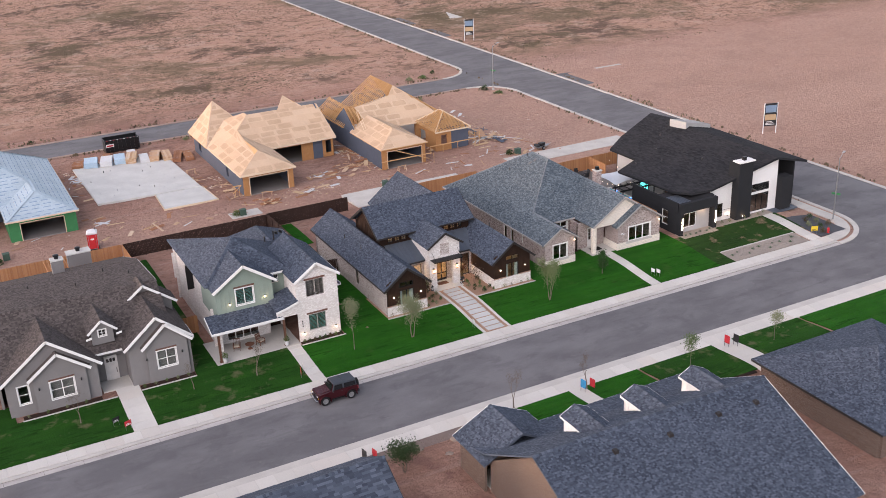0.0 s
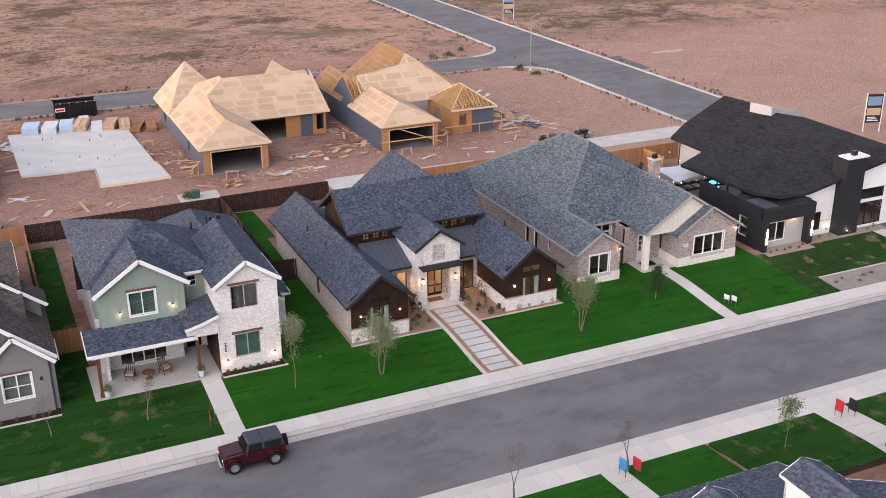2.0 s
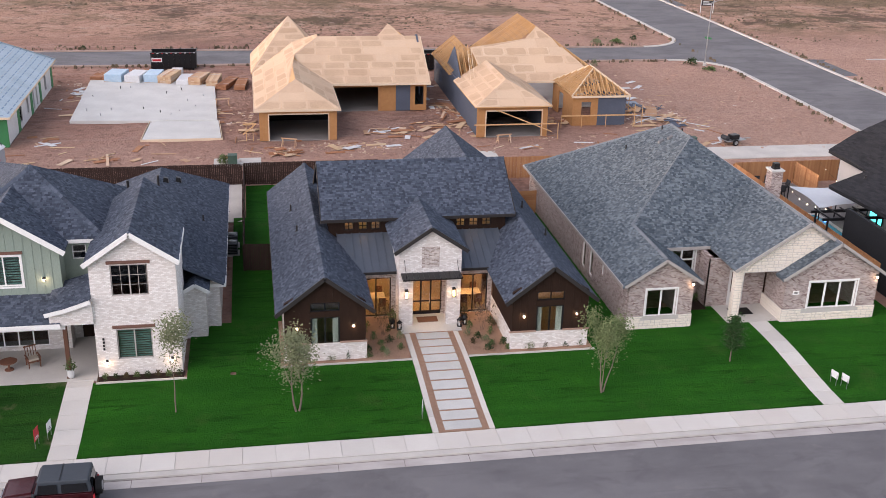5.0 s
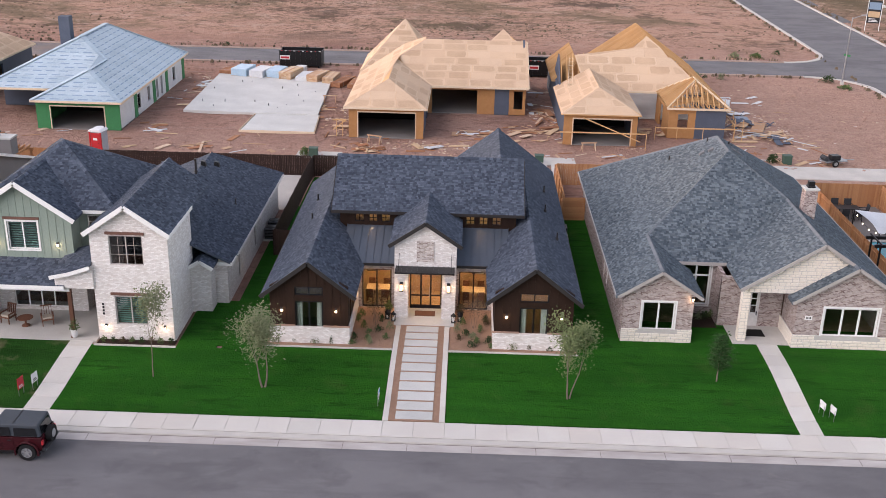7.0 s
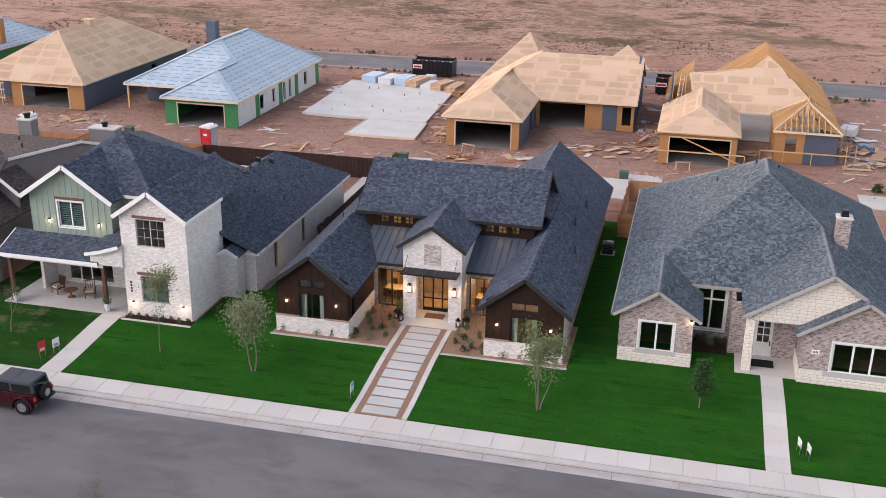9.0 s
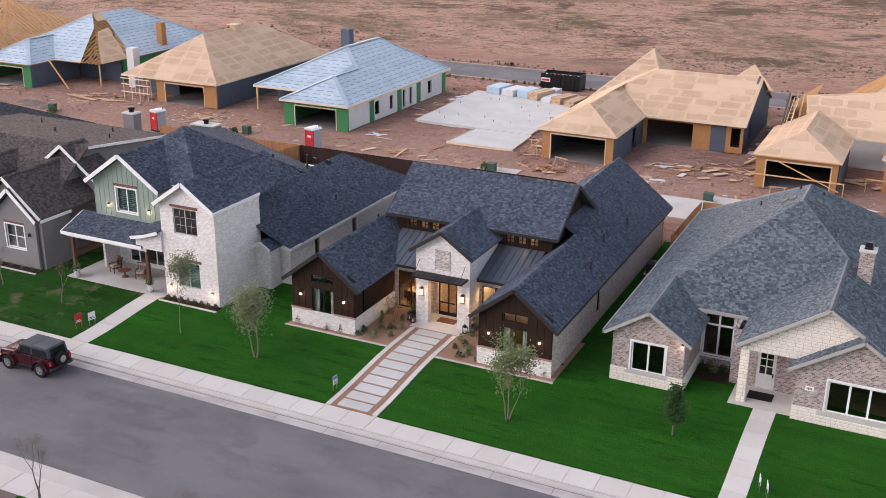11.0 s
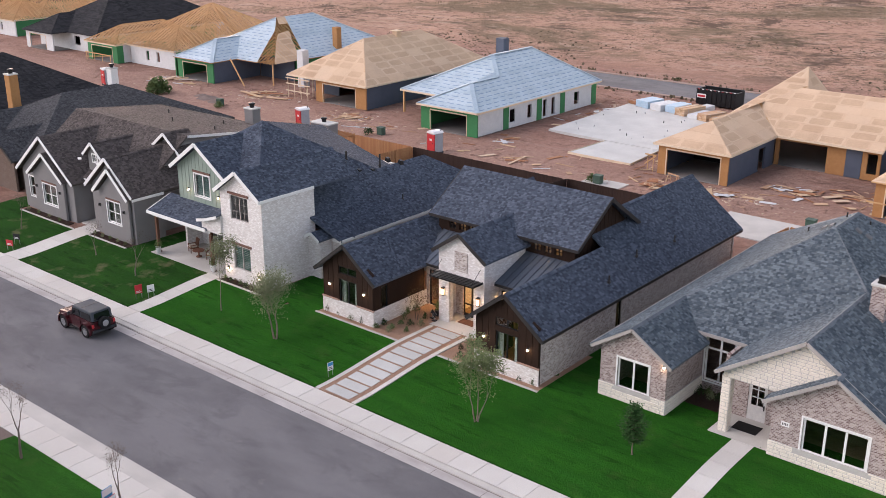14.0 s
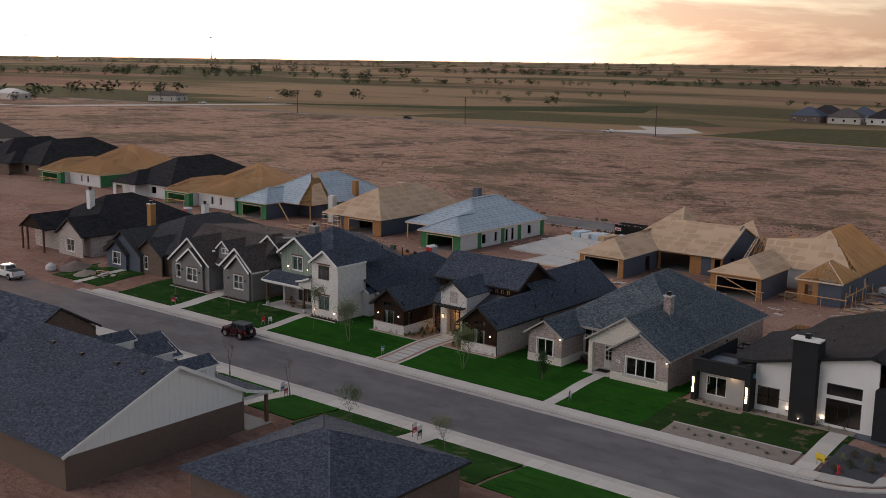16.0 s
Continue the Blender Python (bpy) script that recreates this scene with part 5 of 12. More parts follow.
# ---- the two-storey house with the green gable ----
def house_green():
    t = thing("house", "two-storey house with a sage-green gable, whitewashed brick tower and slate shingles", "house", (-19, 12, Z0))
    planes, lines = [], []
    k = 0.655
    ap = (-21.4, 14.0, 9.75)

    def at(x, y):
        return (x, y, ap[2] - k * (x - ap[0]))

    front = [(-25.5, 9.9, 7.0), (-17.2, 9.9, 7.0), ap]
    right = [ap, at(-17.2, 9.9), at(-13.6, 11.2), at(-11.4, 11.9), at(-11.4, 24.0)]
    left = [ap, (-25.6, 24.0, 7.0), (-25.6, 9.9, 7.0)]
    back = [ap, at(-11.4, 24.0), (-21.0, 24.0, 3.2), (-25.6, 19.0, 6.3)]
    planes += [front, right, left]
    lines += [((-17.2, 9.9, 7.0), ap), (ap, at(-11.4, 24.0)), ((-25.5, 9.9, 7.0), ap)]
    planes.append([ap, at(-11.4, 24.0), (-25.6, 24.0, 7.0)])
    part("wall", Build().prism([(-25.2, 23.5, Z0 - 0.3), (-11.9, 23.5, Z0 - 0.3), (-11.9, 23.5, 3.2), (-25.2, 23.5, 6.7)], (0, 0.2, 0)), "brick_white", t)
    # green gable
    pl, ln, zr = gable_roof(-22.2, 3.05, 8.35, 13.6, 6.9, 0.68)
    planes += pl
    lines.append(ln)
    fg = Wall(-22.2, 8.8)
    win = (-0.85, 0.85, 4.95, 6.6)
    gw = wall(t, fg, -2.75, 2.75, 3.6, 6.95, "green_board", [win], [(0, 6.95 + 2.75 * 0.68 - 0.05)], label="sage-green board-and-batten gable")
    battens(gw, fg, -2.75, 2.75, 4.4, lambda u: 6.95 + (2.75 - abs(u)) * 0.68 - 0.1, "green_board", 0.42, [win])
    window(t, fg, *win, cols=2, rows=1, frame="white_trim", cover="blind_green", bar=0.06, trim="white_trim")
    b = Build()
    fg.box(b, -1.0, 1.0, 0.0, 0.07, 6.72, 6.86)
    part("lintel", b, "lintel", t, "dark red timber lintel")
    rake(t, -22.2, 3.1, 8.32, 6.93, 0.68, "white_trim", 0.26)
    wall(t, Wall(-24.95, 14.2, -90), -0.2, 5.4, 3.6, 6.95, "green_board")
    wall(t, Wall(-24.95, 14.2, -90), -0.2, 5.4, Z0 - 0.3, 3.6, "brick_white")
    wall(t, Wall(-24.95, 24.0, -90), 0.0, 10.0, Z0 - 0.3, 6.9, "brick_white")
    # set-back wall with a small window
    fs = Wall(-18.7, 10.2)
    h = (-0.35, 0.35, 5.75, 6.55)
    wall(t, fs, -0.9, 0.9, 3.6, 6.95, "green_board", [h])
    window(t, fs, *h, cols=1, rows=2, frame="white_trim", bar=0.05)
    wall(t, Wall(-19.45, 8.8, 90), 0.0, 1.4, 3.6, 6.95, "green_board")
    barge(t, [((-19.3, 9.9, 6.95), (-17.8, 9.9, 6.95))], "white_trim", 0.2)
    # white brick tower
    pl, ln, zr = gable_roof(-15.72, 2.28, 6.6, 15.5, 6.85, 0.69)
    planes += pl
    lines.append(ln)
    ft = Wall(-15.72, 6.95)
    w1, w2 = (-1.08, 0.74, 4.95, 6.65), (-1.05, 0.7, 1.4, 3.1)
    wall(t, ft, -2.1, 2.1, Z0 - 0.3, 6.9, "brick_white", [w1, w2], [(0, 6.9 + 2.1 * 0.69 - 0.05)], label="whitewashed brick tower front")
    window(t, ft, *w1, cols=2, rows=1, frame="taupe_trim", bar=0.06, muntins=(2, 3))
    window(t, ft, *w2, cols=2, rows=1, frame="taupe_trim", cover="blind_green", bar=0.06)
    for z in (6.72, 3.18):
        b = Build()
        ft.box(b, -1.22, 0.88, 0.0, 0.08, z, z + 0.15)
        part("lintel", b, "lintel", t)
    wall(t, Wall(-13.62, 6.95, 90), 0.0, 4.7, Z0 - 0.3, 6.9, "brick_white", label="whitewashed brick tower side")
    wall(t, Wall(-17.82, 11.6, -90), 0.0, 4.65, 3.4, 6.9, "brick_white")
    wall(t, Wall(-13.62, 11.65, 180), 0.0, 2.0, 3.0, 6.9, "brick_white")
    rake(t, -15.72, 2.32, 6.57, 6.88, 0.69, "white_trim", 0.24)
    barge(t, [((-13.42, 6.6, 6.85), (-13.42, 11.5, 6.85))], "white_trim", 0.2)
    # swooping eave beside the tower
    sw = [[(-20.0, 6.5, 4.36), (-17.85, 6.5, 5.0), (-17.85, 9.4, 5.35), (-20.0, 9.4, 4.75)]]
    planes += sw
    barge(t, [((-20.05, 6.48, 4.36), (-19.0, 6.48, 4.6)), ((-19.0, 6.48, 4.6), (-17.82, 6.48, 5.0))], "white_trim", 0.2)
    b = Build()
    b.prism([(-19.9, 6.8, 3.55), (-17.8, 6.8, 3.55), (-17.8, 6.8, 4.9), (-19.9, 6.8, 4.28)], (0, 0.2, 0))
    part("wall", b, "brick_white", t)
    # porch
    pr = [[(-26.2, 6.7, 3.66), (-19.4, 6.7, 3.66), (-19.4, 8.9, 4.5), (-26.2, 8.9, 4.5)]]
    planes += pr
    barge(t, [((-26.25, 6.68, 3.68), (-19.4, 6.68, 3.68)), ((-26.25, 6.68, 3.68), (-26.25, 8.9, 4.52))], "white_trim", 0.22)
    b = Build()
    b.box(-26.0, 6.9, 3.3, -19.2, 7.1, 3.52)
    part("porch_beam", b, "white_trim", t)
    fpch = Wall(-22.2, 10.4)
    h3 = (-1.7, 1.45, 0.7, 2.7)
    wall(t, fpch, -3.0, 2.6, Z0 - 0.3, 4.4, "brick_white", [h3], label="whitewashed brick wall under the porch")
    window(t, fpch, *h3, cols=4, rows=1, frame="white_trim", bar=0.06)
    fdoor = Wall(-18.7, 11.6)
    wall(t, fdoor, -0.95, 0.95, Z0 - 0.3, 4.4, "brick_white", [(-0.5, 0.55, 0.5, 2.75)])
    b = Build()
    fdoor.box(b, -0.5, 0.55, -0.12, -0.06, 0.5, 2.75)
    d = part("door", b, "dark_board", t, "dark front door with glass")
    b = Build()
    fdoor.box(b, -0.2, 0.25, -0.06, -0.045, 1.2, 2.5)
    part("pane", b, "car_glass", d)
    b = Build()
    fdoor.box(b, 0.38, 0.44, -0.06, 0.0, 1.35, 1.6)
    part("door_handle", b, "chrome", d)
    wall(t, Wall(-19.6, 10.4, 90), 0.0, 1.2, Z0 - 0.3, 4.4, "brick_white")
    for x in (-25.6, -19.25):
        b = Build()
        b.box(x - 0.1, 6.92, 0.5, x + 0.1, 7.12, 3.4)
        b.box(x - 0.14, 6.88, 0.5, x + 0.14, 7.16, 0.62)
        part("post", b, "wood_post", t, "dark red-brown timber post")
    b = Build()
    b.box(-26.1, 6.6, Z0 - 0.25, -17.9, 11.6, 0.5)
    part("porch_floor", b, "concrete", t, "concrete porch floor")
    # one-storey part on the side and at the rear
    pl, ln, zr = hip_roof(-19.8, -11.38, 13.0, 29.6, 3.22, 0.63)
    planes += pl
    lines += ln
    wall(t, Wall(-11.75, 12.2, 90), 0.0, 17.1, Z0 - 0.3, 3.3, "brick_white", [(3.0, 3.6, 0.9, 2.7), (8.0, 8.6, 0.9, 2.7)], label="whitewashed brick side wall")
    for u in (3.0, 8.0):
        window(t, Wall(-11.75, 12.2, 90), u, u + 0.6, 0.9, 2.7, cols=1, frame="taupe_trim")
    wall(t, Wall(-12.7, 12.2), -0.95, 0.95, Z0 - 0.3, 3.3, "brick_white")
    pl, ln, zr = gable_roof(-13.0, 0.75, 10.6, 14.0, 3.35, 0.6)
    planes += pl
    wall(t, Wall(-13.05, 10.95), -0.6, 0.6, Z0 - 0.3, 3.4, "brick_white", gable=[(0, 3.75)])
    wall(t, Wall(-12.45, 10.95, 90), 0.0, 1.3, Z0 - 0.3, 3.35, "brick_white")
    rake(t, -13.0, 0.78, 10.58, 3.37, 0.6, "white_trim", 0.2)
    barge(t, [((-11.38, 12.0, 3.22), (-11.38, 29.6, 3.22)), ((-12.3, 11.9, 3.22), (-11.38, 11.9, 3.22))], "white_trim", 0.2)
    wall(t, Wall(-18.0, 29.2, 180), -1.5, 6.3, Z0 - 0.3, 3.3, "brick_white")
    wall(t, Wall(-19.5, 29.2, -90), 0.0, 5.2, Z0 - 0.3, 3.3, "brick_white")
    deck(t, planes, "shingle_slate", label="slate-gray shingled roof")
    shingles(t, planes, "shingle_slate", seed=21)
    cap(t, lines, "shingle_slate")
    for x, y, z, h, r in ((-16.93, 18.11, 6.81, 0.6, 0.08), (-16.44, 17.56, 6.49, 0.3, 0.05), (-15.36, 20.07, 6.21, 0.85, 0.07), (-12.8, 19.77, 4.1, 0.4, 0.05), (-17.4, 13.16, 7.11, 0.1, 0.06)):
        vent_pipe(t, x, y, z, h, r)
    for x, y, z in ((-15.81, 18.3, 6.08), (-15.57, 19.47, 5.92), (-16.16, 14.33, 6.3), (-14.24, 21.18, 6.46), (-14.94, 20.5, 6.68)):
        part("roof_vent", Build().hexa([(x - 0.17, y - 0.16, z - 0.14), (x + 0.17, y - 0.16, z - 0.25), (x + 0.17, y + 0.16, z - 0.25), (x - 0.17, y + 0.16, z - 0.14), (x - 0.13, y - 0.12, z + 0.12), (x + 0.13, y - 0.12, z + 0.06), (x + 0.13, y + 0.12, z + 0.06), (x - 0.13, y + 0.12, z + 0.12)]), "black_metal", t)
    # plain bars in place of the figures on the tower
    for i in range(4):
        part("figure_bar", ft.box(Build(), -1.76, -1.66, 0.005, 0.03, 1.98 + 0.19 * i, 2.1 + 0.19 * i), "black_metal", t)
    # near-black panel, the dark of the unlit room painted behind the windows
    b = Build()
    b.box(-25.6, 17.0, 4.0, -18.4, 17.1, 6.6)
    part("room", b, "gloom_and_mat_black", t)
    for x, y, z in ((-23.7, 8.8, 5.3), (-20.3, 8.8, 5.3), (-17.35, 6.95, 1.3), (-14.1, 6.95, 1.3)):
        sconce(x, y, z, power=1.1)
    return t


house_green()


# ---- the brick house with the stone porch ----
def house_brick():
    t = thing("house", "one-storey mixed-brick house with a white stone porch gable and gray shingles", "house", (19, 18, Z0))
    planes, lines = [], []
    s = 0.65
    pk, pr_, jl, jr = (18.9, 19.95, 8.66), (18.9, 23.45, 8.66), (13.22, 14.25, 4.96), (22.0, 16.8, 6.63)
    planes += [[(10.75, 31.6, 3.36), (10.75, 8.5, 3.36), (13.22, 8.5, 4.96), jl, pk, pr_], [(14.83, 12.65, 3.91), (17.79, 12.65, 3.91), jr, pk, jl],
               [(27.05, 8.35, 3.36), (27.05, 31.6, 3.36), pr_, pk, jr, (22.0, 8.95, 6.63), (23.75, 8.95, 5.5), (23.75, 8.35, 5.5)], [(27.05, 31.6, 3.36), (10.75, 31.6, 3.36), pr_],
               [(15.6, 8.5, 3.41), (15.6, 12.65, 3.41), (14.83, 12.65, 3.91), jl, (13.22, 8.5, 4.96)], [(17.7, 12.65, 3.86), (17.7, 8.95, 3.86), (22.0, 8.95, 6.63), jr, (17.79, 12.65, 3.91)],
               [(20.45, 9.3, 3.37), (20.45, 8.35, 3.37), (23.75, 8.35, 5.5), (23.75, 9.3, 5.5)]]
    lines += [(jl, pk), (jr, pk), (pk, pr_), (pr_, (10.75, 31.6, 3.36)), (pr_, (27.05, 31.6, 3.36)), ((13.22, 8.5, 4.96), jl), ((22.0, 8.95, 6.63), jr), ((23.75, 8.35, 5.5), (23.75, 9.2, 5.5))]
    fl = Wall(13.22, 8.85)
    win = (-0.9, 0.95, 1.2, 2.95)
    wall(t, fl, -1.95, 1.95, Z0 - 0.3, 3.42, "brick_red", [win], [(0, 3.42 + 1.95 * s - 0.03)], label="mixed red and gray brick gable")
    window(t, fl, *win, cols=2, rows=1, frame="white_trim", bar=0.09, trim="white_trim")
    base = part("stone_base", fl.box(Build(), -2.0, 2.0, 0.0, 0.04, Z0 - 0.3, 1.28), "mortar", t)
    stones(base, Wall(13.22, 8.81), -2.0, 2.0, Z0 - 0.1, 1.28, seed=51, holes=[(-0.98, 1.03, 1.1, 1.4)])
    rake(t, 13.22, 2.36, 8.47, 3.38, s, "taupe_trim", 0.17)
    # big porch gable and the lower gable in front of it
    s = 0.645
    fr = Wall(22.0, 9.3)
    b = Build()
    zt = lambda u: 3.82 + (4.28 - abs(u)) * s - 0.15
    b.prism([fr.p(-4.0, 0, 3.5), fr.p(4.0, 0, 3.5), fr.p(4.0, 0, zt(4.0)), fr.p(0, 0, zt(0)), fr.p(-4.0, 0, zt(-4.0))], (0, 0.25, 0))
    pg = part("wall", b, "mortar", t, "white stone porch gable")
    stones(pg, fr, -4.0, 4.0, 3.52, 6.3, seed=52, gable=lambda u: zt(u) - 0.05)
    rake(t, 22.0, 4.32, 8.92, 3.84, s, "taupe_trim", 0.18)
    f2 = Wall(23.8, 8.7)
    w3 = (-1.42, 1.62, 1.22, 2.98)
    wall(t, f2, -2.95, 2.95, Z0 - 0.3, 3.42, "brick_red", [w3], [(0, 3.42 + 2.95 * 0.64 - 0.03)], label="mixed red and gray brick gable with a triple window")
    window(t, f2, *w3, cols=3, rows=1, frame="white_trim", bar=0.1, trim="white_trim")
    base = part("stone_base", f2.box(Build(), -3.0, 3.0, 0.0, 0.04, Z0 - 0.3, 1.28), "mortar", t)
    stones(base, Wall(23.8, 8.66), -3.0, 3.0, Z0 - 0.1, 1.28, seed=53, holes=[(-1.5, 1.7, 1.1, 1.4)])
    rake(t, 23.8, 3.34, 8.32, 3.38, 0.64, "taupe_trim", 0.17)
    # porch post, side wall, door
    post = part("post", Build().box(17.95, 9.3, Z0 - 0.2, 18.4, 9.75, 3.6), "mortar", t, "white stone porch post")
    stones(post, Wall(18.175, 9.3), -0.225, 0.225, Z0, 3.55, seed=54, size=(0.2, 0.45))
    stones(post, Wall(17.95, 9.75, -90), 0.0, 0.45, Z0, 3.55, seed=55, size=(0.2, 0.45))
    stones(post, Wall(18.4, 9.3, 90), 0.0, 0.45, Z0, 3.55, seed=56, size=(0.2, 0.45))
    wall(t, Wall(20.85, 8.7 + 2.6, -90), 0.0, 2.6, Z0 - 0.3, 3.5, "brick_red")
    sb = part("stone_base", Wall(20.85, 11.3, -90).box(Build(), 0, 2.6, 0, 0.04, Z0 - 0.3, 1.28), "mortar", t)
    stones(sb, Wall(20.81, 11.3, -90), 0.0, 2.6, Z0 - 0.1, 1.28, seed=57)
    fd = Wall(19.1, 11.3)
    wall(t, fd, -1.9, 1.75, Z0 - 0.3, 3.6, "brick_red", [(-0.55, 0.45, 0.5, 2.85)])
    door = part("door", fd.box(Build(), -0.55, 0.45, -0.1, -0.04, 0.5, 1.35), "door_white", t, "pale front door with six panes")
    for a, c, e, g in ((-0.55, 0.45, 2.7, 2.85), (-0.55, -0.38, 1.35, 2.7), (0.28, 0.45, 1.35, 2.7), (-0.08, -0.03, 1.35, 2.7), (-0.38, 0.28, 1.78, 1.83), (-0.38, 0.28, 2.22, 2.27)):
        part("door_rail", fd.box(Build(), a, c, -0.1, -0.04, e, g), "door_white", door)
    b = Build()
    fd.box(b, -0.38, 0.28, -0.075, -0.065, 1.35, 2.7)
    part("pane", b, "glass", door)
    b = Build()
    fd.box(b, 0.31, 0.36, -0.04, 0.03, 1.2, 1.45)
    part("door_handle", b, "black_metal", door)
    b = Build()
    b.box(17.6, 8.9, Z0 - 0.25, 20.85, 11.3, 0.5)
    part("porch_floor", b, "concrete", t, "concrete porch floor")
    b = Build()
    b.box(18.4, 9.9, 0.5, 19.7, 10.8, 0.52)
    part("door_mat", b, "gloom_and_mat_black", t)
    # recessed middle wall with a tall window
    fm = Wall(16.2, 13.0)
    wt = (-0.95, 0.75, 1.0, 3.6)
    wall(t, fm, -1.1, 1.5, Z0 - 0.3, 3.95, "brick_red", [wt])
    wall(t, Wall(17.2, 13.0, -90), 0.0, 1.9, Z0 - 0.3, 3.7, "brick_red")
    window(t, fm, *wt, cols=2, rows=1, frame="white_trim", bar=0.1, trim="white_trim")
    b = Build()
    fm.box(b, -0.95, 0.75, -0.13, -0.06, 2.85, 2.95)
    part("window_bar", b, "white_trim", t)
    barge(t, [((14.9, 12.62, 3.9), (17.7, 12.62, 3.9))], "taupe_trim", 0.2)
    wall(t, Wall(15.17, 8.85, 90), 0.0, 4.3, Z0 - 0.3, 3.42, "brick_red")
    # sides and rear
    wl = [(15.2, 15.9, 1.0, 3.0), (13.7, 14.4, 1.0, 3.0), (17.6, 18.0, 2.0, 2.9)]
    fL = Wall(11.2, 31.2, -90)
    wall(t, fL, 0.0, 22.3, Z0 - 0.3, 3.42, "brick_red", wl, label="mixed brick side wall")
    for h in wl:
        window(t, fL, *h, cols=1, frame="white_trim", bar=0.08)
    fR = Wall(26.65, 9.0, 90)
    wr = [(7.0, 7.8, 1.0, 2.8), (12.5, 13.3, 1.0, 2.8)]
    wall(t, fR, 0.0, 22.2, Z0 - 0.3, 3.42, "brick_red", wr, label="mixed brick side wall")
    for h in wr:
        window(t, fR, *h, cols=1, frame="white_trim", bar=0.08)
    wall(t, Wall(18.9, 31.2, 180), -7.7, 7.7, Z0 - 0.3, 3.42, "brick_red")
    barge(t, [((10.75, 8.6, 3.4), (10.75, 31.6, 3.4)), ((27.07, 8.6, 3.4), (27.07, 31.6, 3.4))], "taupe_trim", 0.18)
    deck(t, planes, "shingle_gray", label="weathered gray shingled roof")
    shingles(t, planes, "shingle_gray", seed=31)
    cap(t, lines, "cap_gray", 0.13)
    # chimney
    ch = thing("chimney", "brick chimney with a pale cap and black flue on the roof", "chimney", (22.97, 15.8, 5.2))
    part("shaft", Build().box(22.6, 15.4, 5.0, 23.35, 16.15, 7.62), "brick_red", ch)
    part("cap_slab", Build().box(22.53, 15.33, 7.62, 23.42, 16.22, 7.72), "slab", ch)
    part("flue", Build().box(22.76, 15.58, 7.72, 23.2, 15.98, 7.82).box(22.8, 15.62, 7.82, 23.16, 15.94, 8.1), "black_metal", ch)
    for x, y, z in ((18.3, 23.5, 8.2), (19.7, 23.3, 8.0), (20.0, 24.8, 7.0), (16.0, 24.0, 6.7)):
        vent_pipe(t, x, y, z, 0.35)
    for dx, dy in ((0.75, 0.6), (1.25, 0.9)):
        box_vent(t, 18.9 - dx, 21.0 + dy, 8.68 - 0.65 * dx, (0.65, 0))
        box_vent(t, 18.9 + dx, 21.0 + dy, 8.68 - 0.65 * dx, (-0.65, 0))
    sconce(15.05, 8.85, 3.2, power=1.3)
    sconce(26.6, 8.7, 3.15, power=1.1)
    fe2 = Wall(15.17, 8.85, 90)
    side = part("stone_base", fe2.box(Build(), 0.0, 4.1, 0.0, 0.04, Z0 - 0.3, 1.28), "mortar", t)
    stones(side, Wall(15.21, 8.85, 90), 0.0, 4.1, Z0 - 0.1, 1.28, seed=54)
    pq = part("plaque", f2.box(Build(), -2.45, -2.05, 0.0, 0.03, 2.22, 2.46), "white_trim", t, "pale plaque beside the porch")
    for i in range(4):
        part("figure_bar", f2.box(Build(), -2.39 + 0.075 * i, -2.35 + 0.075 * i, 0.03, 0.036, 2.28, 2.4), "black_metal", pq)
    return t


house_brick()

# ---- other houses of the row and across the street ----
def front_gable(t, planes, lines, xc, half, y, ze, slope, material, trim, back, hole=None, cols=2, rows=2, face=1, frame="white_trim", lintel=False, over=0.4, base=None):
    """A gabled front bay; face 1 looks to the street from the north side, -1 from the south."""
    ov = 0.35
    ya = y - face * ov
    pl, ln, zr = gable_roof(xc, half, min(ya, back), max(ya, back), ze, slope)
    planes += pl
    lines.append(ln)
    w = half - over
    fr = Wall(xc, y, 0 if face > 0 else 180)
    wall(t, fr, -w, w, Z0 - 0.3, ze + 0.05, base or material, [hole] if hole else [], [(0, ze + 0.02 + w * slope)])
    if hole:
        window(t, fr, *hole, cols=cols, rows=rows, frame=frame, bar=0.07, trim="white_trim" if frame == "white_trim" else None)
        if lintel:
            b = Build()
            fr.box(b, hole[0] - 0.1, hole[1] + 0.1, 0, 0.06, hole[3] + 0.1, hole[3] + 0.22)
            part("lintel", b, "lintel", t)
    rake(t, xc, half + 0.04, ya - face * 0.03, ze + 0.02, slope, trim, 0.24)


def side_walls(t, x0, x1, y0, y1, z1, material):
    wall(t, Wall(x0, y1, -90), 0.0, y1 - y0, Z0 - 0.3, z1, material)
    wall(t, Wall(x1, y0, 90), 0.0, y1 - y0, Z0 - 0.3, z1, material)
    wall(t, Wall((x0 + x1) / 2, y1, 180), -(x1 - x0) / 2 + 0.2, (x1 - x0) / 2 - 0.2, Z0 - 0.3, z1, material)
    wall(t, Wall((x0 + x1) / 2, y0, 0), -(x1 - x0) / 2 + 0.2, (x1 - x0) / 2 - 0.2, Z0 - 0.3, z1, material)


def chimney(x, y, z0, z1, material, label, w=0.9, wx=None):
    e = (wx or w) / 2
    c = thing("chimney", label, "chimney", (x, y, z0))
    part("shaft", Build().box(x - e, y - w / 2, z0, x + e, y + w / 2, z1), material, c)
    part("cap_slab", Build().box(x - e - 0.06, y - w / 2 - 0.06, z1, x + e + 0.06, y + w / 2 + 0.06, z1 + 0.12), "slab", c)
    part("flue", Build().lathe((x, y, z1 + 0.12), [(0.22, 0), (0.22, 0.25), (0.3, 0.27), (0.3, 0.4), (0.12, 0.46)], 10), "black_metal", c)


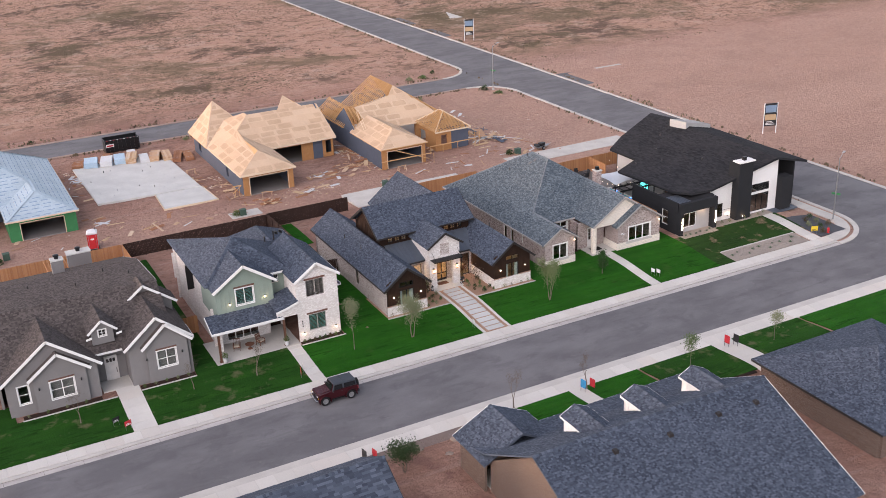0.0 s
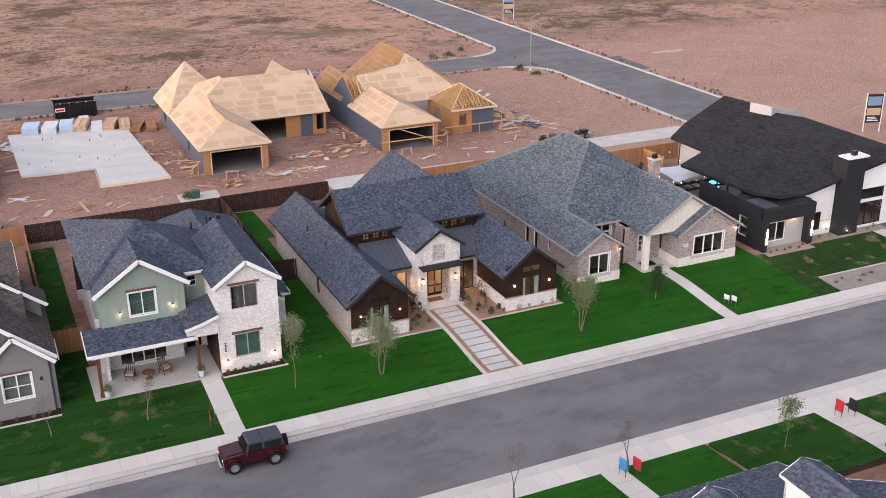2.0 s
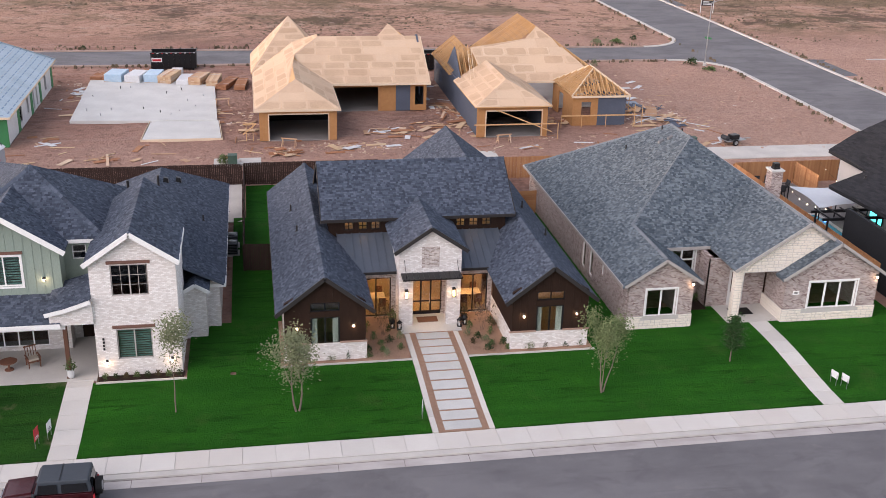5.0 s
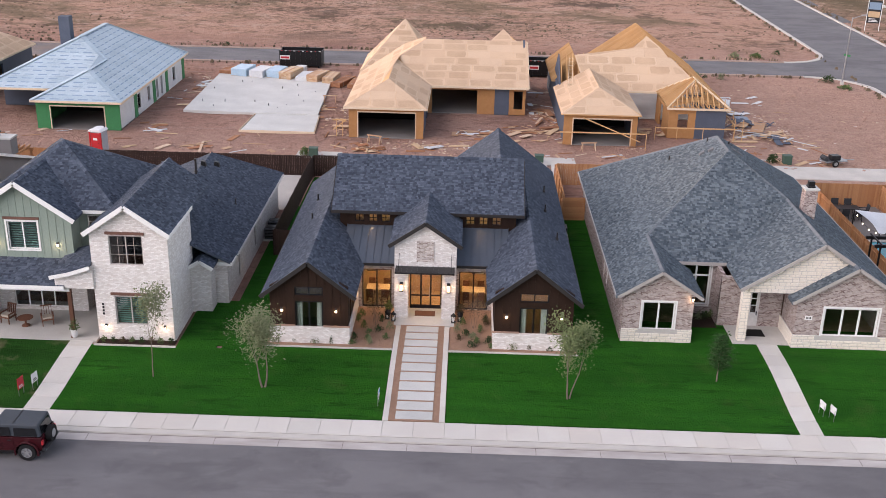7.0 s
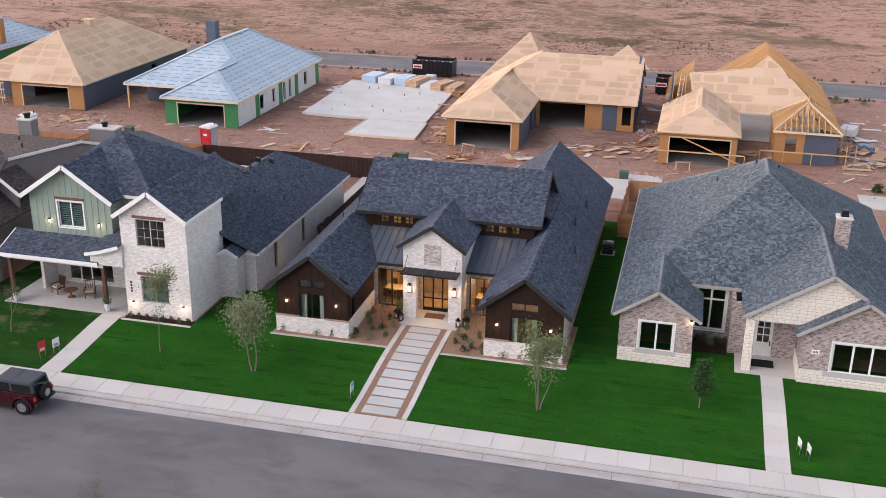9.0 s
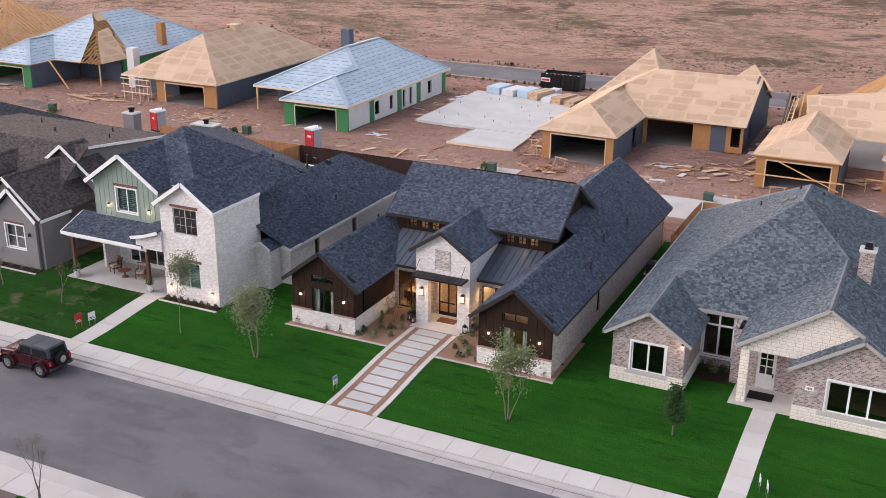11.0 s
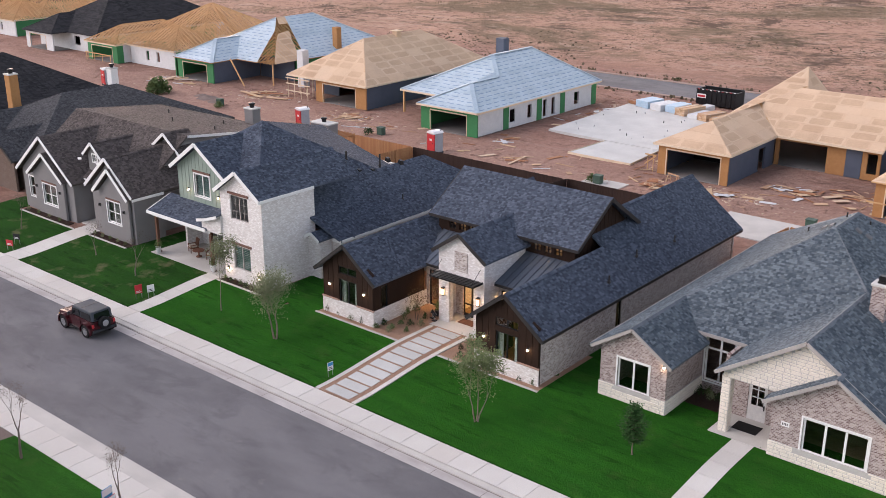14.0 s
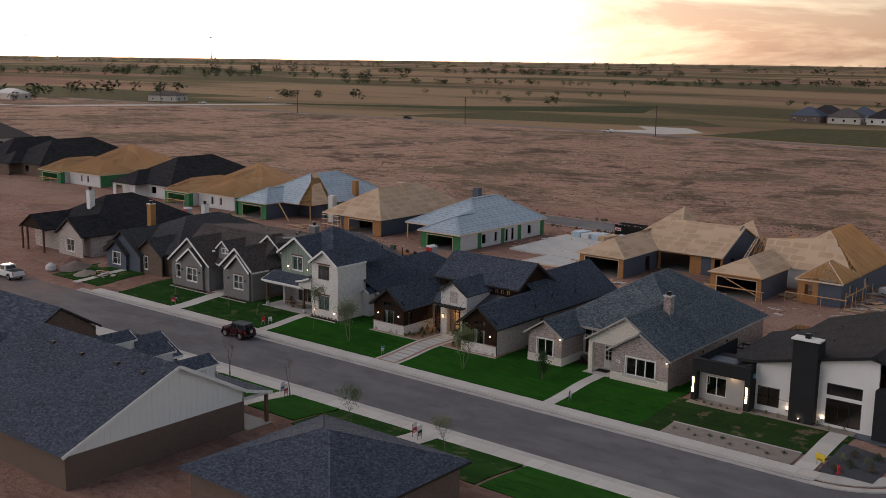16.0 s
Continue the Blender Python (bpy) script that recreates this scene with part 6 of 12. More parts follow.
def house_stucco():
    t = thing("house", "gray stucco house with twin white-trimmed gables and brown-gray shingles", "house", (-36, 14, Z0))
    planes, lines = [], []
    # a street-side slope, a long shallow slope behind its ridge and a steeper one at the rear
    planes += [[(-44.9, 8.4, 4.1), (-29.3, 8.4, 4.1), (-29.3, 13.0, 7.6), (-44.9, 13.0, 7.6)], [(-29.3, 21.5, 6.6), (-44.9, 21.5, 6.6), (-44.9, 13.0, 7.6), (-29.3, 13.0, 7.6)], [(-29.3, 30.2, 3.7), (-44.9, 30.2, 3.7), (-44.9, 21.5, 6.6), (-29.3, 21.5, 6.6)]]
    lines += [((-44.9, 13.0, 7.6), (-29.3, 13.0, 7.6)), ((-44.9, 21.5, 6.6), (-29.3, 21.5, 6.6))]
    for x in (-44.6, -29.75):
        part("wall", Build().prism([(x, 8.9, Z0 - 0.3), (x, 29.8, Z0 - 0.3), (x, 29.8, 3.65), (x, 21.5, 6.42), (x, 13.0, 7.42), (x, 8.9, 4.3)], (0.2, 0, 0)), "stucco_gray", t)
    barge(t, [((-29.28, 13.0, 7.6), (-29.28, 21.5, 6.6)), ((-29.28, 21.5, 6.6), (-29.28, 30.2, 3.7))], "white_trim", 0.2)
    win = (-0.95, 0.75, 1.75, 3.45)
    front_gable(t, planes, lines, -31.05, 3.05, 6.95, 4.25, 0.83, "stucco_gray", "white_trim", 15.0)
    front_gable(t, planes, lines, -30.4, 2.25, 6.65, 4.1, 0.88, "stucco_gray", "white_trim", 12.0, win, lintel=True)
    front_gable(t, planes, lines, -40.3, 4.2, 6.95, 3.75, 0.77, "stucco_gray", "white_trim", 15.0, (-2.9, -2.0, 1.5, 3.2), cols=1)
    front_gable(t, planes, lines, -39.7, 2.6, 6.65, 3.8, 0.75, "stucco_gray", "white_trim", 12.0, (-0.9, 1.1, 1.4, 3.1), lintel=True)
    # dormer over the entrance and the gable behind
    pl, ln, zr = gable_roof(-35.4, 1.25, 8.2, 13.0, 5.9, 0.85)
    planes += pl
    lines.append(ln)
    fd = Wall(-35.4, 8.5)
    wall(t, fd, -0.95, 0.95, 4.6, 5.95, "stucco_gray", [(-0.32, 0.32, 5.35, 6.0)], [(0, 6.75)])
    window(t, fd, -0.32, 0.32, 5.35, 5.95, cols=2, rows=2, frame="white_trim", bar=0.05, trim="white_trim")
    rake(t, -35.4, 1.28, 8.17, 5.92, 0.85, "white_trim", 0.2)
    for u in (-36.9, -34.3):
        barge(t, [((u, 7.9, 5.6), (u + 0.5, 7.9, 5.7))], "white_trim", 0.18)
    pl, ln, zr = gable_roof(-30.8, 2.9, 11.8, 14.2, 5.6, 0.75)
    planes += pl
    lines.append(ln)
    wall(t, Wall(-30.8, 12.2), -2.5, 2.5, 4.4, 5.65, "stucco_gray", gable=[(0, 7.5)])
    rake(t, -30.8, 2.94, 11.77, 5.62, 0.75, "white_trim", 0.22)
    wall(t, Wall(-37.1, 29.8, 180), -7.4, 7.4, Z0 - 0.3, 3.6, "stucco_gray")
    wall(t, Wall(-36.9, 9.3, 0), -7.2, 7.2, Z0 - 0.3, 4.3, "stucco_gray")
    wall(t, Wall(-30.0, 12.9, 90), -0.2, 1.3, 4.0, 5.6, "stucco_gray")
    wall(t, Wall(-28.2, 6.7, 90), 0.0, 3.0, Z0 - 0.3, 4.2, "stucco_gray")
    wall(t, Wall(-33.7, 9.6, -90), 0.0, 2.7, Z0 - 0.3, 4.2, "stucco_gray")
    wall(t, Wall(-36.5, 6.9, 90), 0.0, 2.7, Z0 - 0.3, 3.8, "stucco_gray")
    wall(t, Wall(-44.1, 9.6, -90), 0.0, 2.7, Z0 - 0.3, 3.8, "stucco_gray")
    fe = Wall(-35.0, 9.25)
    b = Build()
    fe.box(b, -0.6, 0.55, 0.0, 0.06, 0.5, 2.9)
    d = part("door", b, "door_white", t, "white front door with small top panes")
    for i in range(3):
        b = Build()
        fe.box(b, -0.42 + 0.28 * i, -0.2 + 0.28 * i, 0.06, 0.075, 2.3, 2.65)
        part("pane", b, "car_glass", d)
    b = Build()
    fe.box(b, 0.35, 0.4, 0.06, 0.12, 1.2, 1.6)
    part("door_handle", b, "black_metal", d)
    b = Build()
    b.box(-36.3, 7.2, Z0 - 0.2, -33.8, 9.3, 0.5)
    part("porch_floor", b, "concrete", t)
    barge(t, [((-36.4, 7.9, 4.0), (-33.7, 7.9, 4.0))], "white_trim", 0.2)
    planes.append([(-36.5, 7.9, 4.05), (-33.7, 7.9, 4.05), (-33.7, 9.4, 5.0), (-36.5, 9.4, 5.0)])
    barge(t, [((-27.9, 6.6, 4.12), (-27.9, 9.4, 4.12))], "white_trim", 0.2)
    deck(t, planes, "shingle_brown", label="brown-gray shingled roof")
    shingles(t, planes, "shingle_brown", seed=61)
    cap(t, lines, "shingle_brown")
    for x, y, z in ((-31.0, 17.0, 7.0), (-33.0, 19.5, 6.75), (-36.0, 16.5, 7.1), (-40.0, 19.0, 6.8)):
        vent_pipe(t, x, y, z, 0.45, 0.06)
    for x, z in ((-32.3, 2.9), (-29.1, 2.9), (-41.5, 2.7), (-38.0, 2.7)):
        sconce(x, 6.65, z, power=0, lit=False)
    return t


house_stucco()
chimney(-33.6, 31.7, 0.2, 4.72, "stucco_gray", "broad gray stucco chimney with a black flue", 1.2, 2.4)
chimney(-36.45, 25.5, 4.6, 6.72, "stucco_gray", "gray stucco chimney with a black flue", 0.9, 1.15)


def patio_roof():
    t = thing("pergola", "open cedar rafters of a patio roof behind the stucco house", "pergola", (-34.8, 32.6, gz(-34.8, 32.6)))
    for x in (-37.0, -32.2):
        part("post", Build().box(x - 0.08, 34.1, gz(x, 34.2) - 0.1, x + 0.08, 34.26, 3.05), "cedar", t)
    for y in (30.35, 34.18):
        part("beam", Build().box(-37.2, y - 0.06, 3.05, -32.0, y + 0.06, 3.25), "cedar", t)
    for i in range(12):
        x = -37.0 + 0.42 * i
        part("rafter", Build().beam((x, 30.2, 3.33), (x, 34.5, 3.33), 0.06, 0.16), "cedar", t)


patio_roof()


def house_cottage():
    t = thing("house", "gray-roofed house with blue-gray boards, dark timber gables and brick", "house", (-54, 14, Z0))
    planes, lines = [], []
    pl, ln, zr = hip_roof(-62.0, -46.0, 9.0, 31.0, 3.6, 0.45)
    planes += pl
    lines += ln
    front_gable(t, planes, lines, -56.6, 4.3, 8.0, 2.9, 0.72, "wrap_gray", "dark_trim", 15.0, (-1.0, 0.9, 1.2, 2.9), rows=2)
    front_gable(t, planes, lines, -57.6, 2.6, 7.6, 2.7, 0.72, "wrap_gray", "dark_trim", 12.0, (-0.9, 0.9, 1.1, 2.8), rows=2)
    front_gable(t, planes, lines, -51.0, 3.0, 8.4, 3.3, 0.7, "brick_brown", "dark_trim", 15.0, (-1.3, -0.5, 1.0, 2.8), cols=1, rows=2)
    side_walls(t, -61.6, -46.4, 9.3, 30.6, 3.6, "brick_brown")
    deck(t, planes, "shingle_ash", label="ash-gray shingled roof")
    shingles(t, planes, "shingle_ash", seed=62)
    cap(t, lines, "shingle_ash")
    barge(t, [((-46.0, 9.0, 3.6), (-46.0, 31.0, 3.6))], "dark_trim", 0.18)
    return t


house_cottage()
chimney(-59.5, 15.0, 5.0, 8.6, "osb_wall", "raw sheathed chimney with a flue")


def house_corner():
    t = thing("house", "large dark-roofed house with a tall timber-posted porch and pale brick", "house", (-73, 16, Z0))
    planes, lines = [], []
    pl, ln, zr = hip_roof(-83.5, -66.8, 9.5, 31.0, 3.6, 0.55)
    planes += pl
    lines += ln
    front_gable(t, planes, lines, -70.8, 3.6, 8.6, 3.6, 0.7, "brick_cream", "dark_trim", 15.0, (-1.0, 1.0, 1.1, 2.9))
    pl, ln, zr = gable_roof(-78.6, 3.4, 6.8, 14.0, 3.9, 0.62)
    planes += pl
    lines.append(ln)
    for x in (-81.6, -80.1, -75.6):
        part("post", Build().box(x - 0.12, 7.0, Z0 - 0.2, x + 0.12, 7.24, 4.0), "wood_post", t)
    b = Build()
    b.prism([(-81.9, 7.0, 3.9), (-75.3, 7.0, 3.9), (-78.6, 7.0, 5.9)], (0, 0.2, 0))
    part("wall", b, "dark_board", t)
    side_walls(t, -83.0, -67.3, 9.9, 30.6, 3.6, "brick_cream")
    deck(t, planes, "shingle_black", label="black shingled roof")
    shingles(t, planes, "shingle_black", course=0.2, wmin=0.3, wmax=0.7, seed=63)
    cap(t, lines, "shingle_black")
    return t


house_corner()
chimney(-75.0, 15.0, 5.6, 9.2, "stucco_white", "white chimney with a black flue")
chimney(-68.2, 31.6, 0.4, 6.0, "stucco_white", "white chimney with a black flue")


def bar_lamp(x, y, z0, z1):
    t = thing("wall_lamp", "tall black wall lamp with two warm glowing bars", "wall lamp", (x, y, z0), group="wall lamps")
    part("back_plate", Build().box(x - 0.09, y - 0.05, z0, x + 0.09, y, z1), "black_metal", t)
    for s in (-0.06, 0.06):
        for a, c in ((z0 + 0.04, (z0 + z1) / 2 - 0.04), ((z0 + z1) / 2 + 0.04, z1 - 0.04)):
            part("light_bar", Build().box(x + s - 0.025, y - 0.075, a, x + s + 0.025, y - 0.05, c), "lamp_glass", t)
    point_lamp("bar_light", (x, y - 0.35, (z0 + z1) / 2), 5.0, (1.0, 0.72, 0.42), 0.2)


def up_light(x, y, z):
    t = thing("wall_lamp", "small black wall lamp washing the wall with warm light", "wall lamp", (x, y, z), group="wall lamps")
    part("body", Build().lathe((x, y - 0.1, z), [(0.05, 0), (0.07, 0.05), (0.08, 0.16)], 12), "black_metal", t)
    part("lens", Build().lathe((x, y - 0.1, z + 0.16), [(0.06, 0), (0.06, 0.015)], 12), "lamp_dim", t)
    point_lamp("wash_light", (x, y - 0.12, z + 0.26), 2.5, (1.0, 0.72, 0.42), 0.04)


def house_black():
    t = thing("house", "modern black and white stucco house with a low black roof", "house", (38, 18, Z0))
    # front box with a flat deck roof
    fb = Wall(32.0, 8.9)
    win = (-1.6, 0.3, 1.0, 2.75)
    wall(t, fb, -2.4, 2.5, Z0 - 0.3, 3.3, "stucco_light", [win], label="light gray stucco wall")
    window(t, fb, *win, cols=2, rows=1, frame="white_trim", bar=0.07)
    b = Build()
    b.box(29.35, 8.1, 3.2, 34.75, 8.6, 4.35)
    b.box(29.35, 8.1, Z0 - 0.3, 29.75, 8.9, 3.2)
    b.box(34.25, 8.1, Z0 - 0.3, 34.75, 9.4, 3.2)
    part("frame_wall", b, "stucco_black", t, "black stucco surround of the window bay")
    wall(t, Wall(29.4, 17.5, -90), 0.0, 8.9, Z0 - 0.3, 4.3, "stucco_black", [(5.9, 7.0, 1.1, 2.9)], label="black stucco side wall")
    window(t, Wall(29.4, 17.5, -90), 5.9, 7.0, 1.1, 2.9, cols=1, rows=2, frame="white_trim", bar=0.07)
    b = Build()
    b.box(29.6, 8.6, 3.55, 34.5, 14.0, 3.65)
    dk = part("flat_roof", b, "shingle_black", t)
    for i in range(9):
        part("deck_board", Build().box(29.7 + 0.3 * i, 8.7, 3.65, 29.95 + 0.3 * i, 12.5, 3.7), "metal_roof", dk)
    b = Build()
    b.prism([(32.5, 8.6, 3.65), (34.6, 8.6, 3.65), (34.6, 8.6, 4.5), (34.4, 8.6, 4.5)], (0, 2.2, 0))
    part("upstand", b, "stucco_black", t)
    # white walls and the black chimney mass
    f1 = Wall(36.4, 9.5)
    w1 = (-1.5, 0.45, 0.95, 2.65)
    wall(t, f1, -1.75, 1.75, Z0 - 0.3, 4.4, "stucco_white", [w1], [(-1.7, 4.7), (1.7, 5.45)], label="white stucco wall")
    window(t, f1, *w1, cols=2, rows=2, frame="black_metal", bar=0.06, cover=None)
    b = Build()
    f1.box(b, -1.75, 1.75, 0.0, 0.012, 1.74, 1.77)
    part("control_joint", b, "dark_trim", t)
    b = Build()
    b.box(38.1, 8.4, Z0 - 0.3, 40.2, 10.2, 7.6)
    part("chimney_mass", b, "stucco_black", t, "black stucco chimney mass")
    b = Build()
    b.box(37.95, 8.25, 7.6, 40.35, 9.5, 7.75)
    part("chimney_cap", b, "stucco_white", t)
    part("flue", Build().box(38.95, 8.7, 7.75, 39.35, 9.1, 8.15), "black_metal", t)
    f2 = Wall(42.6, 9.2)
    w2, w2b = (-1.7, 1.2, 0.7, 2.9), (-1.7, 1.2, 3.2, 4.2)
    wall(t, f2, -2.4, 2.4, Z0 - 0.3, 5.6, "stucco_white", [w2, w2b], [(-2.3, 5.95), (1.8, 6.85), (2.35, 6.7)], label="tall white stucco wall rising to one side")
    window(t, f2, *w2, cols=3, rows=1, bar=0.06)
    window(t, f2, *w2b, cols=1, rows=1, bar=0.06)
    b = Build()
    b.box(45.0, 8.3, Z0 - 0.3, 46.6, 9.6, 4.6)
    part("wall_fin", b, "stucco_black", t)
    # roof: a long low gable and a raking front plane
    rx, rz = 44.4, 7.15
    left = lambda x: rz - (rx - x) * 0.225
    planes = [[(31.6, 12.4, left(31.6)), (32.6, 10.2, left(32.6)), (34.6, 9.0, left(34.6)), (rx, 8.7, left(rx)), (rx, 33.0, rz), (37.4, 30.4, left(37.4)), (34.3, 28.6, left(34.3)), (34.35, 23.2, left(34.35)), (31.0, 22.4, left(31.0))],
              [(rx, 8.7, rz), (50.0, 9.4, 5.6), (50.0, 28.0, 5.6), (rx, 33.0, rz)]]
    deck(t, planes, "stucco_black", 0.25, label="low black shingled roof")
    shingles(t, planes, "shingle_black", course=0.2, wmin=0.3, wmax=0.7, seed=64)
    wall(t, Wall(34.6, 27.5, -90), 0.0, 10.0, Z0 - 0.3, 4.7, "stucco_light")
    wall(t, Wall(39.5, 28.0, 180), -9.0, 4.5, Z0 - 0.3, 4.7, "stucco_black")
    wall(t, Wall(48.6, 9.8, 90), 0.0, 18.0, Z0 - 0.3, 5.75, "stucco_black")
    b = Build()
    b.prism([(43.6, 24.6, 6.9), (49.4, 26.4, 5.5), (49.4, 26.4, 6.3), (43.6, 24.6, 7.9)], (-0.6, 2.6, 0))
    part("clerestory", b, "stucco_light", t, "pale raised clerestory on the roof")
    for x, y in ((36.0, 20.0), (37.5, 23.0), (39.0, 16.0), (33.5, 22.0), (40.5, 26.0)):
        vent_pipe(t, x, y, left(x), 0.25, 0.07)
    bar_lamp(29.55, 8.08, 1.2, 2.7)
    bar_lamp(34.5, 8.08, 1.2, 2.7)
    up_light(37.6, 9.5, 0.9)
    up_light(40.7, 9.2, 0.9)
    up_light(39.0, 8.4, 0.7)
    point_lamp("soffit_light", (33.0, 8.5, 3.05), 8.0, (1.0, 0.72, 0.42), 0.05)
    b = Build()
    b.box(34.75, 8.0, Z0 - 0.1, 38.1, 9.5, 0.46)
    b.box(40.2, 7.9, Z0 - 0.1, 47.5, 9.2, 0.46)
    part("porch_floor", b, "metal_roof", t)
    return t


house_black()


def house_dormers():
    t = thing("house", "house with blue-gray shingles and three white gabled dormers", "house", (-3, -26, Z0))
    ze, yf, yb, yr = 3.2, -20.3, -39.4, -29.4
    # the porch slope is shallower than the main slope above it
    yk, zk, zr = -23.0, 3.95, 7.45
    s = (zr - zk) / (yk - yr)
    sb = (zr - ze) / (yr - yb)
    x0, x1 = -14.6, 5.7
    planes = [[(x1, yf, ze), (x0, yf, ze), (x0, yk, zk), (x1, yk, zk)], [(x1, yk, zk), (x0, yk, zk), (x0, yr, zr), (x1, yr, zr)], [(x0, yb, ze), (x1, yb, ze), (x1, yr, zr), (x0, yr, zr)]]
    lines = [((x0, yr, zr), (x1, yr, zr))]
    top = lambda y: ze + (y - yb) * sb if y < yr else (zr - (y - yr) * s if y < yk else zk - (y - yk) * (zk - ze) / (yf - yk))
    fe = Wall(x1 - 0.5, -38.9, 90)
    L = 16.0
    gw = wall(t, fe, 0.0, L, 2.9, 3.0, "white_trim", gable=[(9.5, zr - 0.18), (15.85, zk - 0.2)], label="white board-and-batten gable end")
    battens(gw, fe, 0.1, L - 0.1, 2.9, lambda u: top(-38.9 + u) - 0.2, "white_trim", 0.5)
    part("porch_beam", Build().box(x1 - 0.7, -22.9, 2.85, x1 - 0.5, yf - 0.1, 3.15), "white_trim", t)
    part("porch_beam", Build().box(x0 + 0.2, yf - 0.35, 2.85, x1 - 0.5, yf - 0.1, 3.15), "white_trim", t)
    wall(t, fe, 0.0, L, Z0 - 0.3, 2.9, "brick_brown", label="brown brick end wall")
    wall(t, Wall(x0 + 0.5, -22.9, -90), 0.0, L, Z0 - 0.3, 3.2, "brick_brown", gable=[(6.5, zr - 0.2)])
    wall(t, Wall(-4.45, -22.9, 180), -9.6, 9.65, Z0 - 0.3, 3.8, "brick_brown")
    wall(t, Wall(-4.45, -38.9, 0), -9.65, 9.6, Z0 - 0.3, 3.2, "brick_brown")
    barge(t, [((x1, yf, ze), (x1, yk, zk)), ((x1, yk, zk), (x1, yr, zr)), ((x1, yr, zr), (x1, yb, ze)), ((x0, yf, ze), (x1, yf, ze))], "white_trim", 0.26)
    part("porch_floor", Build().box(-14.0, -22.9, Z0 - 0.2, 5.5, yf - 0.1, 0.5), "concrete", t)
    for x in (-8.4, -4.0, 0.6, 5.15):
        part("post", Build().box(x - 0.12, yf - 0.35, 0.5, x + 0.12, yf - 0.11, 2.85), "lintel", t, "red-brown timber post")
    # a wing with a roof of its own at the far end of the porch
    wing, wl, wz = gable_roof(-11.6, 3.3, -18.6, -23.4, 3.2, 0.5)
    planes += wing
    lines.append(wl)
    wall(t, Wall(-11.6, -19.0, 180), -2.9, 2.9, Z0 - 0.3, 3.2, "brick_brown", gable=[(0, wz - 0.2)])
    for x, turn in ((-14.5, -90), (-8.7, 90)):
        wall(t, Wall(x, -19.0 if turn == -90 else -22.9, turn), 0.0, 3.9, Z0 - 0.3, 3.2, "brick_brown")
    barge(t, [((-14.9, -18.6, 3.2), (-11.6, -18.6, wz)), ((-11.6, -18.6, wz), (-8.3, -18.6, 3.2)), ((-8.3, -23.0, 3.2), (-8.3, -18.6, 3.2))], "white_trim", 0.22)
    for xc in (3.0, -2.5, -7.9):
        # gabled dormer: level eaves running back into the roof over white triangular sides
        yd, zd, hw, rise = -24.55, 6.2, 1.25, 0.62
        ye, y2 = yr + (zr - zd) / s, yr + (zr - zd - rise) / s
        planes += [[(xc - hw, yd, zd), (xc, yd, zd + rise), (xc, y2, zd + rise), (xc - hw, ye, zd)], [(xc, yd, zd + rise), (xc + hw, yd, zd), (xc + hw, ye, zd), (xc, y2, zd + rise)]]
        lines.append(((xc, yd, zd + rise), (xc, y2, zd + rise)))
        for sx in (-1, 1):
            x = xc + sx * (hw - 0.2)
            b = Build()
            b.prism([(x, yd - 0.25, top(yd - 0.25) - 0.1), (x, yd - 0.25, zd - 0.05), (x, ye, zd - 0.05)], (-sx * 0.12, 0, 0))
            dw = part("dormer_side", b, "white_trim", t, "white board dormer side")
            for i in range(6):
                y = yd - 0.35 - 0.42 * i
                if zd - 0.1 > top(y) + 0.1:
                    part("batten", Build().box(x + (0 if sx > 0 else -0.025), y - 0.02, top(y), x + (0.025 if sx > 0 else 0), y + 0.02, zd - 0.1), "white_trim", dw)
            barge(t, [((xc + sx * hw, yd, zd), (xc + sx * hw, ye + 0.1, zd)), ((xc + sx * hw, yd, zd), (xc, yd, zd + rise))], "white_trim", 0.16)
        b = Build()
        b.prism([(xc - hw + 0.2, yd - 0.2, top(yd) - 0.1), (xc + hw - 0.2, yd - 0.2, top(yd) - 0.1), (xc + hw - 0.2, yd - 0.2, zd - 0.05), (xc, yd - 0.2, zd + rise - 0.2), (xc - hw + 0.2, yd - 0.2, zd - 0.05)], (0, -0.1, 0))
        part("dormer_front", b, "white_trim", t)
    deck(t, planes, "shingle_slate", label="blue-gray shingled roof")
    shingles(t, planes, "shingle_slate", seed=71)
    cap(t, lines, "shingle_slate")
    for x, y in ((-9.0, -31.0), (-4.5, -31.2), (0.0, -31.0), (3.4, -31.1)):
        z = top(y)
        part("roof_vent", Build().hexa([(x - 0.2, y - 0.2, z - 0.1), (x + 0.2, y - 0.2, z - 0.1), (x + 0.2, y + 0.2, z), (x - 0.2, y + 0.2, z), (x - 0.15, y - 0.15, z + 0.18), (x + 0.15, y - 0.15, z + 0.18), (x + 0.15, y + 0.15, z + 0.2), (x - 0.15, y + 0.15, z + 0.2)]), "dark_trim", t)
    return t


house_dormers()


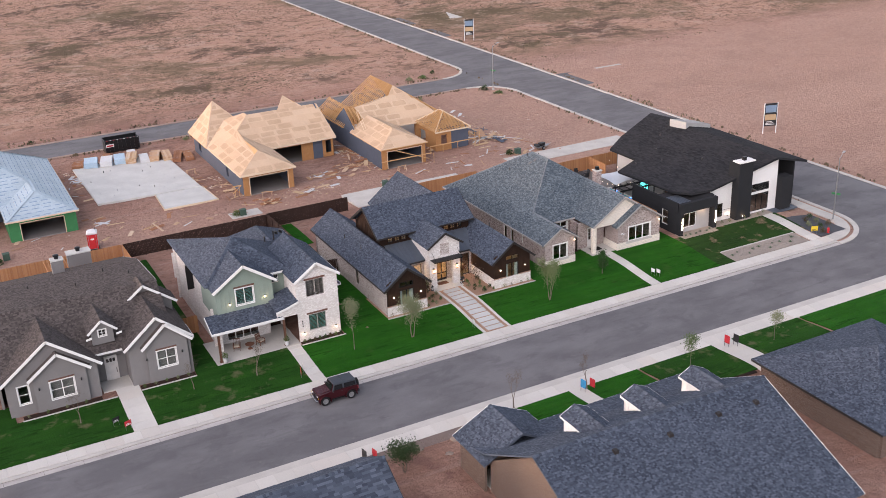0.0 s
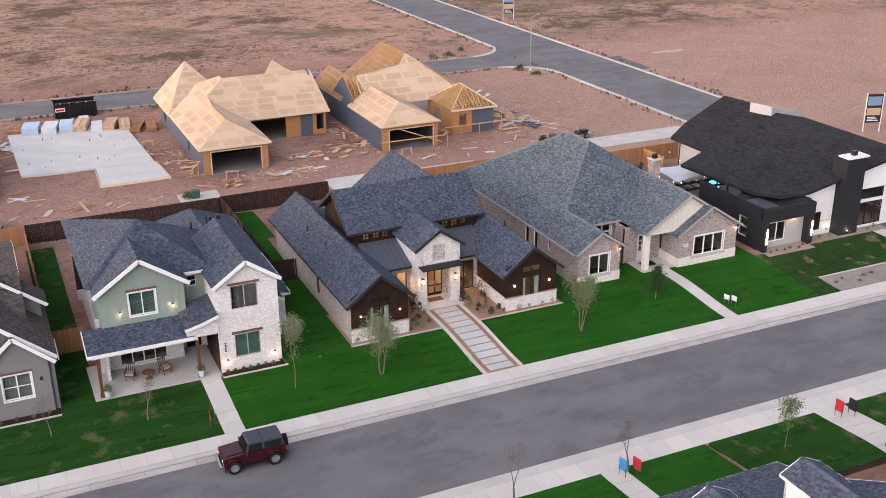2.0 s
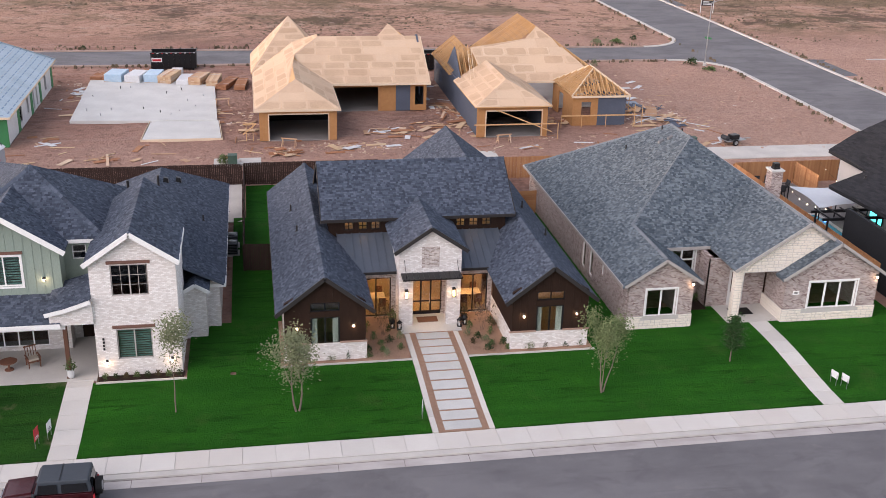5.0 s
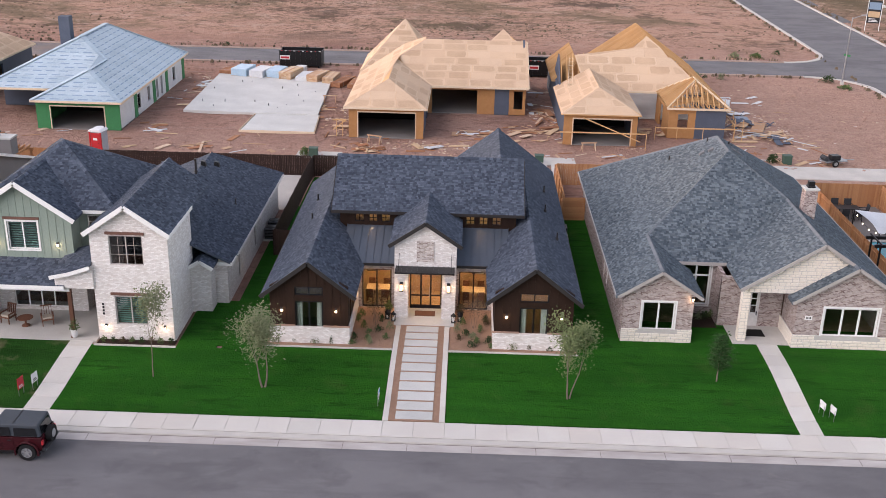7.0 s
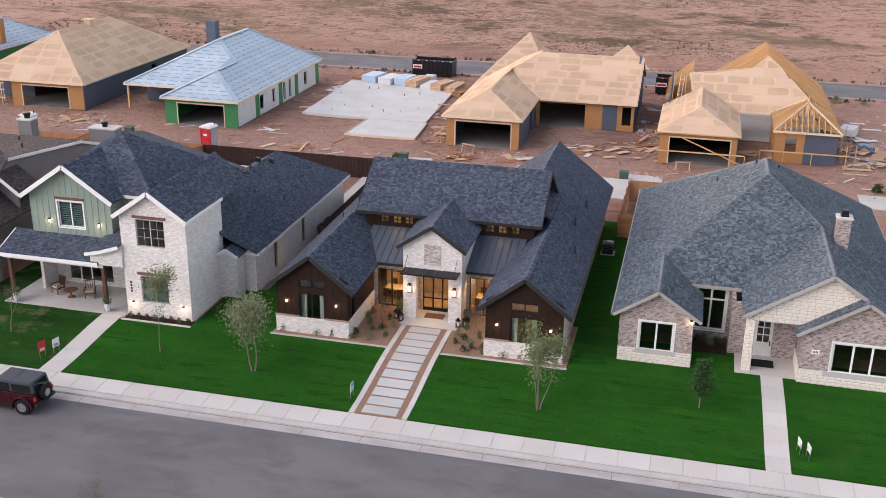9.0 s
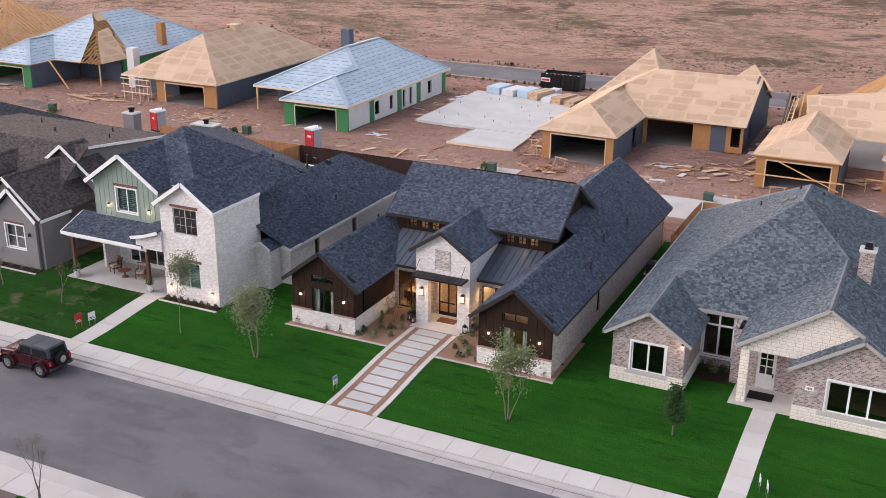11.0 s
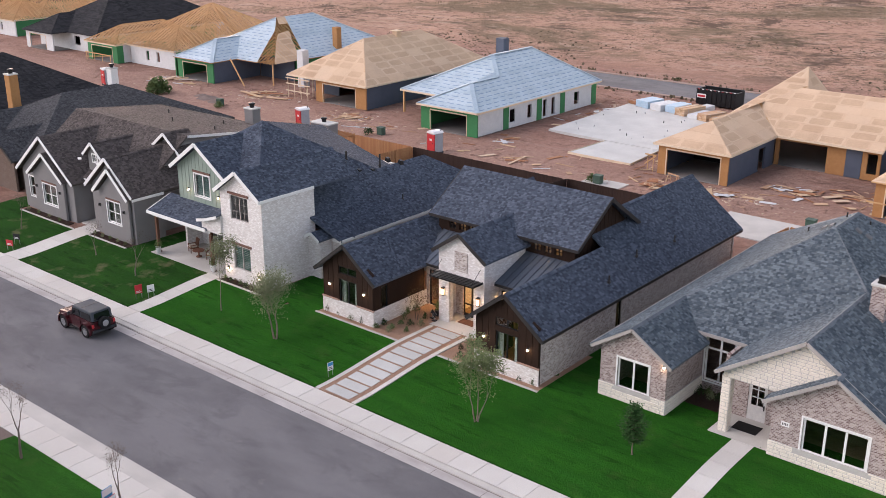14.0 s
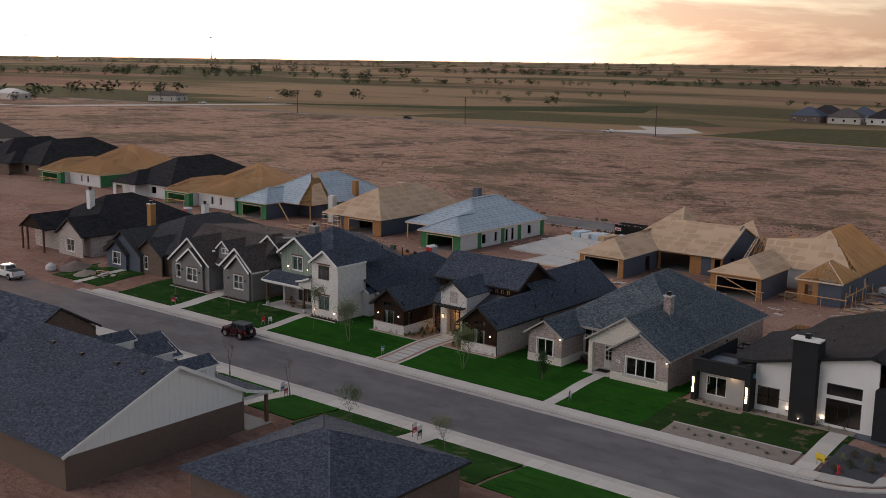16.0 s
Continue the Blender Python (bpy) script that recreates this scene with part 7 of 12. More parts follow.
def house_south_east():
    t = thing("house", "low house with a dark slate shingled hip roof across the street", "house", (18, -30, Z0))
    planes, lines, zr = hip_roof(12.6, 27.0, -35.0, -21.2, 3.0, 0.36)
    deck(t, planes, "shingle_slate", label="dark slate shingled roof")
    shingles(t, planes, "shingle_slate", seed=72)
    cap(t, lines, "shingle_slate")
    side_walls(t, 13.1, 26.5, -34.5, -21.7, 3.0, "brick_brown")
    for y in (-31.5, -28.5):
        wd = part("window", Build().box(26.5, y - 0.9, 0.9, 26.55, y + 0.9, 2.3), "white_trim", t)
        part("pane", Build().box(26.55, y - 0.8, 1.0, 26.56, y + 0.8, 2.2), "car_glass", wd)
    barge(t, [((12.6, -21.2, 3.0), (27.0, -21.2, 3.0)), ((12.6, -35.0, 3.0), (12.6, -21.2, 3.0)), ((27.0, -35.0, 3.0), (27.0, -21.2, 3.0))], "dark_trim", 0.2)
    b = Build()
    b.box(11.0, -19.9, Z0 - 0.3, 14.8, -18.9, Z0 + 0.05)
    part("flower_bed", b, "mulch", t)


house_south_east()


def house_south_west():
    t = thing("house", "house with a blue-gray roof and brown brick gable end", "house", (-31, -27, Z0))
    planes, lines = [], []
    # a gable that looks down the street
    xe, xw, yn, ys, ym = -22.2, -43.0, -18.0, -26.6, -22.3
    planes += [[(xe, yn, 3.4), (xw, yn, 3.4), (xw, ym, 6.0), (xe, ym, 6.0)], [(xw, ys, 3.4), (xe, ys, 3.4), (xe, ym, 6.0), (xw, ym, 6.0)]]
    lines.append(((xw, ym, 6.0), (xe, ym, 6.0)))
    wall(t, Wall(xe - 0.4, ys + 0.4, 90), 0.0, 7.9, Z0 - 0.3, 3.4, "brick_brown", gable=[(3.95, 5.75)], label="brown brick gable end")
    wall(t, Wall(-32.6, yn - 0.4, 180), -10.0, 10.0, Z0 - 0.3, 3.4, "brick_brown")
    wall(t, Wall(-32.6, ys + 0.4, 0), -10.0, 10.0, Z0 - 0.3, 3.4, "brick_brown")
    wall(t, Wall(xw + 0.4, yn - 0.4, -90), 0.0, 7.8, Z0 - 0.3, 3.4, "brick_brown", gable=[(3.9, 5.7)])
    barge(t, [((xe, yn, 3.4), (xe, ym, 6.0)), ((xe, ym, 6.0), (xe, ys, 3.4))], "dark_trim", 0.2)
    # the lower rear wing
    rear, rl, _ = hip_roof(-41.0, -24.5, -40.0, -25.5, 3.3, 0.42)
    planes += rear
    lines += rl
    side_walls(t, -40.5, -25.0, -39.5, -26.3, 3.3, "brick_brown")
    deck(t, planes, "shingle_slate", label="blue-gray shingled roof")
    shingles(t, planes, "shingle_slate", course=0.2, wmin=0.3, wmax=0.7, seed=73)
    cap(t, lines, "shingle_slate")


house_south_west()

# ---- building site behind the houses ----
def panels_on(parent, planes, material, w=2.44, h=1.22, lift=0.0, seed=1, name="panel", skip=0.0, core=None):
    """Sheets laid in staggered courses on a roof plane, each a piece of its own; core: the darker printed middle of a sheet."""
    rnd = random.Random(seed)
    marks = Build()
    for poly in planes:
        P = [Vector(p) for p in poly]
        nrm = (P[1] - P[0]).cross(P[2] - P[0]).normalized()
        if nrm.z < 0:
            nrm = -nrm
        across = Vector((0, 0, 1)).cross(nrm).normalized()
        upw = nrm.cross(across).normalized()
        q = [((p - P[0]).dot(across), (p - P[0]).dot(upw)) for p in P]
        lo, hi = min(s[1] for s in q), max(s[1] for s in q)
        y, k = lo, 0

        def span(ym):
            xs = []
            ym = min(max(ym, lo + 1e-3), hi - 1e-3)
            for (ax, ay), (bx, by) in zip(q, q[1:] + q[:1]):
                if (ay - ym) * (by - ym) < 0:
                    xs.append(ax + (bx - ax) * (ym - ay) / (by - ay))
            return (min(xs), max(xs)) if len(xs) >= 2 else (0, 0)

        while y < hi - 0.05:
            y2 = min(y + h, hi)
            a0, a1 = span(y + 0.01)
            c0, c1 = span(y2 - 0.01)
            x = min(a0, c0) - (w / 2 if k % 2 else 0)
            while x < max(a1, c1):
                x2 = x + w
                g = 0.006
                pts = []
                for u, t, e0, e1 in ((x + g, y + g, a0, a1), (x2 - g, y + g, a0, a1), (x2 - g, y2 - g, c0, c1), (x + g, y2 - g, c0, c1)):
                    pts.append((min(max(u, e0), e1), t))
                area = abs((pts[1][0] - pts[0][0]) + (pts[2][0] - pts[3][0])) / 2
                if area > 0.15 and rnd.random() >= skip:
                    b = Build()
                    d = lift + rnd.uniform(0, 0.006)
                    base = [tuple(P[0] + across * u + upw * t + nrm * d) for u, t in pts]
                    b.prism(base, tuple(nrm * 0.015))
                    part(name, b, material, parent)
                    if core and area > 0.7 and rnd.random() < 0.75:
                        cu, ct = sum(q_[0] for q_ in pts) / 4, sum(q_[1] for q_ in pts) / 4
                        ku, kt = 1 - min(0.5, rnd.uniform(0.11, 0.22) / (area / 2)), 1 - rnd.uniform(0.1, 0.17) / (h / 2)
                        ring = []
                        for j_ in range(20):
                            a_ = 2 * math.pi * (j_ + 0.5) / 20
                            e_ = (abs(math.cos(a_)) ** 12 + abs(math.sin(a_)) ** 12) ** (-1 / 12)
                            du, dt = math.cos(a_) * e_, math.sin(a_) * e_
                            lo_u, hi_u = (pts[0][0] * (1 - dt) + pts[3][0] * (1 + dt)) / 2, (pts[1][0] * (1 - dt) + pts[2][0] * (1 + dt)) / 2
                            u_ = (lo_u + hi_u) / 2 + du * ku * (hi_u - lo_u) / 2 * rnd.uniform(0.93, 1.04)
                            ring.append(tuple(P[0] + across * u_ + upw * (ct + dt * kt * (y2 - y) / 2 * rnd.uniform(0.9, 1.05)) + nrm * (d + 0.017)))
                        marks.face(*ring)
                x = x2
            y = y2
            k += 1
    if core and marks.v:
        part("sheet_face", marks, core, parent, "darker printed faces of the sheets", kind="stuff")


def open_garage(t, x0, x1, y, z1, o0, o1, oz, material, thick=0.18):
    """A front wall with a wide garage opening, a floor and a near-black backing behind it."""
    fr = Wall(0, y)
    wall(t, fr, x0, x1, 0.0, z1, material, [(o0, o1, 0.0, oz)], thick=thick)
    b = Build()
    fr.box(b, o0 - 0.1, o1 + 0.1, 0.0, 0.03, oz, oz + 0.12)
    fr.box(b, o0 - 0.1, o0, 0.0, 0.03, 0.0, oz)
    fr.box(b, o1, o1 + 0.1, 0.0, 0.03, 0.0, oz)
    part("opening_frame", b, "new_lumber", t)
    b = Build()
    b.box(x0 + 0.1, y + 0.05, -0.05, x1 - 0.1, y + 7.0, 0.06)
    part("floor_slab", b, "garage_floor", t)
    # backing panel painted near-black for the shade deep in the garage
    part("inner_wall", Build().box(x0 + 0.2, y + 7.0, 0.0, x1 - 0.2, y + 7.1, z1), "gloom_and_mat_black", t)


def rafters(t, planes, step=0.6, material="lumber", drop=0.0):
    """Open trusses along roof planes: one bar for each rafter."""
    b = Build()
    for poly in planes:
        P = [Vector(p) for p in poly]
        nrm = (P[1] - P[0]).cross(P[2] - P[0]).normalized()
        if nrm.z < 0:
            nrm = -nrm
        across = Vector((0, 0, 1)).cross(nrm).normalized()
        upw = nrm.cross(across).normalized()
        q = [((p - P[0]).dot(across), (p - P[0]).dot(upw)) for p in P]
        x, end = min(s[0] for s in q) + 0.05, max(s[0] for s in q)
        while x < end:
            ys = []
            for (ax, ay), (bx, by) in zip(q, q[1:] + q[:1]):
                if (ax - x) * (bx - x) < 0:
                    ys.append(ay + (by - ay) * (x - ax) / (bx - ax))
            if len(ys) >= 2:
                p0, p1 = P[0] + across * x + upw * min(ys) - nrm * drop, P[0] + across * x + upw * max(ys) - nrm * drop
                b.beam(p0, p1, 0.05, 0.12, nrm)
                if (p1 - p0).length > 2.5:
                    m = (p0 + p1) / 2
                    b.beam((m.x, m.y, m.z), (m.x, m.y, min(p0.z, p1.z)), 0.05, 0.08)
                    b.beam((p1.x, p1.y, p1.z - 0.1), (m.x, m.y, min(p0.z, p1.z)), 0.05, 0.08)
                b.beam((p0.x, p0.y, min(p0.z, p1.z)), (p1.x, p1.y, min(p0.z, p1.z)), 0.05, 0.1)
            x += step
    return part("truss", b, material, t, "open timber roof trusses", kind="stuff")


def scaffold(t, x0, x1, y, z=1.1):
    for x in np.linspace(x0, x1, max(2, int((x1 - x0) / 1.6))):
        part("brace_post", Build().beam((x, y, 0), (x, y, z + 0.1), 0.06, 0.06), "lumber", t)
    part("brace", Build().beam((x0 - 0.3, y, z), (x1 + 0.3, y, z), 0.05, 0.12), "lumber", t)
    part("brace", Build().beam((x0 - 0.3, y - 0.03, z * 0.4), (x1 + 0.3, y - 0.03, z), 0.05, 0.1), "lumber", t)


def site_sheathed_west():
    t = thing("unfinished_house", "unfinished house with bare sheathed roof, board walls and an open garage", "house", (-1, 62, 0))
    planes = []
    # garage wing with a hipped front, running back into the cross wing
    planes += [[(-9.4, 51.3, 3.0), (-1.6, 51.3, 3.0), (-5.5, 55.2, 4.95)], [(-1.6, 51.3, 3.0), (-1.6, 61.3, 3.0), (-5.5, 65.45, 4.95), (-5.5, 55.2, 4.95)],
               [(-9.4, 76.8, 3.0), (-9.4, 51.3, 3.0), (-5.5, 55.2, 4.95), (-5.5, 65.45, 4.95), (-2.5, 68.6, 6.45), (-2.5, 70.0, 6.45)]]
    planes += [[(-1.6, 61.3, 3.0), (8.45, 61.3, 3.0), (8.45, 68.6, 6.45), (-2.5, 68.6, 6.45), (-5.5, 65.45, 4.95)], [(8.45, 76.5, 3.0), (-6.0, 76.5, 3.0), (-2.5, 68.6, 6.45), (8.45, 68.6, 6.45)]]
    # steep hip at the rear corner and a small one behind
    planes += [[(-9.6, 77.0, 2.95), (-9.6, 67.0, 2.95), (-5.24, 77.0, 7.2)], [(-9.6, 67.0, 2.95), (-0.9, 67.0, 2.95), (-5.24, 77.0, 7.2)], [(-0.9, 67.0, 2.95), (-0.9, 77.0, 2.95), (-5.24, 77.0, 7.2)]]
    planes += [[(3.2, 73.0, 4.3), (9.0, 73.0, 4.3), (6.1, 77.1, 6.3)]]
    deck(t, planes, "lumber", 0.1, name="roof", label="bare board-sheathed roof")
    panels_on(t, planes, "osb", seed=81, core="osb_core")
    open_garage(t, -9.0, -1.9, 51.6, 3.0, -8.1, -2.7, 2.45, "osb_wall")
    wall(t, Wall(-9.0, 76.5, -90), 0.0, 24.8, 0.0, 3.0, "wrap_gray", [(3.0, 4.2, 0.8, 2.2), (17.0, 18.0, 0.8, 2.2)])
    wall(t, Wall(-1.9, 51.6, 90), 0.0, 10.2, 0.0, 3.0, "wrap_gray", [(6.5, 8.0, 0.0, 2.2)])
    fr = Wall(0, 61.9)
    wall(t, fr, -1.9, 8.2, 0.0, 3.0, "osb_wall", [(-1.5, 3.2, 0.0, 2.5), (7.0, 7.9, 0.6, 2.5)])
    b = Build()
    fr.box(b, 5.0, 6.5, 0.0, 0.03, 0.0, 2.95)
    part("wrap", b, "wrap_gray", t, "dark gray house wrap")
    wall(t, Wall(8.2, 61.9, 90), 0.0, 14.5, 0.0, 3.0, "wrap_gray", [(3.0, 4.0, 0.8, 2.3)], [(6.8, 6.6)])
    wall(t, Wall(-0.4, 76.4, 180), -8.6, 8.6, 0.0, 3.0, "osb_wall")
    part("floor_slab", Build().box(-8.9, 62.0, -0.05, 8.0, 76.2, 0.05), "garage_floor", t)
    barge(t, [((-9.45, 51.25, 3.0), (-1.55, 51.25, 3.0)), ((-1.55, 51.3, 2.98), (-1.55, 61.2, 2.98)), ((-1.5, 61.25, 3.0), (8.5, 61.25, 3.0)), ((-9.45, 51.3, 2.98), (-9.45, 76.6, 2.98)), ((8.5, 61.3, 3.0), (8.5, 68.6, 6.45))], "new_lumber", 0.2)
    scaffold(t, -10.2, -9.6, 51.8, 1.6)


site_sheathed_west()


def site_sheathed_east():
    t = thing("unfinished_house", "half-sheathed house frame with open trusses and timber bracing", "house", (19, 62, 0))
    planes = [[(11.0, 50.8, 3.05), (18.5, 50.8, 3.05), (14.75, 54.55, 4.82)], [(11.0, 62.0, 3.05), (11.0, 50.8, 3.05), (14.75, 54.55, 4.82), (14.75, 63.5, 4.82)], [(18.5, 50.8, 3.05), (18.5, 61.0, 3.05), (14.75, 63.5, 4.82), (14.75, 54.55, 4.82)]]
    main = [[(11.2, 61.0, 3.05), (27.5, 61.0, 3.05), (21.0, 67.5, 7.6), (18.8, 65.3, 6.06), (11.8, 65.3, 6.06)]]
    laid = [[(14.2, 61.0, 3.05), (26.0, 61.0, 3.05), (25.6, 62.2, 3.89), (22.3, 66.2, 6.69), (21.0, 67.5, 7.6), (18.8, 65.3, 6.06), (13.2, 65.3, 6.06)]]
    east = [[(27.5, 61.0, 3.05), (27.5, 76.0, 3.05), (21.0, 76.0, 7.6), (21.0, 67.5, 7.6)]]
    deck(t, planes, "lumber", 0.1, label="bare sheathed roof")
    panels_on(t, planes + laid, "osb", seed=82, core="osb_core")
    rafters(t, main, 0.6, drop=0.08)
    rafters(t, [[(14.5, 76.0, 3.05), (14.5, 67.5, 3.05), (21.0, 67.5, 7.6), (21.0, 76.0, 7.6)], [(11.0, 76.0, 3.05), (11.0, 65.0, 3.05), (13.6, 65.3, 5.2), (13.6, 76.0, 5.2)]], 0.6, drop=0.06)
    rafters(t, east, 0.4, drop=0.02)
    part("wall", Build().prism([(11.6, 61.2, 3.05), (11.6, 69.4, 3.05), (11.6, 65.3, 5.9)], (0.12, 0, 0)), "wrap_gray", t, "dark wrapped gable end")
    # small open hip over the side bay
    hp, hl, _ = hip_roof(21.4, 27.5, 54.2, 61.5, 3.05, 0.72)
    rafters(t, hp, 0.5)
    for p, q in hl:
        part("hip_rafter", Build().beam(p, q, 0.06, 0.16), "new_lumber", t)
    for x0, x1, y in ((21.4, 27.5, 54.2), (18.5, 27.5, 60.95)):
        part("fascia", Build().beam((x0, y, 3.0), (x1, y, 3.0), 0.06, 0.2), "new_lumber", t)
    open_garage(t, 11.3, 18.2, 51.2, 3.0, 12.2, 17.6, 2.5, "osb_wall")
    wall(t, Wall(11.4, 76.0, -90), 0.0, 24.8, 0.0, 3.05, "wrap_gray", [(4.0, 5.0, 0.8, 2.2)])
    wall(t, Wall(18.3, 51.2, 90), 0.0, 9.0, 0.0, 3.0, "wrap_gray")
    fr = Wall(0, 54.6)
    wall(t, fr, 21.7, 24.3, 0.0, 3.05, "osb_wall", [(22.6, 23.6, 0.9, 2.4)])
    wall(t, fr, 24.3, 27.2, 0.0, 3.05, "wrap_gray")
    wall(t, Wall(27.2, 54.6, 90), 0.0, 20.5, 0.0, 3.05, "wrap_gray", [(3.0, 4.5, 0.8, 2.3), (9.0, 10.5, 0.8, 2.3)])
    wall(t, Wall(21.7, 62.0, -90), 0.0, 7.4, 0.0, 3.05, "osb_wall", [(2.0, 4.0, 0.0, 2.4)])
    wall(t, Wall(19.0, 75.5, 180), -7.2, 7.2, 0.0, 3.05, "osb_wall")
    part("floor_slab", Build().box(11.5, 62.0, -0.05, 26.9, 75.4, 0.05), "slab", t)
    part("brace", Build().beam((10.9, 50.5, 1.4), (18.9, 50.5, 1.4), 0.05, 0.12), "lumber", t)
    part("brace", Build().beam((13.0, 50.6, 2.8), (18.5, 50.6, 0.6), 0.05, 0.1), "lumber", t)
    part("brace", Build().beam((18.9, 49.9, 0.0), (18.9, 49.9, 1.6), 0.06, 0.06), "lumber", t)
    part("brace", Build().beam((20.4, 53.9, 1.2), (28.2, 53.9, 1.2), 0.05, 0.12), "lumber", t)
    for x in (20.4, 22.5, 25.0, 28.0):
        part("brace", Build().beam((x, 53.9, 0), (x, 53.9, 1.3), 0.06, 0.06), "lumber", t)
    for x in (28.0, 28.8):
        for y in (54.0, 58.0, 62.0):
            part("brace", Build().beam((x, y, 0), (x, y, 2.2), 0.06, 0.06), "lumber", t)
    part("brace", Build().beam((28.0, 54.0, 1.6), (28.0, 63.0, 1.6), 0.05, 0.12), "lumber", t)
    # ladder against the west side
    ld = thing("ladder", "aluminium ladder leaning on the unfinished roof", "ladder", (12.0, 59.0, 0))
    for dx in (-0.2, 0.2):
        part("rail", Build().beam((12.4 + dx, 58.4, 3.0), (12.7 + dx, 62.5, 6.0), 0.04, 0.08), "new_lumber", ld)
    for i in range(11):
        a = i / 10
        part("rung", Build().beam((12.2 + 0.3 * a, 58.4 + 4.1 * a, 3.0 + 3.0 * a), (12.6 + 0.3 * a, 58.4 + 4.1 * a, 3.0 + 3.0 * a), 0.03, 0.03), "new_lumber", ld)


site_sheathed_east()


def underlay_roof(t, planes, seed=1):
    """Lapped strips of blue membrane with printed dashes."""
    panels_on(t, planes, "underlay", w=60.0, h=0.95, seed=seed, name="membrane_strip")
    rnd = random.Random(seed)
    b = Build()
    for poly in planes:
        P = [Vector(p) for p in poly]
        nrm = (P[1] - P[0]).cross(P[2] - P[0]).normalized()
        if nrm.z < 0:
            nrm = -nrm
        across = Vector((0, 0, 1)).cross(nrm).normalized()
        upw = nrm.cross(across).normalized()
        q = [((p - P[0]).dot(across), (p - P[0]).dot(upw)) for p in P]
        lo, hi = min(s[1] for s in q), max(s[1] for s in q)
        y = lo + 0.22
        while y < hi:
            xs = []
            for (ax, ay), (bx, by) in zip(q, q[1:] + q[:1]):
                if (ay - y) * (by - y) < 0:
                    xs.append(ax + (bx - ax) * (y - ay) / (by - ay))
            if len(xs) >= 2:
                x = min(xs) + rnd.uniform(0.2, 1.0)
                while x + 0.9 < max(xs):
                    c = [P[0] + across * u + upw * (y + v) + nrm * 0.026 for u, v in ((x, 0), (x + 0.9, 0), (x + 0.9, 0.11), (x, 0.11))]
                    b.face(*c)
                    x += 1.35
            y += 0.62
    part("printed_mark", b, "print_blue", t, kind="stuff")
    caps = Build()
    for i, A in enumerate(planes):
        for B in planes[i + 1:]:
            same = [p for p in A if any((Vector(p) - Vector(q_)).length < 0.01 for q_ in B)]
            for p, q_ in zip(same[:-1], same[1:]):
                caps.beam(Vector(p) + Vector((0, 0, 0.035)), Vector(q_) + Vector((0, 0, 0.035)), 0.5, 0.02)
    if caps.v:
        part("ridge_strip", caps, "underlay", t, kind="stuff")


def site_blue():
    t = thing("unfinished_house", "unfinished house with a blue membrane roof, green and white walls", "house", (-38, 62, 0))
    s = 0.5
    z = 2.8
    planes = [[(-39.1, 51.1, z), (-30.5, 51.1, z), (-34.8, 55.4, 4.95)], [(-39.1, 56.0, z), (-39.1, 51.1, z), (-34.8, 55.4, 4.95), (-34.8, 60.3, 4.95)],
              [(-46.0, 56.0, z), (-39.1, 56.0, z), (-34.8, 60.3, 4.95), (-38.25, 63.75, 6.675)],
              [(-30.5, 51.1, z), (-30.5, 76.0, z), (-38.25, 71.6, 6.675), (-38.25, 63.75, 6.675), (-34.8, 60.3, 4.95), (-34.8, 55.4, 4.95)],
              [(-46.0, 76.0, z), (-46.0, 56.0, z), (-38.25, 63.75, 6.675), (-38.25, 71.6, 6.675)], [(-30.5, 76.0, z), (-46.0, 76.0, z), (-38.25, 71.6, 6.675)]]
    deck(t, planes, "osb_wall", 0.1, label="blue membrane roof")
    underlay_roof(t, planes, 91)
    open_garage(t, -38.8, -30.8, 51.5, z, -37.4, -32.3, 2.2, "green_sheath")
    f = Wall(-30.9, 51.5, 90)
    holes = [(6.0, 7.0, 0.6, 2.1), (9.4, 10.2, 0.6, 2.1), (12.5, 13.2, 0.2, 2.2), (14.2, 14.9, 0.2, 2.2), (19.0, 20.0, 0.6, 2.1)]
    wall(t, f, 0.0, 24.0, 0.0, z, "wrap_white", holes)
    for u in (4.8, 11.2, 16.0, 22.8):
        b = Build()
        f.box(b, u, u + 1.0, 0.0, 0.03, 0.0, z)
        part("sheathing", b, "green_sheath", t, "green wall sheathing")
    wall(t, Wall(-38.8, 60.0, -90), 0.0, 8.5, 0.0, z, "green_sheath")
    wall(t, Wall(-42.2, 60.2), -3.4, 3.4, 0.0, z, "wrap_gray")
    part("post", Build().box(-45.8, 56.2, 0, -45.6, 56.4, z), "lumber", t)
    wall(t, Wall(-38.3, 75.6, 180), -7.3, 7.3, 0.0, z, "green_sheath")
    wall(t, Wall(-45.6, 75.6, -90), 0.0, 15.4, 0.0, z, "green_sheath")
    barge(t, [((-39.15, 51.05, z + 0.02), (-30.45, 51.05, z + 0.02)), ((-30.45, 51.05, z), (-30.5, 76.0, z)), ((-46.0, 55.95, z), (-39.2, 55.95, z))], "new_lumber", 0.2)
    part("flue_chase", Build().box(-43.6, 71.5, 4.0, -42.4, 72.6, 7.3), "wrap_gray", t)


site_blue()


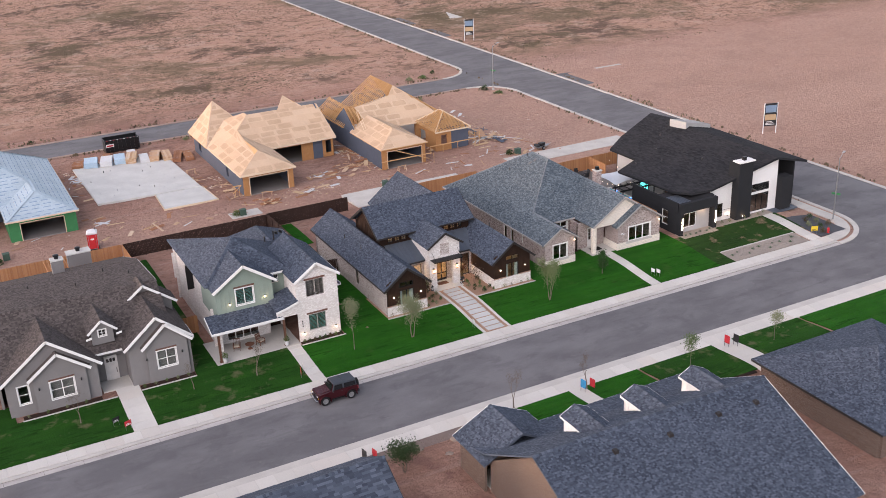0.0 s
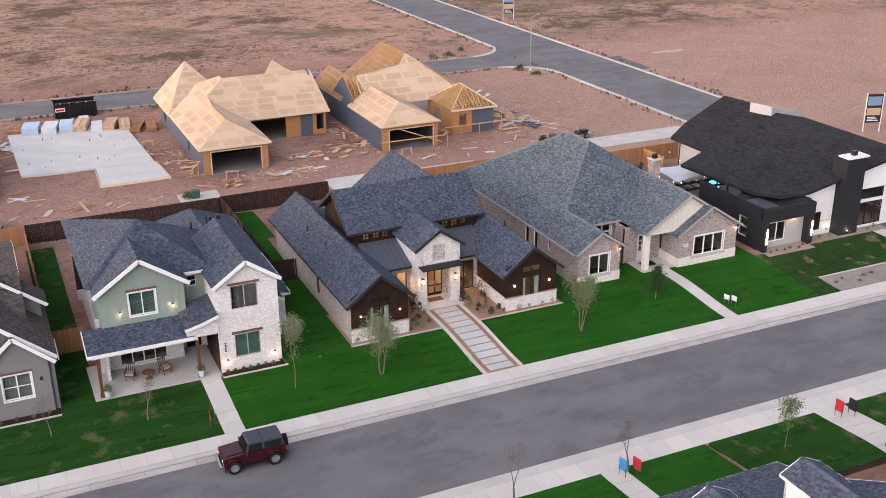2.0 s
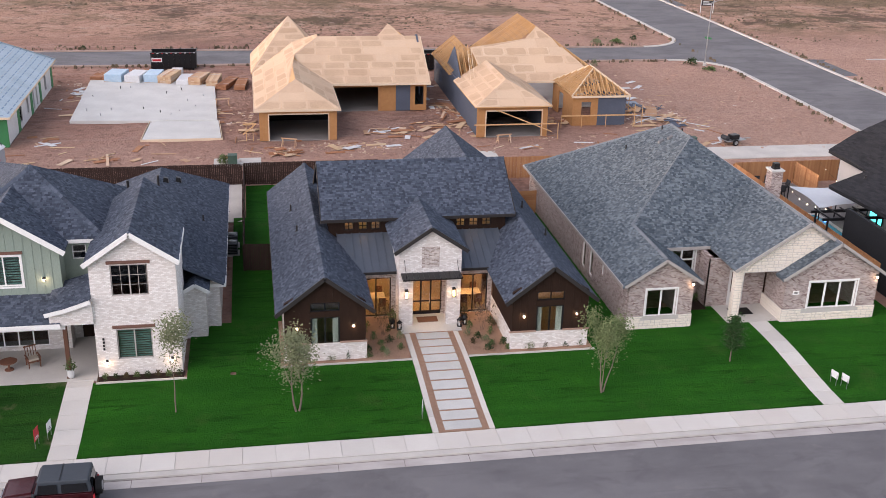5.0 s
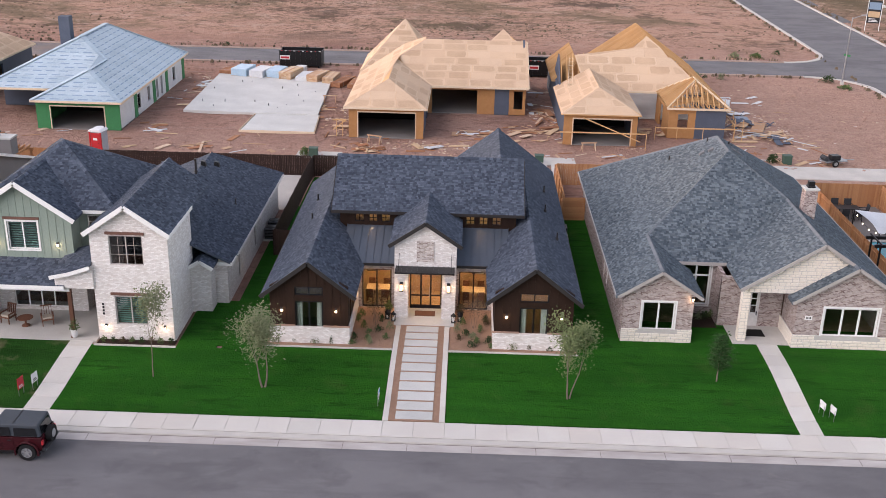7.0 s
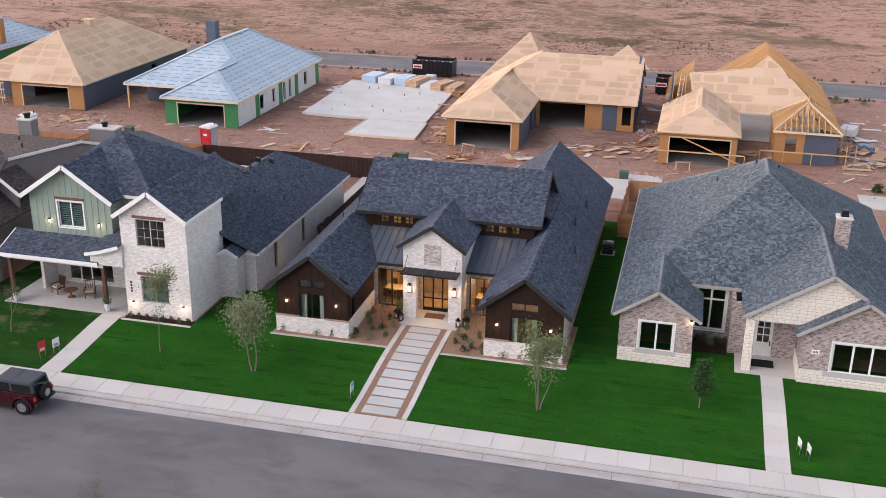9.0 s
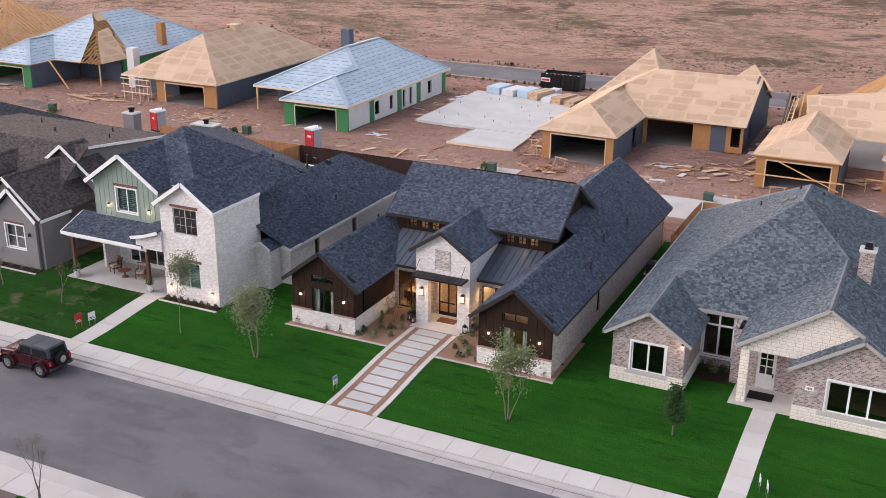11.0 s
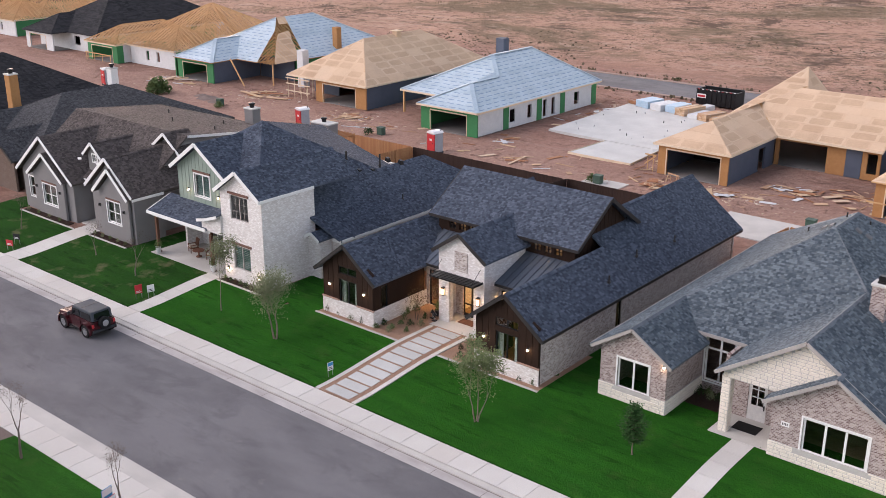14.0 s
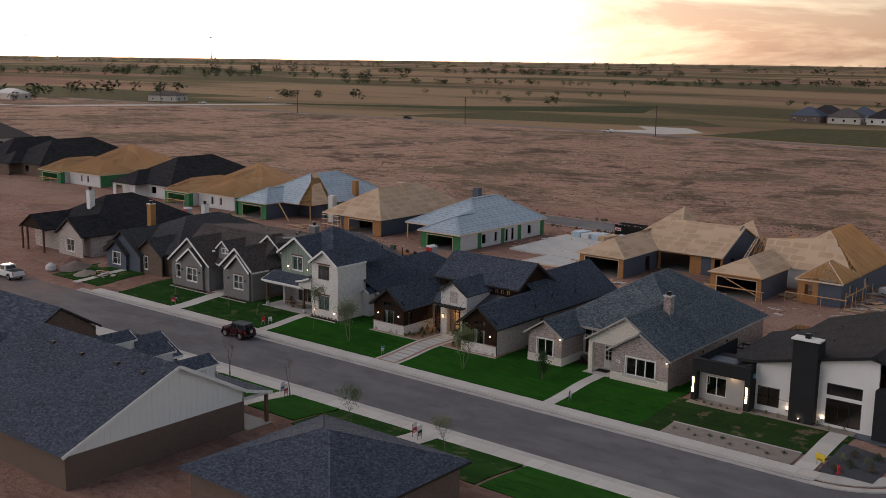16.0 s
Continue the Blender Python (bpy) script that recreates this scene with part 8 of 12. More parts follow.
def site_hip():
    t = thing("unfinished_house", "unfinished house with a bare sheathed hip roof and gray wrapped walls", "house", (-56, 64, 0))
    planes, lines, zr = hip_roof(-63.4, -49.4, 53.6, 78.5, 2.9, 0.62)
    deck(t, planes, "lumber", 0.1, label="bare sheathed hip roof")
    panels_on(t, planes, "osb", seed=84, core="osb_core")
    open_garage(t, -58.5, -49.8, 54.0, 2.9, -57.2, -51.6, 2.3, "osb_wall")
    wall(t, Wall(-49.8, 54.0, 90), 0.0, 24.2, 0.0, 2.9, "wrap_gray", [(15.0, 16.0, 0.8, 2.2)])
    wall(t, Wall(-63.0, 78.0, -90), 0.0, 20.0, 0.0, 2.9, "wrap_gray")
    wall(t, Wall(-60.8, 58.0), -2.2, 2.3, 0.0, 2.9, "wrap_gray")
    wall(t, Wall(-56.4, 78.2, 180), -6.6, 6.6, 0.0, 2.9, "wrap_gray")
    part("flue_chase", Build().box(-56.5, 66.1, 6.5, -55.7, 66.9, 7.6), "osb", t, "bare board flue chase")
    part("chase_cap", Build().box(-56.7, 65.9, 7.6, -55.5, 67.1, 7.68), "new_lumber", t)
    for x in (-63.0, -61.8, -60.6, -59.4):
        for y in (53.4, 55.4):
            part("scaffold_pole", Build().beam((x, y, 0), (x, y, 2.6), 0.06, 0.06), "new_lumber", t)
    for z in (0.9, 1.8, 2.5):
        part("scaffold_rail", Build().beam((-63.4, 53.4, z), (-59.0, 53.4, z), 0.05, 0.12), "new_lumber", t)
    barge(t, [((-63.4, 53.55, 2.9), (-49.4, 53.55, 2.9)), ((-49.35, 53.6, 2.9), (-49.35, 78.5, 2.9))], "new_lumber", 0.18)


site_hip()


def site_blue_open():
    t = thing("unfinished_house", "unfinished house with a blue membrane roof and an unsheathed strip", "house", (-78, 64, 0))
    z = 2.9
    gar = [[(-85.8, 52.55, z), (-77.25, 52.55, z), (-81.5, 56.8, 5.25)], [(-77.25, 52.55, z), (-77.25, 56.9, z), (-81.5, 61.2, 5.25), (-81.5, 56.8, 5.25)], [(-85.8, 56.9, z), (-85.8, 52.55, z), (-81.5, 56.8, 5.25), (-81.5, 61.2, 5.25)]]
    pk1, pk2 = (-78.45, 65.45, 7.6), (-78.45, 72.45, 7.6)
    main = [[(-87.0, 56.9, z), (-73.0, 56.9, z), (-74.6, 60.0, 4.605), (-76.0, 63.0, 6.255), pk1], [(-69.9, 63.0, z), (-69.9, 81.0, z), pk2, (-78.45, 67.0, 7.6)], [(-69.9, 81.0, z), (-87.0, 81.0, z), pk2], [(-87.0, 81.0, z), (-87.0, 56.9, z), pk1, pk2]]
    deck(t, gar + main, "osb_wall", 0.1, label="blue membrane roof")
    underlay_roof(t, gar + main, 92)
    rafters(t, [[(-73.0, 56.9, z), (-69.9, 56.9, z), (-76.0, 63.0, 6.255), (-74.6, 60.0, 4.605)], [(-69.9, 57.0, z), (-69.9, 63.0, z), (-78.45, 67.0, 7.6), pk1]], 0.6, drop=0.03)
    panels_on(t, [[(-69.9, 57.3, z), (-69.9, 61.9, z), (-75.6, 65.2, 6.035), (-75.2, 62.6, 5.815)], [(-77.0, 64.6, 6.805), (-77.0, 66.6, 6.805), (-78.4, 67.0, 7.57), (-78.4, 65.5, 7.57)]], "osb", seed=85, core="osb_core")
    open_garage(t, -85.4, -77.6, 53.0, z, -84.2, -79.0, 2.3, "green_sheath")
    wall(t, Wall(-77.6, 53.0, 90), 0.0, 8.4, 0.0, z, "wrap_gray")
    wall(t, Wall(-73.0, 61.2), -4.4, 2.7, 0.0, z, "wrap_gray")
    wall(t, Wall(-86.6, 78.0, -90), 0.0, 24.8, 0.0, z, "green_sheath")
    wall(t, Wall(-70.3, 61.0, 90), 0.0, 19.5, 0.0, z, "green_sheath")
    b = Build()
    b.beam((-70.2, 57.2, 0), (-70.2, 57.2, 2.85), 0.14, 0.14)
    part("post", b, "lumber", t)
    part("prop", Build().beam((-73.0, 54.5, 0), (-76.9, 55.5, 3.1), 0.1, 0.2), "lumber", t)
    part("flue_chase", Build().box(-71.5, 69.7, 3.4, -70.6, 70.6, 6.4), "osb_wall", t)
    part("chimney_box", Build().box(-67.2, 58.9, 0.0, -66.1, 60.0, 4.9), "wrap_white", t)


site_blue_open()


def site_truss(x0, x1, y0, y1, label, seed, walls="green_sheath", ridge=0.55):
    t = thing("unfinished_house", label, "house", ((x0 + x1) / 2, (y0 + y1) / 2, 0))
    z = 2.8
    xm = x0 + 0.42 * (x1 - x0)
    pl, ln, _ = hip_roof(x0, xm, y0, y0 + 16.0, z, ridge)
    p2, l2, _ = hip_roof(x0 + 2.0, x1, y0 + 7.0, y1, z, ridge)
    p3, l3, _ = hip_roof(xm, x1, y0 + 2.0, y0 + 12.0, z, ridge)
    rafters(t, pl + p2 + p3, 0.72, "truss_wood")
    for p, q in ln + l2 + l3:
        part("hip_rafter", Build().beam(p, q, 0.06, 0.16), "lumber", t)
    barge(t, [((x0, y0, z + 0.02), (xm, y0, z + 0.02)), ((xm, y0, z), (xm, y0 + 4.0, z)), ((x1, y0 + 2.0, z), (x1, y1, z)), ((xm, y0 + 2.0, z), (x1, y0 + 2.0, z))], "new_lumber", 0.18)
    open_garage(t, x0 + 0.3, xm - 0.3, y0 + 0.4, z, x0 + 1.4, xm - 1.6, 2.2, walls)
    wall(t, Wall(xm - 0.3, y0 + 0.4, 90), 0.0, 6.0, 0.0, z, "wrap_white")
    for u in (-0.02, 4.8):
        b = Build()
        Wall(xm - 0.3, y0 + 0.4, 90).box(b, u, u + 1.1, 0.0, 0.03, 0, z)
        part("sheathing", b, walls, t)
    wall(t, Wall((xm + x1) / 2, y0 + 2.4), -(x1 - xm) / 2 + 0.3, (x1 - xm) / 2 - 0.3, 0.0, z, "wrap_white", [(-1.6, -0.9, 0.8, 2.2), (1.0, 1.7, 0.8, 2.2)])
    wall(t, Wall(x1 - 0.3, y0 + 2.4, 90), 0.0, y1 - y0 - 3.0, 0.0, z, walls)
    wall(t, Wall(x0 + 0.3, y1 - 0.3, -90), 0.0, y1 - y0 - 1.0, 0.0, z, walls)
    scaffold(t, x0 + 1.0, xm - 1.0, y0 - 0.4, 1.2)


site_truss(-109.5, -89.5, 53.4, 79.0, "unfinished house with open roof trusses, green sheathing and white wrap", 86)
site_truss(-161.0, -139.0, 56.0, 84.0, "unfinished house with open roof trusses and green sheathing", 87)


def finished_far(x0, x1, y0, y1, label, walls, roof="shingle_black", z=2.9, slope=0.55, garage=None):
    t = thing("house", label, "house", ((x0 + x1) / 2, (y0 + y1) / 2, 0))
    planes, lines, zr = hip_roof(x0, x1, y0, y1, z, slope)
    p2, l2, _ = hip_roof(x0 + 1, x0 + 0.55 * (x1 - x0), y0 - 3.0, y1 - 4.0, z, slope)
    deck(t, planes + p2, roof, label="black shingled hip roof")
    shingles(t, planes + p2, roof, course=0.3, wmin=0.5, wmax=1.1, seed=int(x0) + 900)
    cap(t, lines + l2, roof)
    w0 = x0 + 1.4
    if garage:
        open_garage(t, w0, x0 + 0.55 * (x1 - x0) - 0.4, y0 - 2.6, z, w0 + 1.2, w0 + 6.0, 2.3, walls)
    else:
        wall(t, Wall(x0 + 0.275 * (x1 - x0), y0 - 2.6), -0.2 * (x1 - x0), 0.2 * (x1 - x0), 0, z, walls, [(-0.9, 0.9, 0.9, 2.3)])
    wall(t, Wall((x0 + x1) / 2, y0 + 0.4), -(x1 - x0) / 2 + 0.5, (x1 - x0) / 2 - 0.5, 0, z, walls, [(2.0, 3.6, 0.9, 2.3)])
    wall(t, Wall(x1 - 0.5, y0 + 0.4, 90), 0.0, y1 - y0 - 0.8, 0, z, walls, [(5.0, 6.2, 0.9, 2.3)])
    wall(t, Wall(x0 + 0.5, y1 - 0.4, -90), 0.0, y1 - y0 - 0.8, 0, z, walls)
    return t


finished_far(-129.0, -111.0, 56.5, 84.0, "unfinished house with a new black shingled roof and white wrap", "wrap_white", garage=True)
finished_far(-186.0, -167.0, 60.0, 90.0, "brown brick house with a black hip roof behind a cedar fence", "brick_brown")
finished_far(-204.0, -188.0, 62.0, 88.0, "brown brick house with a black hip roof", "brick_brown")
finished_far(-262.0, -236.0, 62.0, 84.0, "white brick house with a black hip roof and two chimneys", "stucco_white")
finished_far(-290.0, -268.0, 52.0, 80.0, "gray house with a black hip roof", "stucco_gray")
finished_far(-318.0, -297.0, 52.0, 80.0, "white house with a black hip roof", "stucco_white")
finished_far(-276.0, -250.0, 24.0, 46.0, "gray house with a black hip roof", "stucco_gray")
chimney(-250.0, 70.0, 5.0, 9.5, "stucco_white", "white chimney with a black flue")
chimney(-258.0, 66.0, 5.0, 9.0, "stucco_white", "white chimney with a black flue")

# the poured slab with pipe stubs
slab = thing("foundation_slab", "freshly poured pale concrete foundation slab with pipe stubs", "foundation", (-20, 66, 0))
b = Build()
b.prism([(-26.9, 59.4, -0.1), (-19.0, 59.0, -0.1), (-13.0, 58.9, -0.1), (-13.6, 74.2, -0.1), (-17.0, 74.2, -0.1), (-17.0, 77.6, -0.1), (-27.2, 77.6, -0.1)], (0, 0, 0.3))
part("slab", b, "slab", slab)
b = Build()
b.prism([(-19.6, 52.5, -0.1), (-12.5, 52.5, -0.1), (-12.9, 59.0, -0.1), (-19.3, 59.0, -0.1)], (0, 0, 0.22))
part("garage_slab", b, "slab", slab)
for p, q in (((-19.7, 52.4), (-12.4, 52.4)), ((-12.4, 52.4), (-12.8, 58.8)), ((-19.7, 52.4), (-19.4, 58.9))):
    part("form_board", Build().beam((p[0], p[1], 0.05), (q[0], q[1], 0.05), 0.05, 0.26), "new_lumber", slab)
rnd = random.Random(5)
for i in range(16):
    x, y = rnd.uniform(-26, -14), rnd.uniform(60.5, 73.5)
    part("pipe_stub", Build().tube((x, y, 0.15), (x + rnd.uniform(-0.05, 0.05), y, rnd.uniform(0.3, 0.48)), 0.04, n=8), "gray_metal" if i % 3 else "sign_black", slab)

# ---- front yards: walkway, beds, plants ----
MAT["cedar_piece"] = pieces("cedar_piece", [(0.4, 0.2, 0.09), (0.47, 0.25, 0.12), (0.33, 0.155, 0.075), (0.43, 0.22, 0.1)], island=False, s2=25, rough=0.75)
MAT["stained_piece"] = pieces("stained_piece", [(0.03, 0.017, 0.0135), (0.042, 0.024, 0.019), (0.025, 0.014, 0.012)], island=False, s2=25, rough=0.7)
MAT["board_piece"] = pieces("board_piece", [(0.52, 0.36, 0.22), (0.62, 0.47, 0.32), (0.42, 0.24, 0.14), (0.66, 0.54, 0.42)], island=False, s2=20, rough=0.85)
MAT["gravel_dark"] = plain("gravel_dark", (0.11, 0.115, 0.13), (0.07, 0.075, 0.085), 0.95, s1=5, s2=45, relief=1.0, dist=0.03)
MAT["cushion"] = plain("cushion", (0.5, 0.44, 0.36), None, 0.9)
MAT["agave"] = pieces("agave", [(0.1, 0.15, 0.1), (0.14, 0.19, 0.13), (0.08, 0.12, 0.07)], island=False, s2=30)
MAT["leaf_fresh"] = pieces("leaf_fresh", [(0.026, 0.07, 0.02), (0.042, 0.1, 0.03), (0.018, 0.05, 0.016)], s2=30)
MAT["twig"] = pieces("twig", [(0.1, 0.08, 0.065), (0.13, 0.1, 0.08), (0.08, 0.075, 0.05)], s2=30)


def bed(x0, x1, y0, y1, material, label, lift=0.035):
    ob = lawn(x0, x1, y0, y1, material, label, lift)
    ob.name = "planting_bed"
    return tagged(ob, label, "planting bed", kind="structure")


def edging(x0, y0, x1, y1, label="pale concrete edging strip beside a planting bed", w=0.14):
    """A low concrete strip that follows the ground."""
    b = Build()
    n = max(1, int(max(abs(x1 - x0), abs(y1 - y0)) / 1.5))
    for i in range(n):
        p = [(x0 + (x1 - x0) * k / n, y0 + (y1 - y0) * k / n) for k in (i, i + 1)]
        b.beam((p[0][0], p[0][1], gz(*p[0]) + 0.02), (p[1][0], p[1][1], gz(*p[1]) + 0.02), w, 0.12)
    return solid("edging", b, "concrete", label, "edging", kind="structure")


def paver_walk():
    t = thing("walkway", "pale stepping slabs between red gravel strips and concrete bands", "walkway", (0, 0, 0), kind="structure")
    b = Build()
    for i in range(13):
        a, c = 0.02 + 0.76 * i, 0.02 + 0.76 * (i + 1)
        b.hexa([(-1.26, a, gz(0, a) - 0.08), (1.26, a, gz(0, a) - 0.08), (1.26, c, gz(0, c) - 0.08), (-1.26, c, gz(0, c) - 0.08),
                (-1.26, a, gz(0, a) + 0.055), (1.26, a, gz(0, a) + 0.055), (1.26, c, gz(0, c) + 0.055), (-1.26, c, gz(0, c) + 0.055)])
    part("gravel", b, "gravel_red", t, "red gravel bedding")
    for s in (-1, 1):
        for i in range(7):
            a, c = 0.02 + 1.4 * i + 0.008, 0.02 + 1.4 * (i + 1) - 0.008
            x0, x1 = sorted((s * 1.26, s * 1.54))
            part("band", Build().hexa([(x0, a, gz(0, a) - 0.1), (x1, a, gz(0, a) - 0.1), (x1, c, gz(0, c) - 0.1), (x0, c, gz(0, c) - 0.1),
                                       (x0, a, gz(0, a) + 0.065), (x1, a, gz(0, a) + 0.065), (x1, c, gz(0, c) + 0.065), (x0, c, gz(0, c) + 0.065)]), "panel", t)
    for i in range(11):
        a, c = 0.16 + 0.885 * i, 0.16 + 0.885 * i + 0.76
        part("paver", Build().hexa([(-0.93, a, gz(0, a) - 0.05), (0.93, a, gz(0, a) - 0.05), (0.93, c, gz(0, c) - 0.05), (-0.93, c, gz(0, c) - 0.05),
                                    (-0.92, a + 0.01, gz(0, a) + 0.075), (0.92, a + 0.01, gz(0, a) + 0.075), (0.92, c - 0.01, gz(0, c) + 0.075), (-0.92, c - 0.01, gz(0, c) + 0.075)]), "paver", t)


paver_walk()


def leaf_quad(b, p, size, rng, droop=0.0):
    """One leaf: two triangles folded along the midrib."""
    a, e = rng.uniform(0, 2 * math.pi), rng.uniform(-0.6, 0.9) - droop
    d = Vector((math.cos(a) * math.cos(e), math.sin(a) * math.cos(e), math.sin(e)))
    s = d.cross(Vector((rng.uniform(-0.4, 0.4), rng.uniform(-0.4, 0.4), 1))).normalized()
    q = Vector(p)
    n = len(b.v)
    b.v += [tuple(q), tuple(q + d * size * 0.5 + s * size * 0.3), tuple(q + d * size), tuple(q + d * size * 0.5 - s * size * 0.3 + Vector((0, 0, size * 0.1)))]
    b.f += [(n, n + 1, n + 2), (n, n + 2, n + 3)]


def limb(b, tips, p, d, length, r, depth, rng, spread=0.6, up=0.25):
    """A tapering limb that forks; its ends are kept for the leaves."""
    p, d = Vector(p), Vector(d).normalized()
    n = 3
    for i in range(n):
        q = p + d * (length / n)
        b.tube(p, q, r, r * 0.82, 6, caps=False)
        r *= 0.82
        if depth <= 2:
            tips.append((q, d))
        p = q
        d = (d + Vector((rng.uniform(-0.14, 0.14), rng.uniform(-0.14, 0.14), rng.uniform(-0.02, 0.1)))).normalized()
    if depth > 0:
        k = rng.randint(2, 3) if depth > 1 else rng.randint(2, 4)
        a0 = rng.uniform(0, 6.28)
        for i in range(k):
            a = a0 + 6.28 * i / k + rng.uniform(-0.4, 0.4)
            side = Vector((math.cos(a), math.sin(a), 0))
            nd = (d + side * spread * rng.uniform(0.6, 1.2) + Vector((0, 0, up))).normalized()
            limb(b, tips, p, nd, length * rng.uniform(0.55, 0.8), r * 0.75, depth - 1, rng, spread, up)
    else:
        tips.append((p, d))


def tree(x, y, h, label, leaf="leaf", leaves=900, stems=1, seed=1, spread=0.6, radius=0.05, size=0.15, up=0.25, low=0.4, clump=0.24, z=None):
    rng = random.Random(seed)
    z = gz(x, y) if z is None else z
    t = thing("tree", label, "tree", (x, y, z))
    b, tips = Build(), []
    for i in range(stems):
        a = 6.28 * i / stems + rng.uniform(-0.3, 0.3)
        lean = 0.0 if stems == 1 else 0.22
        base = (x + (0.06 if stems > 1 else 0) * math.cos(a), y + (0.06 if stems > 1 else 0) * math.sin(a), z - 0.05)
        limb(b, tips, base, (lean * math.cos(a), lean * math.sin(a), 1), h * low, radius / stems ** 0.4, 4 if leaf == "twig" else 3, rng, spread, up)
    top = max(q.z for q, d in tips)
    k = (h - 0.15) / max(0.5, top - z)
    b.v = [(x + (v[0] - x) * k, y + (v[1] - y) * k, z + (v[2] - z) * k) for v in b.v]
    tips = [(Vector((x, y, z)) + (q - Vector((x, y, z))) * k, d) for q, d in tips]
    part("trunk", b, "bark", t, "slender pale trunk and limbs")
    if leaves:
        c = Build()
        for i in range(int(leaves * 3.2)):
            q, d = rng.choice(tips)
            o = Vector((rng.gauss(0, clump), rng.gauss(0, clump), rng.gauss(0, clump * 0.9)))
            leaf_quad(c, q + o, size * rng.uniform(0.6, 1.3), rng)
        part("crown", c, leaf, t, "loose crown of small leaves")
    return t


def shrub(x, y, r, h, leaf, label, seed, n=160, z=None):
    rng = random.Random(seed)
    z = gz(x, y) if z is None else z
    b = Build()
    for i in range(6):
        a = rng.uniform(0, 6.28)
        b.tube((x, y, z - 0.03), (x + 0.5 * r * math.cos(a), y + 0.5 * r * math.sin(a), z + h * 0.7), 0.012, 0.006, 4, caps=False)
    for i in range(n):
        a, e, k = rng.uniform(0, 6.28), rng.uniform(0.0, 1.5), rng.uniform(0.45, 1.0) ** 0.5
        k *= 1 + 0.25 * math.sin(3 * a + seed)
        leaf_quad(b, (x + r * k * math.cos(a) * math.cos(e), y + r * k * math.sin(a) * math.cos(e), z + 0.06 + h * k * math.sin(e)), max(0.07, 0.3 * r) * rng.uniform(0.7, 1.3), rng)
    return solid("shrub", b, leaf, label, "shrub", "garden shrubs", at=(x, y, z))


def rosette(x, y, r, label, seed, z=None):
    """Stiff pointed leaves in a rosette."""
    rng = random.Random(seed)
    z = gz(x, y) + 0.02 if z is None else z
    t = thing("agave", label, "succulent", (x, y, z), "succulents in the gravel strip")
    for i in range(14):
        a, e = 2.4 * i, 0.2 + 1.15 * i / 14
        d = Vector((math.cos(a) * math.cos(e), math.sin(a) * math.cos(e), math.sin(e)))
        s = d.cross(Vector((0, 0, 1))).normalized() * r * 0.15
        p = Vector((x, y, z))
        m = p + d * r * 0.45
        q = p + d * r * rng.uniform(0.85, 1.1)
        dn = Vector((0, 0, -0.05 * r))
        b = Build()
        b.v += [tuple(p - s * 0.5), tuple(p + s * 0.5), tuple(m + s), tuple(q), tuple(m - s), tuple(m + dn)]
        b.f += [(0, 1, 2, 5), (0, 5, 4), (5, 2, 3), (4, 5, 3)]
        part("leaf", b, "agave", t)
    return t


# dark house
bed(-8.55, -1.58, 6.84, 12.4, "gravel_red", "red gravel planting bed before the dark gable")
bed(1.58, 8.65, 6.84, 12.4, "gravel_red", "red gravel planting bed before the dark gable")
edging(-8.6, 6.77, -1.55, 6.77)
edging(1.55, 6.77, 8.7, 6.77)
BED_L = [(-8.0, 7.3, "leaf_red"), (-7.1, 7.35, "leaf"), (-6.0, 7.3, "leaf_pale"), (-5.1, 7.3, "leaf_dark"), (-3.9, 7.35, "leaf"), (-2.8, 7.4, "leaf_pale"),
         (-4.3, 8.6, "leaf_dark"), (-2.9, 8.7, "leaf"), (-3.3, 9.4, "leaf"), (-3.8, 8.0, "leaf_dark"), (-2.1, 8.1, "leaf"), (-2.0, 9.3, "leaf_pale"), (-3.1, 7.9, "leaf"), (-2.5, 9.0, "leaf_dark"), (-3.7, 10.2, "leaf"), (-4.1, 9.7, "leaf_pale"), (-2.3, 10.3, "leaf_dark"), (-3.6, 10.9, "leaf")]
for i, (x, y, m) in enumerate(BED_L):
    for s in (-1, 1):
        shrub(s * x + (0.12 * math.sin(7 * i) if s > 0 else 0), y + (0.2 * math.cos(5 * i) if s < 0 and y > 8 else 0), 0.2 + 0.06 * math.sin(3 * i + s), 0.34 + 0.1 * math.cos(4 * i), m if s > 0 else ("leaf", "leaf_dark", "leaf_red", "leaf_pale")[i % 4],
              "small reddish-leaved shrub in red gravel" if m == "leaf_red" and s > 0 else "small green shrub in red gravel", 300 + 2 * i + s, 240)
tree(-2.75, 9.9, 1.9, "young airy multi-stem tree in a gravel bed", "leaf_red", 130, 4, 11, 0.45, 0.03, 0.1)
tree(2.95, 9.8, 2.0, "young airy multi-stem tree in a gravel bed", "twig", 150, 4, 12, 0.45, 0.03, 0.1)


def lantern(x, y, z):
    t = thing("lantern", "dark metal lantern standing on the porch slab", "lantern", (x, y, z))
    part("base", Build().box(x - 0.13, y - 0.13, z, x + 0.13, y + 0.13, z + 0.04), "black_metal", t)
    for sx in (-1, 1):
        for sy in (-1, 1):
            part("post", Build().box(x + sx * 0.11 - 0.012, y + sy * 0.11 - 0.012, z + 0.04, x + sx * 0.11 + 0.012, y + sy * 0.11 + 0.012, z + 0.4), "black_metal", t)
    part("candle", Build().lathe((x, y, z + 0.04), [(0.045, 0), (0.045, 0.16), (0.01, 0.17)], 10), "white_plastic", t)
    part("cap", Build().lathe((x, y, z + 0.4), [(0.19, 0), (0.17, 0.03), (0.06, 0.14), (0.03, 0.2)], 4), "black_metal", t)


